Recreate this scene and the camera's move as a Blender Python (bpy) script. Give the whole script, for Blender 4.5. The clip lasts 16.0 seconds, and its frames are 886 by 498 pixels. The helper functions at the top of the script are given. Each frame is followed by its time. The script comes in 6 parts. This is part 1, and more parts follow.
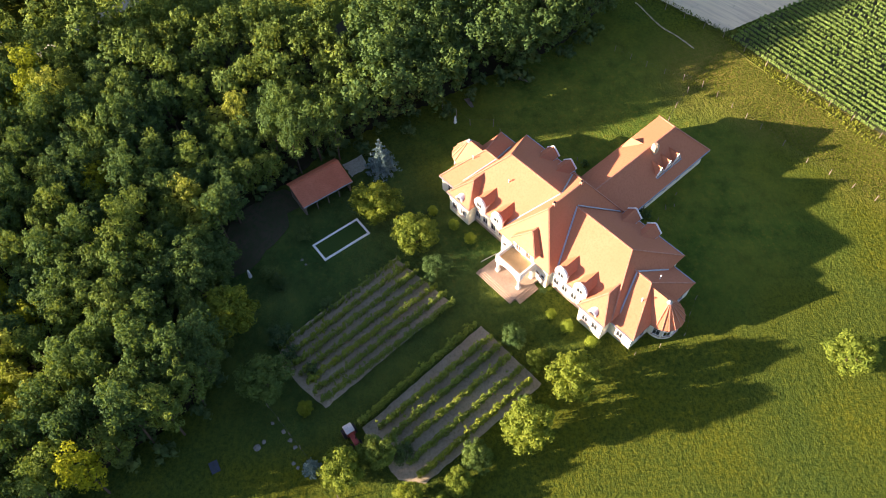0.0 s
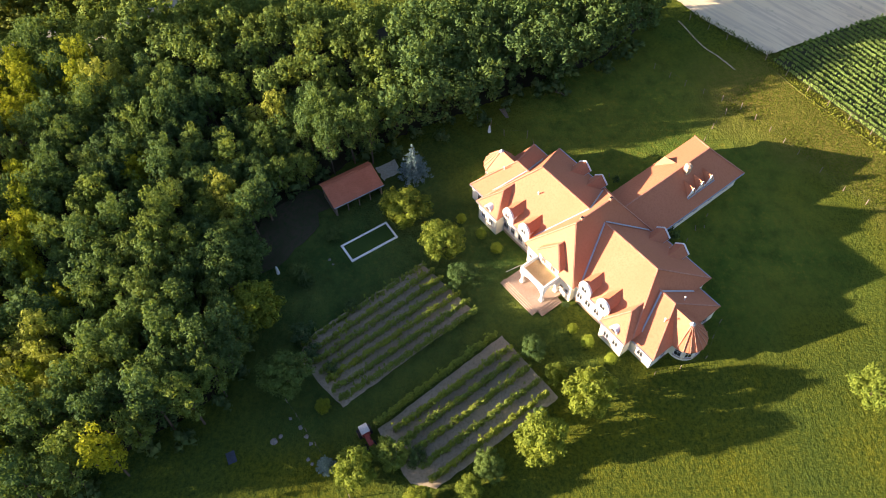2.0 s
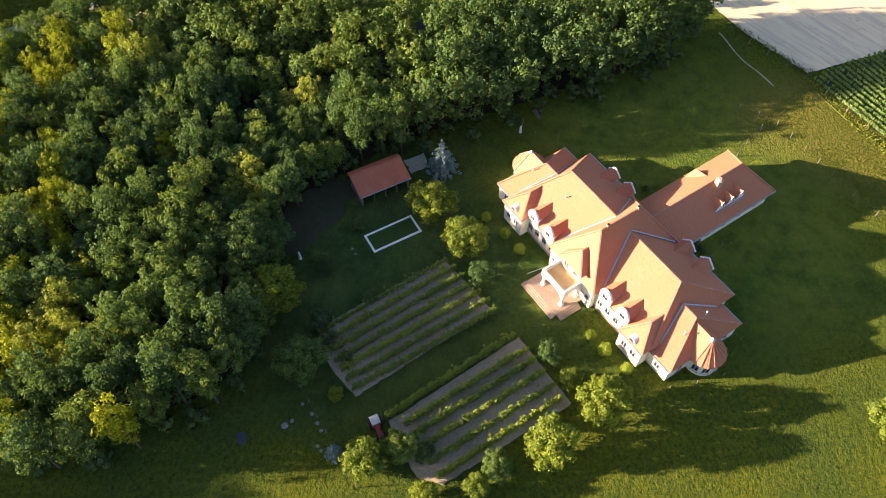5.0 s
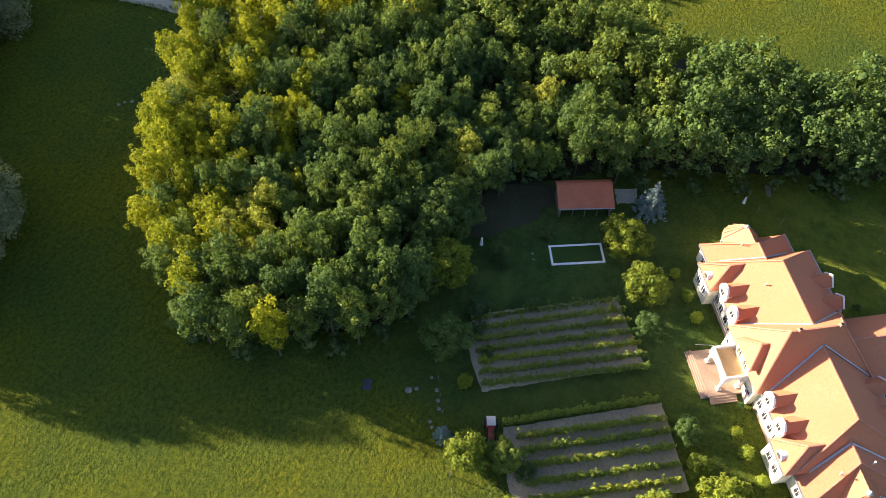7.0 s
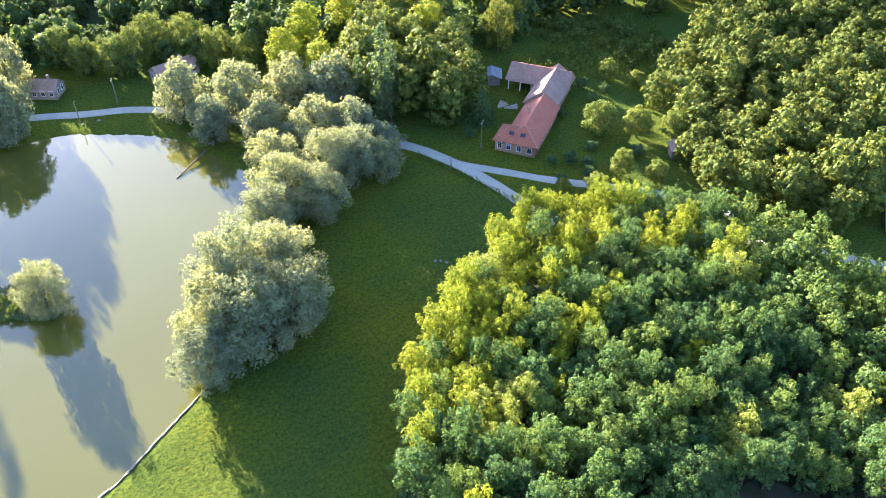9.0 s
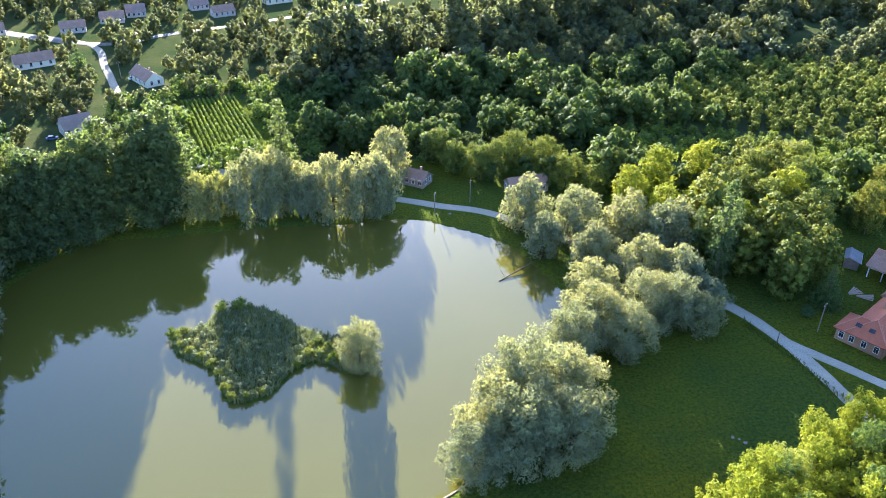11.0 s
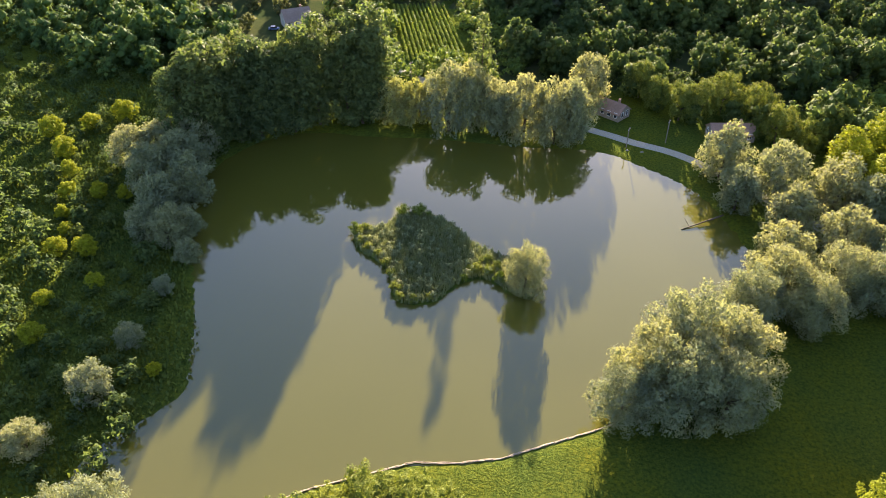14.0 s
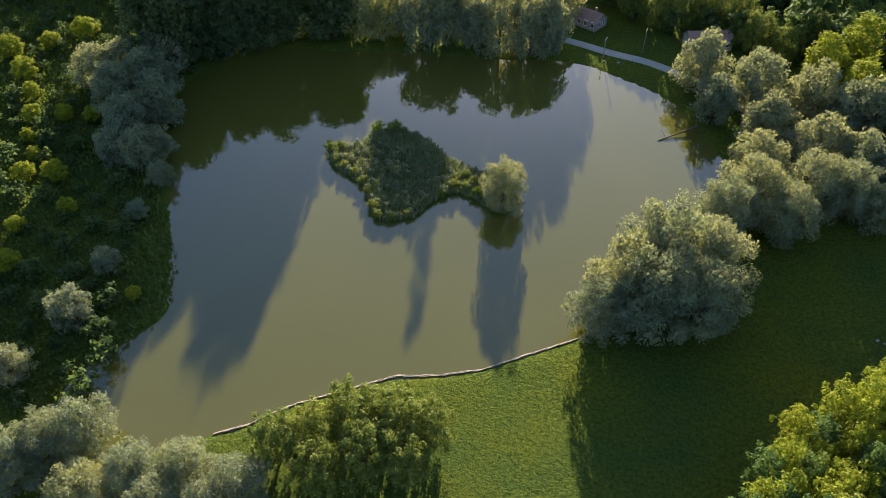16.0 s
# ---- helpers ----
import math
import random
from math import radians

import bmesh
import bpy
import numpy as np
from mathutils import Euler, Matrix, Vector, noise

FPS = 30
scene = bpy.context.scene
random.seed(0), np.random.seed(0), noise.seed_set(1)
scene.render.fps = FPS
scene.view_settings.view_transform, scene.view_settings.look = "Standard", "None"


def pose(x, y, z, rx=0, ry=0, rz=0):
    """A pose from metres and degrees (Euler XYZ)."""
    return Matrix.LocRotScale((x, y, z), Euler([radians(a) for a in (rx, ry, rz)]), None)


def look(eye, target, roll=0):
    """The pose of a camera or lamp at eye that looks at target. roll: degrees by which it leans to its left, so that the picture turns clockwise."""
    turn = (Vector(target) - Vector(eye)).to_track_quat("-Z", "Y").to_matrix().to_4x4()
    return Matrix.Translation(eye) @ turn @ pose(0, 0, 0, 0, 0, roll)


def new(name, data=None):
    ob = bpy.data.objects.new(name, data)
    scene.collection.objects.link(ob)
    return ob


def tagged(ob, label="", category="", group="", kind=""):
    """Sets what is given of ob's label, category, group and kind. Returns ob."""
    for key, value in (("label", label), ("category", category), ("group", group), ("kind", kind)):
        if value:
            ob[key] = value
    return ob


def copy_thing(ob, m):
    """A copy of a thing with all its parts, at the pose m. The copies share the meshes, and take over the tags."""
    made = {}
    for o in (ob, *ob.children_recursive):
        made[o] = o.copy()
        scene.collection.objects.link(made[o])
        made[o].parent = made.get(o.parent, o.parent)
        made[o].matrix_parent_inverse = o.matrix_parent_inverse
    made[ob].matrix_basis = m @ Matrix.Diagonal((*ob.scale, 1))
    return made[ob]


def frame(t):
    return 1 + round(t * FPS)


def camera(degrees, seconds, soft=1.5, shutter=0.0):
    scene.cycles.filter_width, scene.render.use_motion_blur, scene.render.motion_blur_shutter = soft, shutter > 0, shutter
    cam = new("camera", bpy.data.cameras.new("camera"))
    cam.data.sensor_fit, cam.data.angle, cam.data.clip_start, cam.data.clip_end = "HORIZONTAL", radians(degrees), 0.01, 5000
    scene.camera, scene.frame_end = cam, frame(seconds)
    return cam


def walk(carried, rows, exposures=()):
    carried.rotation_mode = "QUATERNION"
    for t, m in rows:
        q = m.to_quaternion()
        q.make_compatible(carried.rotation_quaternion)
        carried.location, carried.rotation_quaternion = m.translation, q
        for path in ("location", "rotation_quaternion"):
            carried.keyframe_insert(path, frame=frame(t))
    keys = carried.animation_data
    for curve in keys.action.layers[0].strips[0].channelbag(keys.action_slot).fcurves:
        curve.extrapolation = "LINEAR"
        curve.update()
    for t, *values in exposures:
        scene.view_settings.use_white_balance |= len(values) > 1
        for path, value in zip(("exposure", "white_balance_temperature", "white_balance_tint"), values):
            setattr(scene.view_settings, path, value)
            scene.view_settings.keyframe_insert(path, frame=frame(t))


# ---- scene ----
# exposure and white balance of the picture along the flight: seconds, stops, kelvin, tint
EXPOSURES = [(0.0, 2.27, 5950, 27), (5.5, 2.27, 5950, 27), (7.0, 2.32, 5850, 23), (8.0, 2.9, 5600, 23), (8.5, 3.45, 5250, 26), (9.0, 3.6, 4950, 27), (10.2, 3.5, 4950, 26), (12.3, 3.05, 4650, 24),
             (12.6, 3.05, 4800, 24), (13.0, 3.0, 5850, 28), (13.5, 2.9, 5850, 28), (14.5, 2.78, 5650, 27), (15.0, 2.78, 5550, 27), (15.5, 2.3, 5300, 27), (16.0, 2.05, 5200, 25)]
cam = camera(60.4, 16.0, soft=0.5)
walk(cam, [
    (0.0, pose(0.19, 0.86, 99.29, 34.02, 1.32, -93.40)),
    (0.5, pose(0.38, 0.88, 99.62, 34.30, 1.38, -89.35)),
    (1.0, pose(0.12, 0.53, 99.62, 34.50, 1.44, -86.82)),
    (1.5, pose(0.00, -0.03, 99.96, 34.56, 1.54, -87.81)),
    (2.0, pose(-0.10, -0.47, 100.19, 34.53, 1.59, -89.17)),
    (2.5, pose(-0.17, -0.75, 100.50, 34.37, 1.44, -89.46)),
    (3.0, pose(-0.37, -1.12, 100.63, 34.28, 1.35, -88.87)),
    (3.2, pose(-0.37, -1.12, 100.63, 34.24, 1.40, -88.95)),
    (5.3, pose(0.00, 0.00, 100.00, 34.38, 0.05, -82.64)),
    (5.5, pose(0.00, 0.00, 100.00, 34.48, -0.01, -80.48)),
    (6.0, pose(0.00, 0.00, 100.00, 34.50, -0.13, -74.71)),
    (6.5, pose(0.00, 0.00, 100.00, 34.55, -0.38, -68.10)),
    (7.0, pose(0.00, 0.00, 100.00, 34.72, -0.52, -59.82)),
    (7.5, pose(0.00, 0.00, 100.00, 34.59, -0.57, -50.88)),
    (8.0, pose(0.00, 0.00, 100.00, 34.67, -0.78, -41.31)),
    (8.5, pose(0.00, 0.00, 100.00, 42.80, -0.95, -34.43)),
    (9.0, pose(0.00, 0.00, 100.00, 50.33, -0.60, -30.05)),
    (9.5, pose(0.00, 0.00, 100.00, 51.98, -0.67, -22.72)),
    (10.0, pose(0.00, 0.00, 100.00, 52.18, -0.86, -13.62)),
    (10.2, pose(0.00, 0.00, 100.00, 52.15, -0.93, -10.14)),
    (12.3, pose(0, 0, 100, 74.27, -0.15, 0.26)),
    (12.5, pose(0, 0, 100, 73.70, 0.00, 0.00)),
    (13.0, pose(0, 0, 100, 59.29, -0.19, 1.57)),
    (13.5, pose(0, 0, 100, 54.53, -0.54, 9.16)),
    (14.0, pose(0, 0, 100, 53.99, -0.82, 13.80)),
    (14.5, pose(0, 0, 100, 53.95, -0.74, 12.82)),
    (15.0, pose(0.00, 0.00, 100.00, 53.95, -0.58, 11.23)),
    (15.5, pose(0.00, 0.00, 100.00, 51.98, -0.68, 11.03)),
    (16.0, pose(0, 0, 100, 47.75, -0.84, 11.66)),
], exposures=EXPOSURES)

# ------------------------------------------------------------------ light
SUN_AZ, SUN_EL = radians(7.5), radians(14.0)          # azimuth counted from +y towards -x
SUN_DIR = Vector((-math.sin(SUN_AZ) * math.cos(SUN_EL), math.cos(SUN_AZ) * math.cos(SUN_EL), math.sin(SUN_EL)))
world = bpy.data.worlds.new("sky")
scene.world = world
world.use_nodes = True
wn = world.node_tree
sky = wn.nodes.new("ShaderNodeTexSky")
sky.sky_type, sky.sun_disc = "NISHITA", False
sky.sun_elevation, sky.sun_rotation = SUN_EL, -SUN_AZ
sky.altitude, sky.air_density, sky.dust_density, sky.ozone_density = 100, 1.0, 1.1, 0.8
wn.links.new(sky.outputs[0], wn.nodes["Background"].inputs[0])
wn.nodes["Background"].inputs[1].default_value = 0.054
sun_data = bpy.data.lights.new("sun", "SUN")
sun_data.energy, sun_data.angle, sun_data.color = 5.0, radians(0.6), (1.0, 0.80, 0.50)
sun = new("sun", sun_data)
sun.matrix_world = look(SUN_DIR * 300, (0, 0, 0))


# ------------------------------------------------------------------ materials
def material(name, rough=0.8, spec=0.3, metal=0.0):
    m = bpy.data.materials.new(name)
    m.use_nodes = True
    b = m.node_tree.nodes["Principled BSDF"]
    b.inputs["Roughness"].default_value = rough
    b.inputs["Specular IOR Level"].default_value = spec
    b.inputs["Metallic"].default_value = metal
    return m, m.node_tree, b


def node(nt, kind, **inputs):
    n = nt.nodes.new(kind)
    for k, v in inputs.items():
        n.inputs[k].default_value = v
    return n


def noise_at(nt, scale, detail=4.0, rough=0.6, coords="Object"):
    tc = nt.nodes.new("ShaderNodeTexCoord")
    n = node(nt, "ShaderNodeTexNoise", Scale=scale, Detail=detail, Roughness=rough)
    nt.links.new(tc.outputs[coords], n.inputs["Vector"])
    return n.outputs[0]


def ramp(nt, fac, stops):
    r = nt.nodes.new("ShaderNodeValToRGB")
    e = r.color_ramp.elements
    while len(e) < len(stops):
        e.new(0.5)
    for el, (pos, col) in zip(e, stops):
        el.position, el.color = pos, (*col, 1)
    nt.links.new(fac, r.inputs[0])
    return r.outputs[0]


def mix(nt, fac, a, b, mode="MIX"):
    n = nt.nodes.new("ShaderNodeMix")
    n.data_type, n.blend_type = "RGBA", mode
    for sock, v in ((n.inputs[0], fac), (n.inputs[6], a), (n.inputs[7], b)):
        if isinstance(v, bpy.types.NodeSocket):
            nt.links.new(v, sock)
        elif isinstance(v, (int, float)):
            sock.default_value = v
        else:
            sock.default_value = (*v, 1)
    return n.outputs[2]


def bump(nt, bsdf, height, strength=0.5, distance=0.1):
    n = node(nt, "ShaderNodeBump", Strength=strength, Distance=distance)
    nt.links.new(height, n.inputs["Height"])
    nt.links.new(n.outputs[0], bsdf.inputs["Normal"])
    return n


def two_scale(name, c1, c2, c3, big=0.15, small=3.0, rough=0.85, spec=0.2, relief=0.4, depth=0.05, metal=0.0, coords="Object"):
    """A surface whose colour varies at a large and a small scale, with fine relief."""
    m, nt, b = material(name, rough, spec, metal)
    large = ramp(nt, noise_at(nt, big, 3, 0.6, coords), [(0.35, c1), (0.65, c2)])
    fine = noise_at(nt, small, 5, 0.65, coords)
    mask = ramp(nt, fine, [(0.45, (0, 0, 0)), (0.7, (1, 1, 1))])
    nt.links.new(mix(nt, mask, large, c3), b.inputs["Base Color"])
    if relief:
        bump(nt, b, fine, relief, depth)
    return m


def foliage(name, dark, light, through_light=0.32, tint=(1.4, 1.35, 0.5), vary=1.0, gloss=0.06, rough=0.75):
    """Leaves: each leaf, each bough and each plant of its own shade, some light passing through."""
    m, nt, b = material(name, rough, gloss)
    info = nt.nodes.new("ShaderNodeObjectInfo")
    geo = nt.nodes.new("ShaderNodeNewGeometry")
    leaf = mix(nt, geo.outputs["Random Per Island"], dark, light)
    v = vary
    tree = ramp(nt, info.outputs["Random"], [(0.0, (1 - 0.30 * v, 1 - 0.22 * v, 1.0)), (0.55, (1, 1, 1)), (0.85, (1 + 0.25 * v, 1 + 0.14 * v, 1.0)), (1.0, (1 + 0.45 * v, 1 + 0.28 * v, 0.95))])
    bough = ramp(nt, noise_at(nt, 0.16, 2, 0.5), [(0.3, (1 - 0.25 * v, 1 - 0.18 * v, 1.0)), (0.55, (1, 1, 1)), (0.75, (1 + 0.4 * v, 1 + 0.22 * v, 0.95))])
    col = mix(nt, 1.0, mix(nt, 1.0, leaf, tree, "MULTIPLY"), bough, "MULTIPLY")
    nt.links.new(col, b.inputs["Base Color"])
    tr = nt.nodes.new("ShaderNodeBsdfTranslucent")
    nt.links.new(mix(nt, 1.0, col, tint, "MULTIPLY"), tr.inputs["Color"])
    ms = nt.nodes.new("ShaderNodeMixShader")
    ms.inputs[0].default_value = through_light
    nt.links.new(b.outputs[0], ms.inputs[1])
    nt.links.new(tr.outputs[0], ms.inputs[2])
    nt.links.new(ms.outputs[0], nt.nodes["Material Output"].inputs["Surface"])
    return m




def grass_material():
    """Grassland: yellow-green meadow, darker green lawn round the house, a dry strip beside the crop."""
    m, nt, b = material("grass", 0.95, 0.0)
    tc = nt.nodes.new("ShaderNodeTexCoord")
    fine = noise_at(nt, 1.1, 6, 0.7)
    patch = noise_at(nt, 0.07, 4, 0.65)
    base = ramp(nt, noise_at(nt, 0.035, 3, 0.6), [(0.35, (0.058, 0.098, 0.021)), (0.65, (0.121, 0.134, 0.012))])
    base = mix(nt, ramp(nt, fine, [(0.42, (0, 0, 0)), (0.7, (1, 1, 1))]), base, (0.080, 0.112, 0.017))
    tussock = ramp(nt, noise_at(nt, 1.5, 6, 0.8), [(0.36, (0.45, 0.56, 0.7)), (0.5, (1, 1, 1)), (0.64, (1.45, 1.28, 1.0))])
    base = mix(nt, 1.0, base, tussock, "MULTIPLY")

    def near(centre, r0, r1, wobble):
        d = nt.nodes.new("ShaderNodeVectorMath")
        d.operation = "DISTANCE"
        nt.links.new(tc.outputs["Object"], d.inputs[0])
        d.inputs[1].default_value = centre
        s = nt.nodes.new("ShaderNodeMath")
        s.operation = "MULTIPLY_ADD"
        nt.links.new(patch, s.inputs[0])
        s.inputs[1].default_value = wobble
        nt.links.new(d.outputs["Value"], s.inputs[2])
        k = nt.nodes.new("ShaderNodeMath")
        k.operation = "DIVIDE"
        nt.links.new(s.outputs[0], k.inputs[0])
        k.inputs[1].default_value = 100.0
        return ramp(nt, k.outputs[0], [(r0 / 100, (1, 1, 1)), (r1 / 100, (0, 0, 0))])

    lawn = mix(nt, ramp(nt, patch, [(0.35, (0, 0, 0)), (0.65, (1, 1, 1))]), (0.045, 0.092, 0.024), (0.090, 0.134, 0.034))
    lawn = mix(nt, ramp(nt, fine, [(0.5, (0, 0, 0)), (0.8, (1, 1, 1))]), lawn, (0.118, 0.134, 0.032))
    lawn = mix(nt, 1.0, lawn, ramp(nt, noise_at(nt, 0.3, 5, 0.7), [(0.36, (0.7, 0.74, 0.8)), (0.5, (1, 1, 1)), (0.66, (1.3, 1.2, 1.1))]), "MULTIPLY")
    base = mix(nt, near((64, 16, 0), 26, 44, 20.0), base, lawn)
    pasture = mix(nt, 1.0, lawn, (1.8, 1.48, 0.9), "MULTIPLY")          # lawn behind the house, its colour brightened to lift the shade there
    for c, r0, r1 in (((92, -30, 0), 27, 44), ((72, -42, 0), 20, 36)):
        base = mix(nt, near(c, r0, r1, 20.0), base, pasture)
    dry = mix(nt, ramp(nt, fine, [(0.4, (0, 0, 0)), (0.6, (1, 1, 1))]), (0.215, 0.185, 0.040), (0.150, 0.160, 0.024))
    for c in ((103, -53, 0), (92, -65, 0), (79, -77, 0)):
        base = mix(nt, near(c, 12, 24, 18.0), base, dry)
    nt.links.new(base, b.inputs["Base Color"])
    bump(nt, b, noise_at(nt, 1.15, 6, 0.75), 1.0, 0.8)
    return m


GRASS = grass_material()
LAWN = two_scale("lawn", (0.028, 0.060, 0.013), (0.048, 0.084, 0.017), (0.038, 0.068, 0.014), 0.08, 1.6, 0.9, 0.12, 0.7, 0.12)
LITTER = two_scale("forest_floor", (0.028, 0.024, 0.013), (0.040, 0.034, 0.018), (0.022, 0.030, 0.010), 0.2, 2.0)
SOIL = two_scale("vineyard_soil", (0.365, 0.295, 0.195), (0.455, 0.375, 0.26), (0.255, 0.22, 0.13), 0.15, 2.5, 0.95, 0.1, 0.6, 0.08)


def sand_material():
    """Pale sandy soil, combed by tyre tracks that run along the crop's edge."""
    m, nt, b = material("sand", 0.95, 0.0)
    tc = nt.nodes.new("ShaderNodeTexCoord")
    mp = nt.nodes.new("ShaderNodeMapping")
    mp.vector_type = "TEXTURE"
    mp.inputs["Rotation"].default_value = (0, 0, radians(44))
    mp.inputs["Scale"].default_value = (14.0, 1.0, 1.0)
    nt.links.new(tc.outputs["Object"], mp.inputs["Vector"])
    comb = node(nt, "ShaderNodeTexNoise", Scale=0.9, Detail=5.0, Roughness=0.7)
    nt.links.new(mp.outputs[0], comb.inputs["Vector"])
    base = ramp(nt, noise_at(nt, 0.05, 3, 0.6), [(0.35, (0.74, 0.61, 0.375)), (0.65, (0.82, 0.69, 0.44))])
    base = mix(nt, ramp(nt, comb.outputs[0], [(0.42, (1, 1, 1)), (0.56, (0, 0, 0))]), base, (0.64, 0.525, 0.345))
    base = mix(nt, ramp(nt, noise_at(nt, 0.35, 5, 0.7), [(0.6, (0, 0, 0)), (0.72, (1, 1, 1))]), base, (0.42, 0.36, 0.22))
    nt.links.new(base, b.inputs["Base Color"])
    bump(nt, b, comb.outputs[0], 0.4, 0.06)
    return m


SAND = sand_material()
PATH_SAND = two_scale("trodden_sand", (0.34, 0.29, 0.17), (0.46, 0.39, 0.25), (0.14, 0.15, 0.05), 0.8, 1.2, 0.95, 0.0, 0.5, 0.05)
WORN_GRASS = two_scale("worn_grass", (0.12, 0.122, 0.030), (0.16, 0.150, 0.042), (0.09, 0.110, 0.018), 0.3, 2.0, 0.95, 0.0, 0.5, 0.05)
GRAVEL = two_scale("road_gravel", (0.37, 0.35, 0.27), (0.45, 0.425, 0.33), (0.29, 0.27, 0.20), 0.12, 3.0, 0.95, 0.0, 0.4, 0.03)
CROP_SOIL = two_scale("crop_soil", (0.06, 0.07, 0.03), (0.09, 0.09, 0.04), (0.05, 0.06, 0.02), 0.1, 2.0)
FIELD_A = two_scale("pasture", (0.065, 0.088, 0.034), (0.110, 0.120, 0.052), (0.085, 0.102, 0.042), 0.006, 0.05, 0.95, 0.017, 0.3, 0.5)
GARDENS = two_scale("village_gardens", (0.034, 0.056, 0.020), (0.070, 0.078, 0.030), (0.048, 0.064, 0.022), 0.05, 0.6, 0.95, 0.0, 0.5, 0.4)
FIELD_C = two_scale("green_field", (0.070, 0.115, 0.034), (0.10, 0.145, 0.045), (0.085, 0.125, 0.038), 0.01, 0.06, 0.95, 0.017, 0.3, 0.5)
FIELD_B = two_scale("stubble", (0.21, 0.17, 0.098), (0.26, 0.205, 0.12), (0.18, 0.145, 0.08), 0.02, 0.3, 0.95, 0.017, 0.3, 0.2)
TILE = two_scale("roof_tile", (0.455, 0.172, 0.084), (0.495, 0.192, 0.098), (0.425, 0.156, 0.076), 0.12, 3.0, 0.7, 0.25, 0.2, 0.02)
TILE_OLD = two_scale("old_roof_tile", (0.31, 0.195, 0.135), (0.40, 0.265, 0.19), (0.23, 0.155, 0.11), 0.4, 4.0, 0.85, 0.2, 0.5, 0.05)
CEMENT = two_scale("cement_sheet", (0.24, 0.25, 0.245), (0.31, 0.32, 0.31), (0.18, 0.185, 0.18), 0.5, 5.0, 0.9, 0.2, 0.4, 0.03)
TILE_GREY = two_scale("weathered_roof_tile", (0.27, 0.19, 0.15), (0.34, 0.25, 0.20), (0.20, 0.16, 0.13), 0.3, 4.0, 0.85, 0.2, 0.5, 0.05)
TILE_RED = two_scale("red_roof_tile", (0.39, 0.125, 0.062), (0.45, 0.152, 0.08), (0.32, 0.10, 0.052), 0.5, 5.0, 0.7, 0.3, 0.5, 0.04)
PLASTER = two_scale("cream_plaster", (0.78, 0.74, 0.58), (0.82, 0.79, 0.66), (0.74, 0.69, 0.52), 0.3, 4.0, 0.85, 0.2, 0.15, 0.01)
WHITE = two_scale("white_paint", (0.78, 0.77, 0.74), (0.82, 0.81, 0.78), (0.70, 0.69, 0.66), 0.5, 6.0, 0.6, 0.3, 0.1, 0.01)
STONE = two_scale("stone_paving", (0.34, 0.24, 0.17), (0.42, 0.31, 0.23), (0.28, 0.20, 0.15), 0.6, 5.0, 0.8, 0.3, 0.3, 0.02)
WOOD = two_scale("weathered_wood", (0.20, 0.16, 0.12), (0.28, 0.23, 0.18), (0.14, 0.11, 0.08), 0.8, 9.0, 0.85, 0.2, 0.3, 0.01)
BARK = two_scale("bark", (0.10, 0.075, 0.05), (0.15, 0.115, 0.08), (0.06, 0.045, 0.03), 0.8, 6.0, 0.9, 0.15, 0.8, 0.05)
ZINC = two_scale("zinc", (0.36, 0.39, 0.44), (0.44, 0.47, 0.52), (0.30, 0.33, 0.37), 0.6, 5.0, 0.45, 0.5, 0.1, 0.01, 0.6)
DARK = two_scale("dark_interior", (0.02, 0.02, 0.022), (0.03, 0.03, 0.03), (0.015, 0.015, 0.015), 0.6, 5.0)
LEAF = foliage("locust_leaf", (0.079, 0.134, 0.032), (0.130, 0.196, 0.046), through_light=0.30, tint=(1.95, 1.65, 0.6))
# on the wood's sunward edge this brighter leaf carries sunlight in its colour
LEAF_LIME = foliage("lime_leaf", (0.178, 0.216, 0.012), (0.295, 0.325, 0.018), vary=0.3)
# paler and greyer than the near leaves: distance haze put into the colour
LEAF_FAR = foliage("far_hazy_leaf", (0.094, 0.122, 0.060), (0.140, 0.166, 0.080), through_light=0.5, tint=(1.3, 1.25, 0.75), vary=0.7, gloss=0.06, rough=0.75)
LEAF_SLOPE = foliage("slope_leaf", (0.080, 0.122, 0.034), (0.150, 0.195, 0.052), through_light=0.5, tint=(1.35, 1.3, 0.7), vary=0.8, gloss=0.06, rough=0.75)
LEAF_MIXED = foliage("mixed_wood_leaf", (0.092, 0.128, 0.024), (0.165, 0.198, 0.036), tint=(1.7, 1.4, 0.45), vary=0.8)
LEAF_YELLOW = foliage("yellowing_leaf", (0.20, 0.235, 0.035), (0.33, 0.365, 0.060), vary=0.2)
LEAF_WILLOW = foliage("willow_leaf", (0.178, 0.214, 0.120), (0.250, 0.290, 0.166), through_light=0.40, tint=(1.35, 1.18, 0.55), vary=0.4)
LEAF_POPLAR = foliage("poplar_leaf", (0.080, 0.120, 0.044), (0.145, 0.190, 0.064), through_light=0.48, tint=(1.2, 1.15, 0.55), vary=0.7, gloss=0.1, rough=0.62)
LEAF_GARDEN = foliage("garden_leaf", (0.112, 0.162, 0.021), (0.206, 0.252, 0.030), tint=(1.5, 1.4, 0.45), vary=0.5)
LEAF_BALL = foliage("clipped_leaf", (0.17, 0.235, 0.022), (0.28, 0.345, 0.038), vary=0.2)
LEAF_WILLOW_SUNLIT = foliage("sunlit_willow_leaf", (0.205, 0.222, 0.080), (0.31, 0.325, 0.125), through_light=0.33, vary=0.35)
LEAF_BANK = foliage("bank_leaf", (0.120, 0.154, 0.028), (0.222, 0.252, 0.046), vary=0.4)
LEAF_SPRUCE = foliage("spruce_needle", (0.13, 0.20, 0.178), (0.25, 0.335, 0.30), through_light=0.1, tint=(1, 1, 1), vary=0.2)
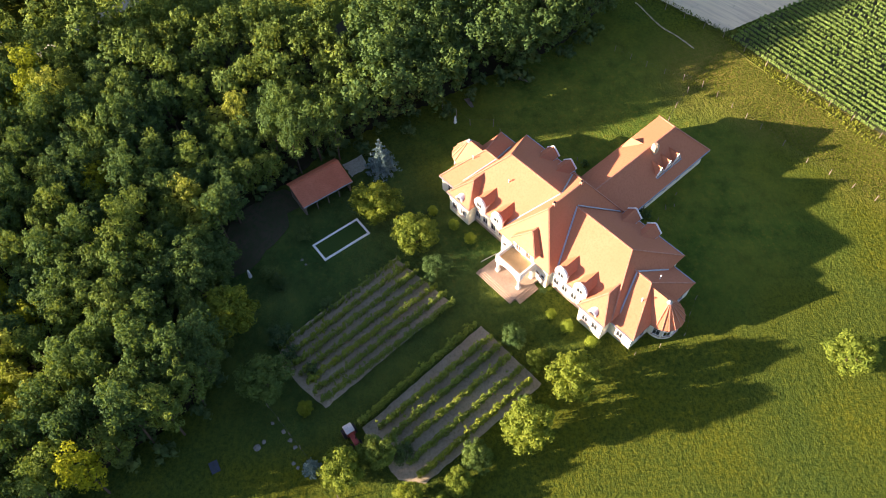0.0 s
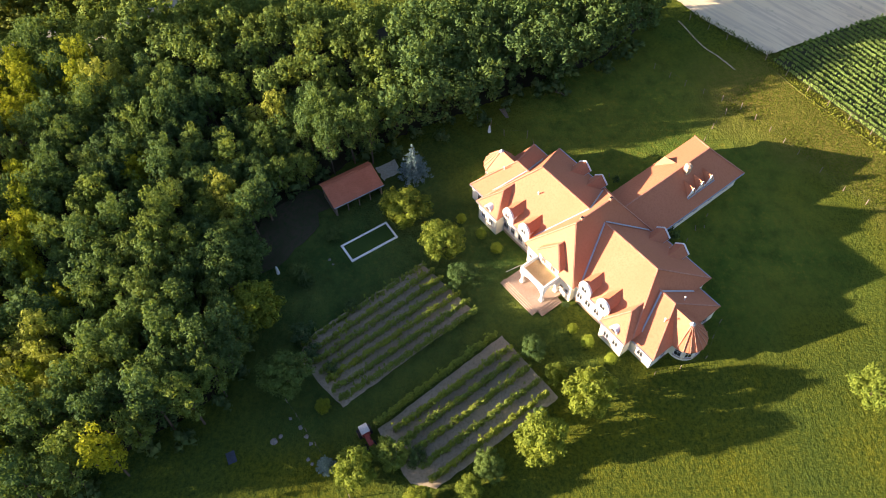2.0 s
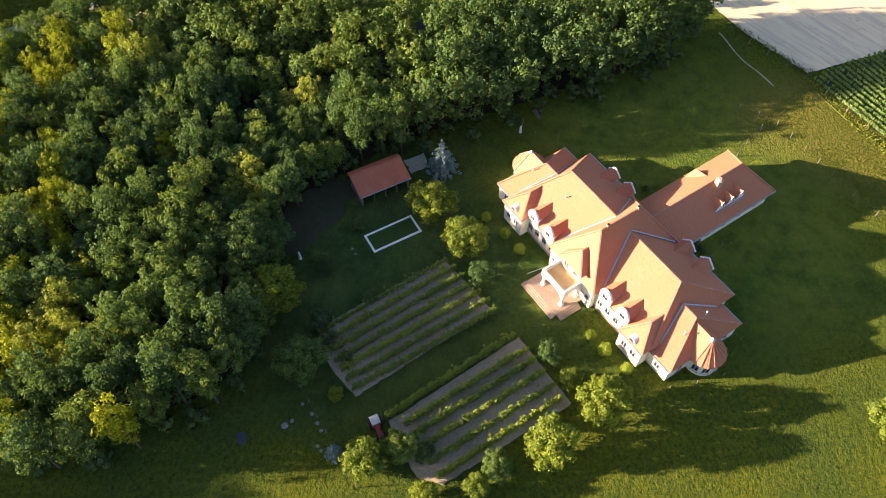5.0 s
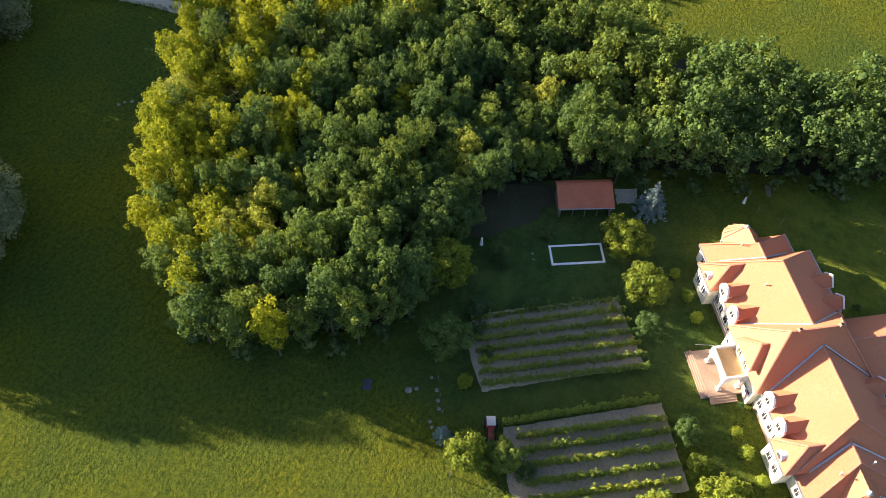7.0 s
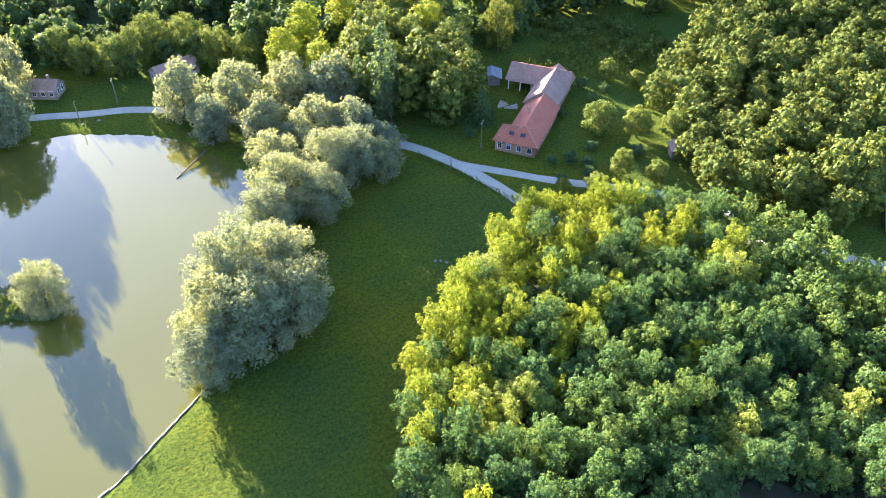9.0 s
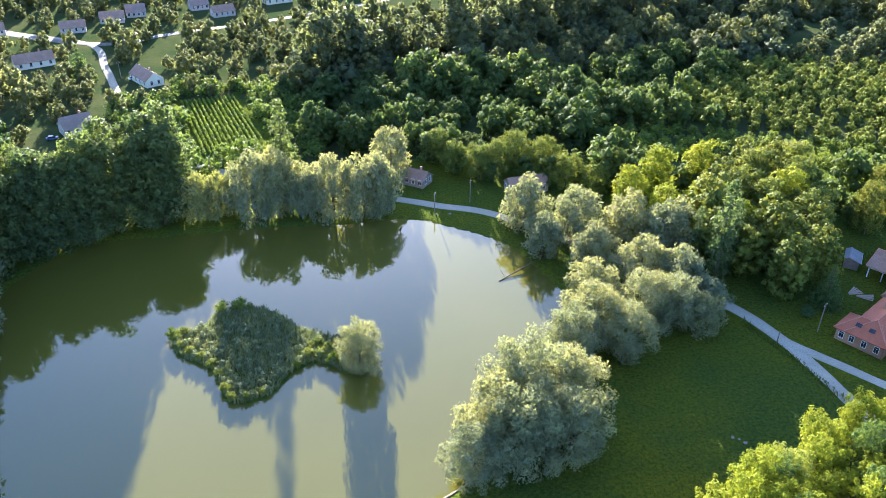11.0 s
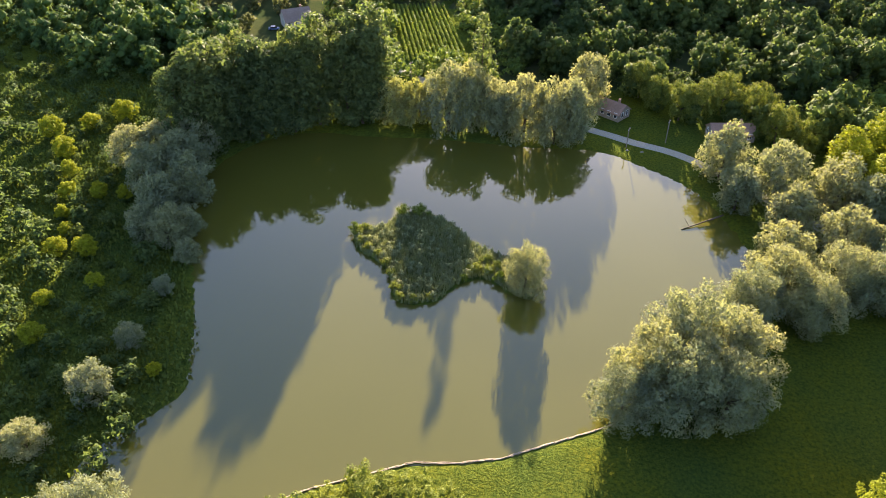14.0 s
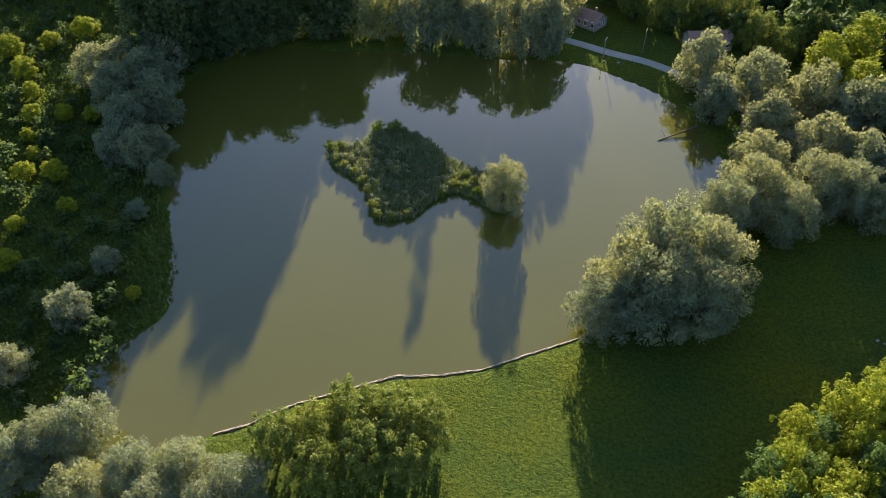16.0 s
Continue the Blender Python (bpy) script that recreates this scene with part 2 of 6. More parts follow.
LEAF_DARK = foliage("shrub_leaf", (0.058, 0.105, 0.038), (0.115, 0.170, 0.058), vary=0.6)
REED = foliage("reed_leaf", (0.140, 0.178, 0.086), (0.24, 0.275, 0.135), through_light=0.25, tint=(1.2, 1.2, 0.7), vary=0.6)
WEED = foliage("weed_leaf", (0.075, 0.115, 0.026), (0.150, 0.185, 0.038), through_light=0.35, vary=0.8)
TUFT = foliage("grass_tuft", (0.088, 0.122, 0.010), (0.150, 0.165, 0.013), through_light=0.3, vary=0.4)
TUFT_DRY = foliage("dry_weed", (0.15, 0.185, 0.020), (0.25, 0.275, 0.030), through_light=0.3, vary=0.3)
VINE = foliage("vine_leaf", (0.145, 0.205, 0.034), (0.255, 0.31, 0.054), vary=0.5)
EARTH = two_scale("bare_earth", (0.050, 0.050, 0.024), (0.072, 0.058, 0.036), (0.034, 0.056, 0.018), 0.25, 1.2)


def water_material():
    m, nt, b = material("pond_water", 0.03, 1.0)
    col = ramp(nt, noise_at(nt, 0.02, 2, 0.5), [(0.3, (0.086, 0.084, 0.011)), (0.7, (0.100, 0.096, 0.014))])
    nt.links.new(col, b.inputs["Base Color"])
    b.inputs["IOR"].default_value = 1.45
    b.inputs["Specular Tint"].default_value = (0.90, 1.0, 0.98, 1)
    bump(nt, b, noise_at(nt, 1.4, 3, 0.6), 0.03, 0.05)
    return m


WATER = water_material()

# ------------------------------------------------------------------ mesh helpers


def mesh(name, verts, faces, mat, smooth=False):
    me = bpy.data.meshes.new(name)
    me.from_pydata([tuple(map(float, v)) for v in verts], [], [tuple(map(int, q)) for q in faces])
    me.materials.append(mat)
    if smooth:
        me.polygons.foreach_set("use_smooth", [True] * len(me.polygons))
    me.update()
    return me


def soft_normals(me, n):
    """Shading normals, one a vertex, so that small leaves shade like the bough they sit on."""
    at = me.attributes.new("custom_normal", "FLOAT_VECTOR", "POINT")
    at.data.foreach_set("vector", np.asarray(n, np.float32).ravel())
    me.update()
    return me


def part(name, bm, mat, parent=None, label=""):
    me = bpy.data.meshes.new(name)
    bmesh.ops.recalc_face_normals(bm, faces=bm.faces)
    bm.to_mesh(me)
    bm.free()
    me.materials.append(mat)
    ob = new(name, me)
    ob.parent = parent
    return tagged(ob, label)


def child(name, me, parent, label=""):
    ob = new(name, me)
    ob.parent = parent
    return tagged(ob, label)


def empty(name, m, label, category, group=""):
    ob = new(name)
    ob.empty_display_size = 0.3
    ob.matrix_basis = m
    return tagged(ob, label, category, group)


def box(bm, x0, x1, y0, y1, z0, z1, bevel=0.0):
    r = bmesh.ops.create_cube(bm, size=1, matrix=Matrix.Translation(((x0 + x1) / 2, (y0 + y1) / 2, (z0 + z1) / 2)) @ Matrix.Diagonal((x1 - x0, y1 - y0, z1 - z0, 1)))
    if bevel:
        edges = list({e for v in r["verts"] for e in v.link_edges})
        bmesh.ops.bevel(bm, geom=edges, offset=bevel, segments=1, affect="EDGES")
    return bm


def boxes(*args):
    bm = bmesh.new()
    for a in args:
        box(bm, *a)
    return bm


def tube(bm, p, q, r0, r1, sides=7, caps=True):
    p, q = Vector(p), Vector(q)
    d = q - p
    m = Matrix.Translation((p + q) / 2) @ d.to_track_quat("Z", "Y").to_matrix().to_4x4()
    bmesh.ops.create_cone(bm, cap_ends=caps, segments=sides, radius1=r0, radius2=r1, depth=d.length, matrix=m)
    return bm


def slab(bm, corners, down=0.16):
    """A sheet with thickness below the given corners."""
    top = [bm.verts.new(c) for c in corners]
    low = [bm.verts.new((c[0], c[1], c[2] - down)) for c in corners]
    bm.faces.new(top)
    bm.faces.new(low[::-1])
    n = len(top)
    for i in range(n):
        bm.faces.new((top[i], low[i], low[(i + 1) % n], top[(i + 1) % n]))
    return bm


def inside(x, y, poly):
    """Which of the points lie in the polygon."""
    x, y = np.asarray(x, float), np.asarray(y, float)
    res = np.zeros(x.shape, bool)
    n = len(poly)
    for i in range(n):
        (x0, y0), (x1, y1) = poly[i], poly[(i + 1) % n]
        if y0 == y1:
            continue
        res ^= ((y0 > y) != (y1 > y)) & (x < (x1 - x0) * (y - y0) / (y1 - y0) + x0)
    return res


def edge_distance(x, y, poly):
    """Distance to the polygon's outline, positive inside."""
    d = np.full(x.shape, 1e9)
    n = len(poly)
    for i in range(n):
        a, b = np.array(poly[i], float), np.array(poly[(i + 1) % n], float)
        e = b - a
        t = np.clip(((x - a[0]) * e[0] + (y - a[1]) * e[1]) / (e @ e), 0, 1)
        d = np.minimum(d, np.hypot(x - a[0] - t * e[0], y - a[1] - t * e[1]))
    return np.where(inside(x, y, poly), d, -d)


def rounded(poly, times=2):
    """A smoother closed outline (corner cutting)."""
    for _ in range(times):
        out = []
        for i, p in enumerate(poly):
            q = poly[(i + 1) % len(poly)]
            out += [(0.75 * p[0] + 0.25 * q[0], 0.75 * p[1] + 0.25 * q[1]), (0.25 * p[0] + 0.75 * q[0], 0.25 * p[1] + 0.75 * q[1])]
        poly = out
    return poly


def scatter(poly, gap, rng, margin=0.0, tries=40):
    """Points at least gap apart inside the polygon."""
    xs, ys = [p[0] for p in poly], [p[1] for p in poly]
    area = (max(xs) - min(xs)) * (max(ys) - min(ys))
    n = int(area / gap ** 2 * tries / 8) + 10
    px, py = rng.uniform(min(xs), max(xs), n), rng.uniform(min(ys), max(ys), n)
    ok = inside(px, py, poly)
    cells, out = {}, []
    for x, y in zip(px[ok], py[ok]):
        i, j = int(x // gap), int(y // gap)
        if all((x - a) ** 2 + (y - b) ** 2 >= gap * gap for di in (-1, 0, 1) for dj in (-1, 0, 1) for a, b in cells.get((i + di, j + dj), ())):
            cells.setdefault((i, j), []).append((x, y))
            out.append((x, y))
    return out


# ------------------------------------------------------------------ ground and pond
POND = rounded([(6.9, 90.8), (-1.7, 85.0), (-8.7, 80.2), (-15.8, 77.4), (-22.2, 76.0), (-29.5, 71.5), (-37.3, 66.6), (-42.1, 62.0),
                (-46.8, 58.9), (-49.7, 58.6), (-54.2, 54.3), (-62, 50), (-74.5, 55), (-73.5, 65.0), (-68.2, 74.2), (-65.0, 80.9),
                (-66.8, 85.5), (-72.1, 96.8), (-77.0, 106.3), (-84, 118), (-95, 135), (-98, 155), (-92, 172), (-80, 180),
                (-62.5, 181), (-50.1, 184), (-43, 185), (-28.2, 185.5), (-13.2, 187.5), (-5.7, 189.4), (2, 188.7), (10, 184),
                (19, 179), (26, 172), (30, 163), (34, 155), (37, 140), (30, 126), (21, 113), (15, 103), (10, 95)], 1)
ISLAND = rounded([(-52.4, 132.1), (-49.6, 128.4), (-43.6, 125.6), (-39.9, 121.3), (-38.3, 115.5), (-35.7, 113.3), (-31.7, 113.7),
                  (-27.6, 116.4), (-25.8, 121.6), (-22.4, 125.6), (-18.7, 125.4), (-14, 121.5), (-9.5, 121), (-8.2, 127.5), (-13, 134),
                  (-19.8, 136), (-25.3, 138), (-30.6, 144), (-35.4, 147), (-42.4, 147), (-45.7, 144), (-46.1, 140), (-49.2, 138), (-53, 138)], 1)
WATER_Z = -0.35


def axis(lo, hi, step, far=4600.0):
    core = list(np.arange(lo, hi + step / 2, step))
    grow, out = step, []
    while core[-1] < far:
        grow *= 1.085
        core.append(min(core[-1] + grow, far))
    grow = step
    while core[0] > -far:
        grow *= 1.085
        core.insert(0, max(core[0] - grow, -far))
    return np.array(core)


def far_rise(x, y):
    """The plain rises gently towards the horizon, with low hills at one end."""
    return np.clip((np.hypot(x, y) - 2300) / 2200, 0, 1) ** 1.3 * (70 + 8 * np.sin(x / 700.0) + 120 * np.exp(-((x + 2000) / 800.0) ** 2)) * (y > 0)


def build_ground():
    gx, gy = axis(-112, 150, 2.0), axis(-95, 215, 2.0)
    X, Y = np.meshgrid(gx, gy)
    Z = np.zeros(X.shape)
    near = (X > -112) & (X < 50) & (Y > 40) & (Y < 200)
    d = np.minimum(edge_distance(X[near], Y[near], POND), -edge_distance(X[near], Y[near], ISLAND))
    Z[near] = np.interp(d, [-1.2, 0.0, 1.2, 6.0], [0.0, WATER_Z, -1.0, -1.9])
    lump = np.array([noise.noise((x * 0.11, y * 0.11, 0.0)) for x, y in zip(X.ravel(), Y.ravel())]).reshape(X.shape)
    Z += np.where((np.abs(X) < 200) & (Z > -0.05), lump * 0.10 - 0.05, 0.0)
    # low hills on the far horizon
    Z += far_rise(X, Y)
    n, m = X.shape
    idx = np.arange(n * m).reshape(n, m)
    quads = np.stack([idx[:-1, :-1], idx[:-1, 1:], idx[1:, 1:], idx[1:, :-1]], -1).reshape(-1, 4)
    ob = new("ground", mesh("ground", np.stack([X, Y, Z], -1).reshape(-1, 3), quads, GRASS, True))
    # the plain beyond the village is pasture, with stubble and greener fields
    for m in (FIELD_A, GARDENS):
        ob.data.materials.append(m)
    cx, cy = (X[:-1, :-1] + X[1:, 1:]).ravel() / 2, (Y[:-1, :-1] + Y[1:, 1:]).ravel() / 2
    kind = np.zeros(len(cx), np.int32)
    kind[(cy > 232 + 10 * np.sin(cx / 17)) & ~inside(cx, cy, [(-95, 290), (-68, 297), (-46, 246), (-68, 230)])] = 2
    kind[(cy > 700 + 0.35 * np.clip(cx, -320, 500) + 25 * np.sin(cx / 60))] = 1
    kind[inside(cx, cy, [(-700, 1000), (-460, 800), (-310, 600), (-290, 500), (-700, 500)])] = 1
    ob.data.polygons.foreach_set("material_index", kind)
    return tagged(ob, "mown and rough grassland with yellow-green patches", "ground", kind="structure")


build_ground()


def ragged(poly, step=0.7, amp=0.35):
    """The outline with many small irregularities."""
    out = []
    for i, (x0, y0) in enumerate(poly):
        x1, y1 = poly[(i + 1) % len(poly)]
        n = max(1, int(math.hypot(x1 - x0, y1 - y0) / step))
        for k in range(n):
            x, y = x0 + (x1 - x0) * k / n, y0 + (y1 - y0) * k / n
            out.append((x + amp * noise.noise((x * 1.3, y * 1.3, 4.0)) * 1.6, y + amp * noise.noise((x * 1.3, y * 1.3, 8.0)) * 1.6))
    return out


def sheet(name, poly, z, mat, label, category="ground", rough=0.35):
    if rough:
        poly = ragged(poly, max(0.7, rough * 1.5), rough)
    bm = bmesh.new()
    bm.faces.new([bm.verts.new((x, y, z)) for x, y in poly])
    bmesh.ops.triangulate(bm, faces=bm.faces)
    me = bpy.data.meshes.new(name)
    bm.normal_update()
    if bm.faces[:][0].normal.z < 0:
        bmesh.ops.reverse_faces(bm, faces=bm.faces)
    bm.to_mesh(me)
    bm.free()
    me.materials.append(mat)
    return tagged(new(name, me), label, category, kind="structure")


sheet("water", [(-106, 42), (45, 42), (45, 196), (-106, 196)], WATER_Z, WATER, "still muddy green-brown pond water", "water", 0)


def ribbon(name, line, width, z, mat, label, category="road"):
    """A road along a line of points."""
    pts = [Vector((x, y, 0)) for x, y in line]
    fine = []
    for i in range(len(pts) - 1):
        p0, p1, p2, p3 = pts[max(i - 1, 0)], pts[i], pts[i + 1], pts[min(i + 2, len(pts) - 1)]
        for k in range(8):
            t = k / 8
            fine.append(0.5 * ((2 * p1) + (p2 - p0) * t + (2 * p0 - 5 * p1 + 4 * p2 - p3) * t * t + (3 * p1 - p0 - 3 * p2 + p3) * t ** 3))
    fine.append(pts[-1])
    vs, fs = [], []
    for i, p in enumerate(fine):
        d = (fine[min(i + 1, len(fine) - 1)] - fine[max(i - 1, 0)]).normalized()
        side = Vector((-d.y, d.x, 0))
        w = width * (1 + (0.08 if width > 1 else 0.5) * noise.noise((p.x * (0.2 if width > 1 else 0.9), p.y * 0.2, 3.0))) / 2
        for s, dz in ((1.15, -0.12), (1, 0), (-1, 0), (-1.15, -0.12)):
            vs.append(p + side * w * s + Vector((0, 0, z + dz)))
        if i:
            for k in range(3):
                a = 4 * i + k
                fs.append((a - 4, a - 3, a + 1, a))
    me = mesh(name, vs, fs, mat, True)
    ob = new(name, me)
    return tagged(ob, label, category, kind="structure")


ribbon("road_1", [(-260, 470), (-215, 405), (-156, 374), (-134, 334), (-115, 294), (-95, 255), (-75, 232), (-64, 225), (-56, 220), (-32, 209), (-6.5, 202),
                  (7, 197), (23, 191), (45, 172), (60, 157), (73, 143.5), (79.5, 131), (83, 119), (85.5, 107), (90, 95), (105, 82), (122, 71), (132.5, 60), (142, 47), (151, 34), (170, 8), (190, -30)],
       2.9, 0.06, GRAVEL, "pale gravel road along the pond and the wood")
ribbon("road_2", [(80.5, 129.5), (82.5, 127.2), (88.5, 121), (95, 114), (104, 106), (113, 98), (123, 83)], 2.4, 0.062, GRAVEL, "pale gravel track forking off the road")
ribbon("road_3", [(-330, 440), (-260, 420), (-156, 374), (-120, 392), (-60, 430), (20, 500), (120, 600), (260, 720)], 4.5, 0.085, two_scale("street_surface", (0.17, 0.16, 0.14), (0.22, 0.205, 0.18), (0.13, 0.12, 0.105), 0.12, 2.0), "grey village street between houses")
sheet("sand_yard", [(133, -41.5), (124.5, -47.2), (113.4, -57.9), (121.0, -75.0), (128, -92), (158, -92), (150, -50)], 0.05, SAND, "bare pale sandy field beside the crop", rough=0.22)
sheet("crop_field", [(111.6, -58.8), (114.4, -62.5), (121.4, -76.8), (126, -90), (128, -110), (60, -110), (70, -88.5), (83.9, -78.8), (89.2, -74.6), (101, -66)], 0.045, CROP_SOIL, "dark soil under rows of green maize")
# fields on the plain beyond the village
sheet("stubble_field", [(-489, 846), (-452, 825), (-332, 632), (-356, 609)], 0.42, FIELD_B, "pale brown stubble field beyond the village", "field", 0)
sheet("green_field", [(-434, 796), (-374, 761), (-283, 650), (-264, 612), (-298, 593), (-329, 632)], 0.54, FIELD_C, "bright green field beyond the village", "field", 0)
sheet("green_field", [(-347, 593), (-320, 614), (-256, 587), (-251, 502), (-297, 502)], 0.66, FIELD_C, "bright green field beyond the village", "field", 0)
sheet("green_field", [(320, 1199), (503, 1264), (325, 952), (255, 1007)], 0.78, FIELD_C, "bright green field beyond the village", "field", 0)
sheet("stubble_field", [(472, 1363), (586, 1264), (471, 1159), (337, 1264)], 0.90, FIELD_B, "pale brown stubble field beyond the village", "field", 0)
sheet("stubble_field", [(751, 1577), (793, 1390), (686, 1199), (641, 1264)], 1.02, FIELD_B, "pale brown stubble field beyond the village", "field", 0)
sheet("green_field", [(375, 2030), (827, 2220), (772, 1920), (371, 1732)], 1.14, FIELD_C, "bright green field beyond the village", "field", 0)
sheet("vineyard_soil_upper", [(49.8, 24.3), (53.5, 22.6), (66.0, 6.6), (57.4, -1.5), (41.9, 16.9), (44.7, 19.9)], 0.05, SOIL, "bare grey-brown soil between vine rows", rough=0.14)
sheet("vineyard_soil_lower", [(38.6, 11.9), (53.2, -5.6), (43.4, -13.3), (30.6, 3.6), (31.2, 7.2)], 0.05, SOIL, "bare grey-brown soil between vine rows", rough=0.14)
FOREST = [(81, 101), (66, 94), (51, 83.5), (39, 75.5), (32.6, 66), (27.4, 57), (28.8, 48.8), (33, 43.5), (38, 36), (46, 32), (55, 34), (66, 34), (76, 31),
          (83, 25), (86, 15), (91, 6.5), (95, -2.5), (102, -14.5), (107, -26), (115, -33), (122, -40), (127, -33), (123, -17.8), (119, -7.5), (117, 6.6), (121, 16.7), (126, 32), (123, 59), (120.6, 71), (113, 81), (100, 92), (89.5, 98)]
sheet("forest_floor", [(75 + 0.88 * (x - 75), 35 + 0.88 * (y - 35)) if y > 20 else (x + 5, y) for x, y in rounded(FOREST, 1)], 0.05, LITTER, "dark leaf litter under the locust wood")

# ------------------------------------------------------------------ trees
ICO = bmesh.new()
bmesh.ops.create_icosphere(ICO, subdivisions=1, radius=1)
ICO_V = np.array([v.co[:] for v in ICO.verts])
ICO_F = np.array([[v.index for v in f.verts] for f in ICO.faces])
ICO.free()
OCT_V = np.array([(1, 0, 0), (0, 1, 0), (-1, 0, 0), (0, -1, 0), (0, 0, 1), (0, 0, -1)], float)
OCT_F = np.array([(0, 1, 4), (1, 2, 4), (2, 3, 4), (3, 0, 4), (1, 0, 5), (2, 1, 5), (3, 2, 5), (0, 3, 5)])


def leaf_cloud(lobes, per_area, size, rng, droop=0.0, up=0.25, spread=0.45, core=0.5, long=1.0, fuzz=(0.72, 1.12), crown=0.45, grain=0.4):
    """Leaves spread over the outside of a crown's lobes, with a rough core in each lobe. Returns vertices and faces."""
    V, F, N, n0 = [], [], [], 0
    mid = np.mean([c for c, r in lobes], axis=0)
    for c, r in lobes:
        c, r = np.array(c, float), np.array(r, float)
        if core:
            cv, cf = (ICO_V, ICO_F) if size < 0.15 else (OCT_V, OCT_F)
            V.append(c + cv * r * core * (1 + 0.18 * rng.standard_normal((len(cv), 1))))
            F += [tuple(f) for f in cf + n0]
            n0 += len(cv)
            N.append(cv)
        n = max(6, int(per_area * (r[0] * r[1] + 2 * r[0] * r[2])))
        d = rng.standard_normal((n, 3))
        d[:, 2] += up
        d /= np.linalg.norm(d, axis=1)[:, None]
        p = c + d * r * rng.uniform(*fuzz, (n, 1))
        nor = d + spread * rng.standard_normal((n, 3))
        nor[:, 2] += 0.25
        nor /= np.linalg.norm(nor, axis=1)[:, None]
        a = np.cross(nor, rng.standard_normal((n, 3)))
        if droop:
            a = a * (1 - droop) + np.array([0, 0, -1.0]) * droop
            a -= nor * (a * nor).sum(1)[:, None] * 0.6
        a /= np.linalg.norm(a, axis=1)[:, None] + 1e-9
        b = np.cross(nor, a)
        b /= np.linalg.norm(b, axis=1)[:, None] + 1e-9
        s = size * rng.uniform(0.6, 1.35, (n, 1))
        q = np.stack([p - a * s * long + b * s * 0.8, p - a * s * 0.8 * long - b * s * 0.7, p + a * s * 1.2 * long], 1)
        V.append(q.reshape(-1, 3))
        out = p - mid
        out /= np.linalg.norm(out, axis=1)[:, None] + 1e-9
        soft = 0.75 * d + 0.6 * crown * out + grain * nor + np.array([0, 0, 0.1])
        soft /= np.linalg.norm(soft, axis=1)[:, None]
        N.append(np.repeat(soft, 3, axis=0))
        F += [tuple(k) for k in np.arange(n0, n0 + 3 * n).reshape(-1, 3)]
        n0 += 3 * n
    return np.concatenate(V), F, np.concatenate(N)


def lobes_round(rng, height, radius, base, count, lobe, low=-0.9, ragged=0.16, tall=1.0):
    """Lobes over the shell of an egg-shaped crown between base and height, a little ragged."""
    out, mid, half = [], (base + height) / 2, (height - base) / 2
    for i in range(count):
        z = low + (0.97 - low) * (i + 0.5) / count
        a = i * 2.39996 + rng.uniform(-0.5, 0.5)
        k = math.sqrt(max(0.03, 1 - z * z)) * rng.uniform(0.66, 0.9) * (1 + ragged * rng.standard_normal())
        s = lobe * rng.uniform(0.7, 1.3)
        out.append(((radius * k * math.cos(a), radius * k * math.sin(a), mid + (half - s * 0.5) * z * (1 + 0.5 * ragged * rng.standard_normal())),
                    (s, s, s * tall * rng.uniform(0.8, 1.05))))
    out.append(((0, 0, mid), (radius * 0.62, radius * 0.62, half * 0.78)))
    return out


def lobes_cone(rng, height, radius, tiers):
    """Flat drooping boughs in tiers, for a spruce."""
    out = []
    for i in range(tiers):
        t = i / (tiers - 1)
        z, r = 0.6 + t * (height - 0.9), radius * (1 - t) ** 0.9 + 0.12
        n = max(3, int(9 * (1 - t)) + 2)
        for k in range(n):
            a = 6.283 * (k + 0.5 * (i % 2)) / n + rng.uniform(-0.2, 0.2)
            reach = r * rng.uniform(0.8, 1.15)
            for u in (0.3, 0.62, 0.92):
                s = (0.17 * r + 0.08) * (1.25 - 0.5 * u)
                out.append(((math.cos(a) * reach * u, math.sin(a) * reach * u, z - 0.28 * reach * u), (s, s, 0.6 * s + 0.05)))
    return out


def trunk_mesh(name, height, r, rng, limbs=4, reach=1.5, mat=None):
    bm = bmesh.new()
    bend = Vector((rng.uniform(-0.3, 0.3), rng.uniform(-0.3, 0.3), height * 0.55))
    tube(bm, (0, 0, -0.15), bend, r, r * 0.7, 7)
    tube(bm, bend, (bend.x * 1.5, bend.y * 1.5, height), r * 0.7, r * 0.25, 6)
    for i in range(limbs):
        a = i * 2.4 + rng.uniform(0, 1)
        z = height * rng.uniform(0.45, 0.7)
        p = bend * (z / bend.z) if z < bend.z else bend
        tube(bm, p, (p.x + math.cos(a) * reach, p.y + math.sin(a) * reach, p.z + reach * rng.uniform(0.5, 1.1)), r * 0.42, r * 0.12, 5)
    me = bpy.data.meshes.new(name)
    bm.to_mesh(me)
    bm.free()
    me.materials.append(mat or BARK)
    return me


def leafy_mesh(name, v, f, normals, mat):
    return soft_normals(mesh(name, v, f, mat), normals)


def tree_kind(lobes, density, size, rng, mat, trunk_h, trunk_r, reach=1.5, **kw):
    return leafy_mesh("crown", *leaf_cloud(lobes, density, size, rng, **kw), mat), trunk_mesh("trunk", trunk_h, trunk_r, rng, 4, reach)


def plant(name, kind, x, y, scale, turn, label, category="tree", group="", stretch=1.0, z=0.0, leaf=None):
    """Sets a tree of a kind (crown mesh, trunk mesh) on the ground."""
    ob = empty(name, Matrix.Translation((x, y, z)) @ Matrix.Rotation(turn, 4, "Z") @ Matrix.Diagonal((scale, scale, scale * stretch, 1)), label, category, group)
    c = child("crown", kind[0], ob)
    if leaf:
        c.material_slots[0].link = "OBJECT"
        c.material_slots[0].material = leaf
    child("trunk", kind[1], ob)
    return ob


